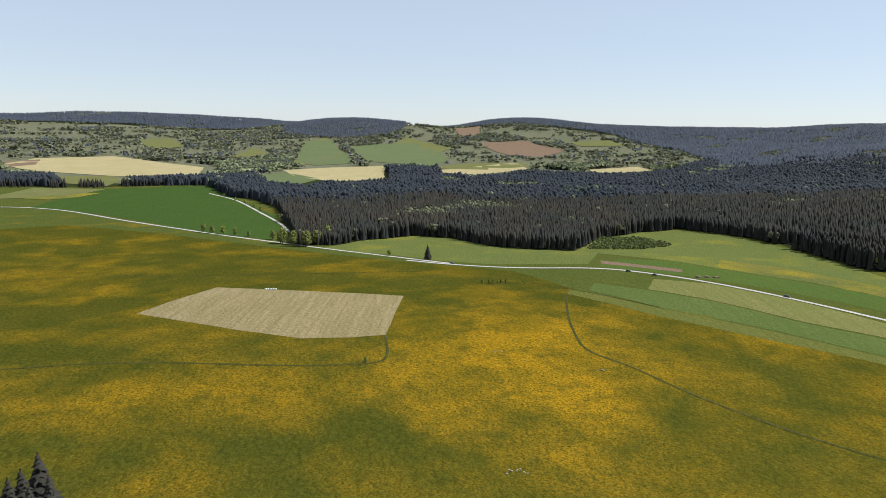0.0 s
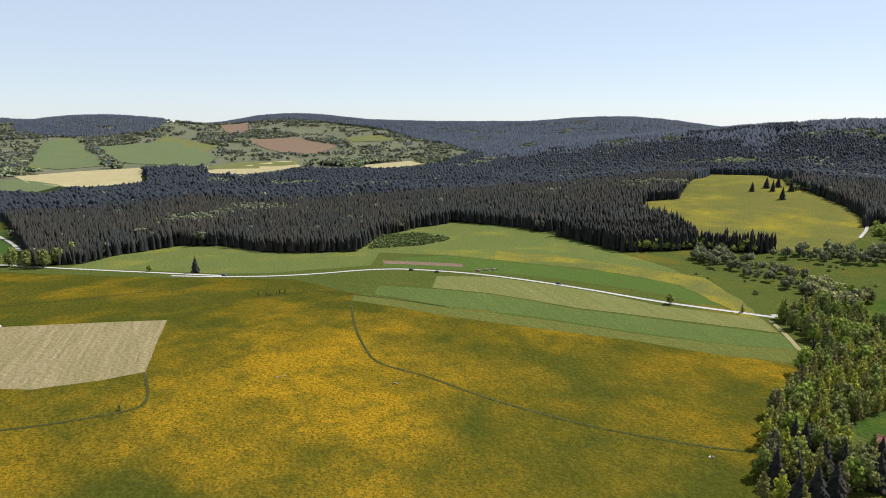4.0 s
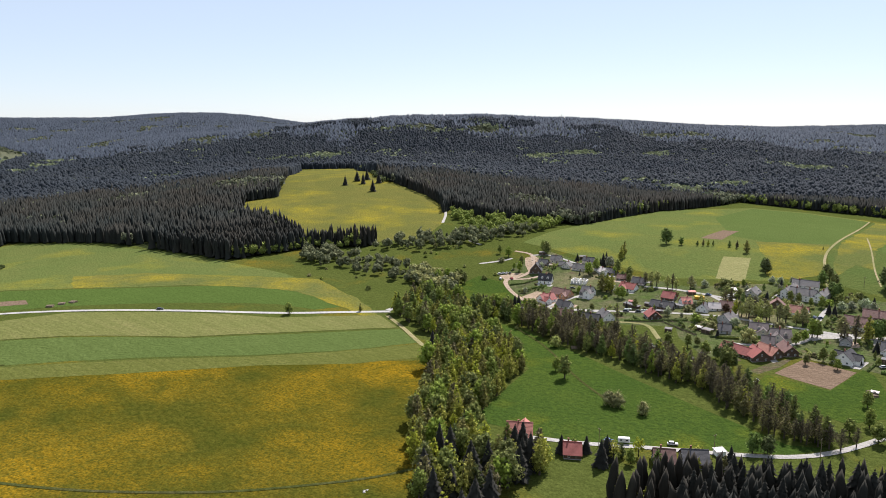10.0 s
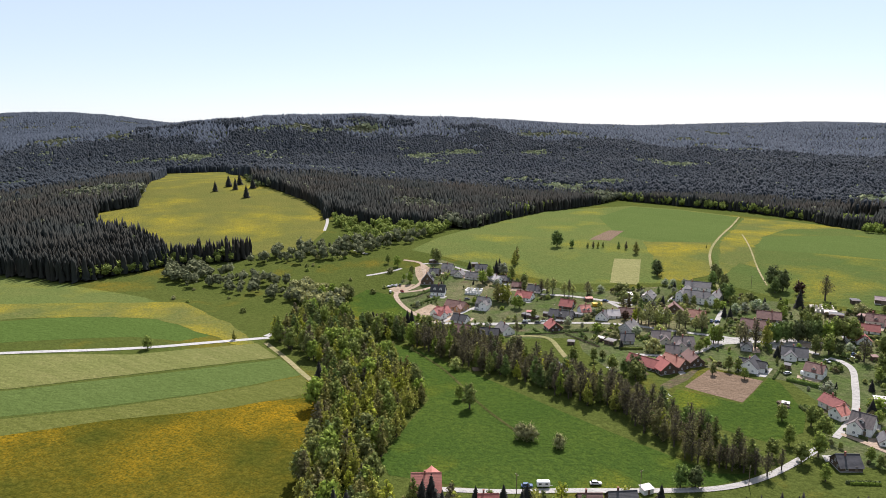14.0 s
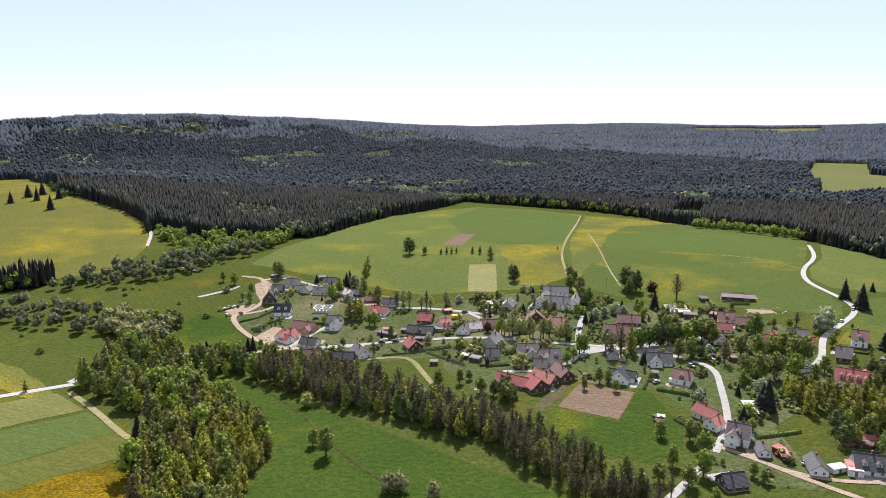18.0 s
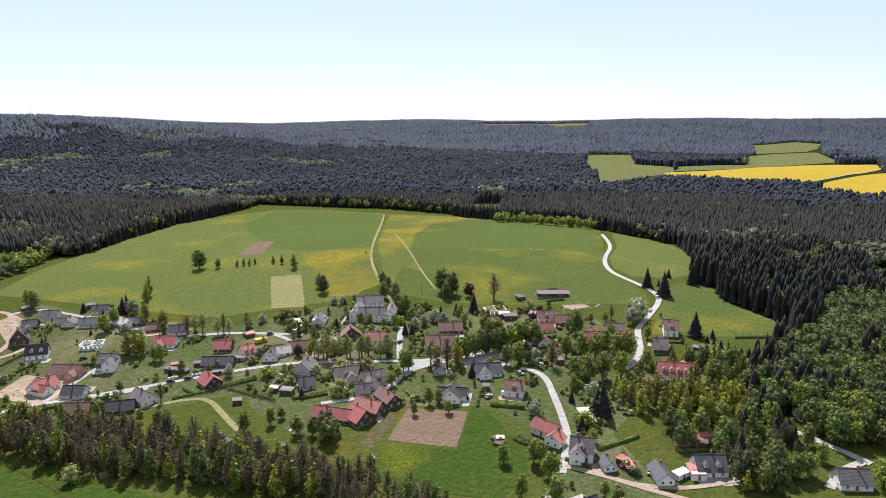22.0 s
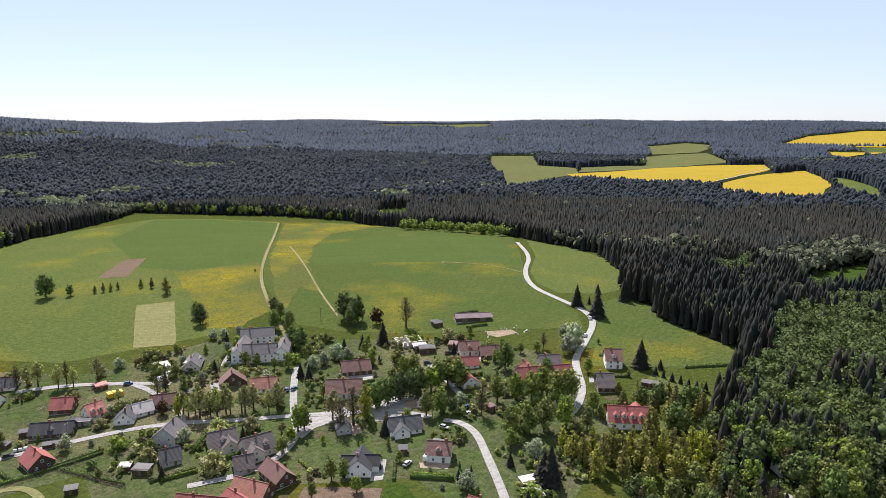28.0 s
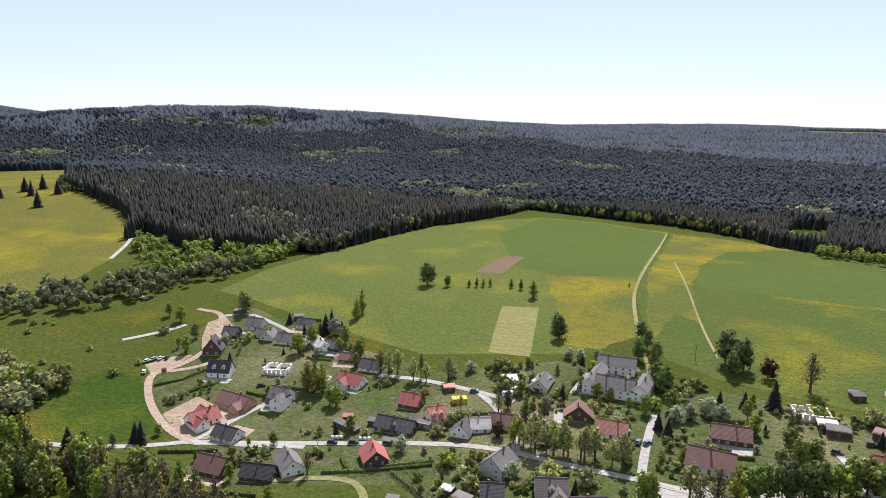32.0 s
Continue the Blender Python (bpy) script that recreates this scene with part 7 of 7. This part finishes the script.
car(503.8, 390.9, 40, 'white')
car(510.2, 384.0, 55, 'red')
car(480.6, 267.7, -75, 'dark')
car(449.2, 339.1, -70, 'dark')
car(516.4, 329.4, -60, 'dark')
car(539.4, 229.0, -85, 'blue')
car(555.2, 183.9, -80, 'silver')
car(471.8, 77.7, -40, 'white')
car(515.7, 150.4, -30, 'blue')
car(528.4, 86.0, -100, 'dark')
car(537.8, 73.7, -88, 'dark')
car(439.6, 106.8, -40, 'silver')
car(477.7, 77.0, -40, 'blue')
car(374.1, 68.8, -120, 'white')
car(539.7, -0.3, -30, 'white')
car(375.5, 62.0, -60, 'red')
shed(548.7, 87.1, -85, 7, 5, 2.4, 'pale', 'wood', 'grey wooden shed with a sheet roof')
shed(522.2, 65.6, -90, 5, 4, 2.2, 'dark', 'wood', 'dark wooden shed beside a farmhouse')
shed(583.6, 73.6, -88, 4, 3, 2.0, 'dark', 'wood', 'dark wooden hut in a field')
shed(500.1, 272.0, -70, 4, 3, 2.2, 'red', 'wood', 'small garden hut with a red roof')
shed(500.2, 258.7, -80, 6, 3, 2.0, 'dark', 'wood', 'low dark wood store')
shed(503.7, 238.1, -88, 6, 3, 2.2, 'dark', 'grey', 'low garage with a dark flat roof')
shed(538.2, 240.8, -60, 5, 4, 2.2, 'salmon', 'wood', 'small shed with a pink roof')
shed(449.8, 225.3, -80, 4, 3, 2.2, 'slate', 'wood', 'grey garden shed on grass')
shed(586.8, 398.7, -70, 6, 4, 2.4, 'slate', 'wood', 'grey wooden outbuilding beside a house')
shed(594.0, 360.8, -60, 5, 4, 2.4, 'dark', 'wood', 'dark garden hut below the hill')
shed(407.8, 218.9, -30, 4, 3, 2.2, 'black', 'wood', 'small black field hut in a meadow')
shed(401.3, 194.7, -30, 4, 2, 1.8, 'black', 'wood', 'dark trailer-like hut on grass')
shed(448.8, 107.3, -95, 3, 3, 2.2, 'dark', 'wood', 'dark timber garden shed among trees')
shed(367.5, 43.8, -60, 6, 3, 2.0, 'pale', 'white', 'pale garden greenhouse beside a house')
shed(367.3, 36.6, -60, 5, 3, 2.3, 'red', 'wood', 'garden annex with a red roof')
shed(378.6, 62.2, -45, 4, 2.5, 2.1, 'red', 'wood', 'narrow shed with a red roof')
shed(399.5, 105.9, -90, 3, 2, 1.6, 'pale', 'wood', 'tiny pale hut on the lawn')
shed(407.9, -22.6, -60, 6, 5, 2.6, 'pale', 'white', 'white summer house under trees')
shed(417.2, 67.3, -80, 6, 4, 2.4, 'pale', 'wood', 'carport with a white sheet roof')
shed(388.9, 31.5, -95, 6, 4, 2.3, 'brown', 'wood', 'dark cabin with a brown roof under trees')
rubble(573.8, 56.0, 4, 16, 'timber', 'timber_heap', 'loose heap of old timber behind a barn', 0.2, 0.55)
rubble(558.1, 48.6, 3, 14, 'concrete', 'rubble_heap', 'pale building rubble on gravel', 0.2, 0.55)
rubble(565.6, 37.8, 2.5, 9, 'concrete', 'rubble_heap', 'pale stone pieces on gravel', 0.2, 0.55)
rubble(557.3, 26.5, 3, 12, 'film', 'sheet_heap', 'white sheeting and boards in a row', 0.2, 0.55)
rubble(513.7, 68.2, 4, 18, 'stone_heap', 'rubble_heap', 'heaps of pale rubble in a yard', 0.2, 0.55)
rubble(503.5, 271.1, 3, 14, 'stone_heap', 'clutter_heap', 'firewood and stones beside a yard', 0.2, 0.55)
rubble(553.5, 390.2, 3, 12, 'stone_heap', 'gravel_heap', 'pale gravel heap on a building site', 0.2, 0.55)
rubble(490.5, 344.2, 2, 10, 'timber', 'timber_heap', 'stack of timber beside a new house', 0.2, 0.55)
rubble(455.3, 190.0, 3, 12, 'stone_heap', 'rubble_heap', 'pale stones in a garden', 0.2, 0.55)
rubble(389.8, 156.8, 2.5, 12, 'film', 'sheet_heap', 'white sheeting beside a ditch', 0.2, 0.55)
rubble(443.7, 165.9, 2.5, 12, 'stone_heap', 'rubble_heap', 'clutter of stones behind a barn', 0.2, 0.55)
rubble(401.1, 108.1, 1.2, 8, 'timber', 'timber_heap', 'cut firewood on the lawn', 0.2, 0.55)
rubble(26.9, 230.1, 3.2, 22, 'stone_heap', 'stone_heap', 'low heap of pale field stones in a meadow')
rubble(80.3, 327.4, 2.0, 9, 'stone_heap', 'stone_heap', 'small pale stone heap in a flowering meadow')
rubble(30.2, 344.0, 2.2, 9, 'stone_heap', 'stone_heap', 'small pale stone heap in a flowering meadow')
rubble(186.4, 235.9, 0.9, 4, 'concrete', 'stone_heap', 'small ring of white stones in grass')
rubble(561.2, 33.4, 6, 22, 'concrete', 'rubble_heap', 'scattered pale building rubble behind a barn')
rubble(508.9, 53.8, 5, 27, 'stone_heap', 'rubble_heap', 'heaps of pale rubble in a yard')
rubble(419.2, 192.0, 3.5, 14, 'film', 'sheet_heap', 'heap of white sheeting beside a track')
rubble(522.7, 260.3, 3, 13, 'stone_heap', 'rubble_heap', 'pale rubble in a garden')
rubble(438.8, 167.5, 3, 11, 'stone_heap', 'rubble_heap', 'pale rubble beside a barn')
rubble(566.6, 394.7, 6, 33, 'stone_heap', 'gravel_heap', 'pale gravel heaps on a building site')
rubble(475.2, 343.8, 4, 16, 'stone_heap', 'gravel_heap', 'reddish gravel heaps beside a new house')
rubble(730.2, 42.6, 2.5, 11, 'stone_heap', 'stone_heap', 'brown stone heap on the hilltop field')
logs(208.1, 548.1, 48, 4, 2, 7)
logs(215.9, 549.4, 56, 4, 2, 7)
logs(222.9, 548.3, 24, 4, 2, 7)
logs(393.8, 191.3, 55, 4, 2, 7)
logs(387.8, 259.6, 35, 4, 2, 7)
logs(401.0, 107.3, 30, 4, 2, 7)
logs(397.0, 106.9, 55, 4, 2, 7)
bale(-130.3, 492.9)
bale(-128.4, 492.6)
bale(-126.4, 492.4)
bale(-124.5, 492.2)
bale(-122.6, 491.9)
bale(484.3, 269.7)
bale(484.7, 268.0)
bale(485.2, 266.3)
bale(486.6, 258.2)
bale(487.0, 256.5)
bale(487.5, 254.7)
bale(488.4, 247.4)
bale(488.9, 245.6)
bale(489.3, 243.9)
pole(490.3, 239.9, 8, 156)
pole(477.6, 272.9, 8, 30)
pole(490.3, 194.9, 8, 0)
pole(471.7, 92.5, 8, 126)
pole(13.1, 781.1, 8, 0)
pole(78.3, 721.5, 8, 69)
pole(129.4, 691.8, 8, 45)
pole(318.5, 114.5, 8, 174)
pole(297.2, 149.1, 8, 156)
pole(607.0, 138.3, 8, 66)
pole(608.0, 107.3, 8, 0)
pole(445.4, 21.7, 8, 120)
pole(273.8, 188.3, 8, 60)
mast(2012, 1393, 45)
mast(2101, 1219, 58)
fence([(458.5, 253.7), (466.7, 235.7), (448.0, 206.8)])
fence([(467.5, 235.6), (474.4, 217.9)])
fence([(487.4, 284.4), (482.9, 256.5)])
fence([(496.7, 367.6), (513.8, 365.9), (524.5, 357.3)])
fence([(467.8, 233.4), (454.1, 216.9), (448.7, 207.3)])
fence([(468.8, 181.0), (488.3, 173.6)])
fence([(480.5, 243.6), (458.0, 214.2)])
goal(378.6, -80.1, 75)
goal(362.8, -63.6, 75)
shell(557.4, 92.1, -84, 13, 10, 3.4, 'ruined_house', 'roofless pale stone house under repair', 'wall_cream')
shell(532.6, 331.6, -78, 12, 9, 3.0, 'house_shell', 'white block walls of an unfinished house', 'wall_white')
boards(528.6, 232.1, -60)

# the model trees from which the others were copied are taken away
for forms in KINDS.values():
    for form in forms:
        for o in (*form.children_recursive, form):
            bpy.data.objects.remove(o)
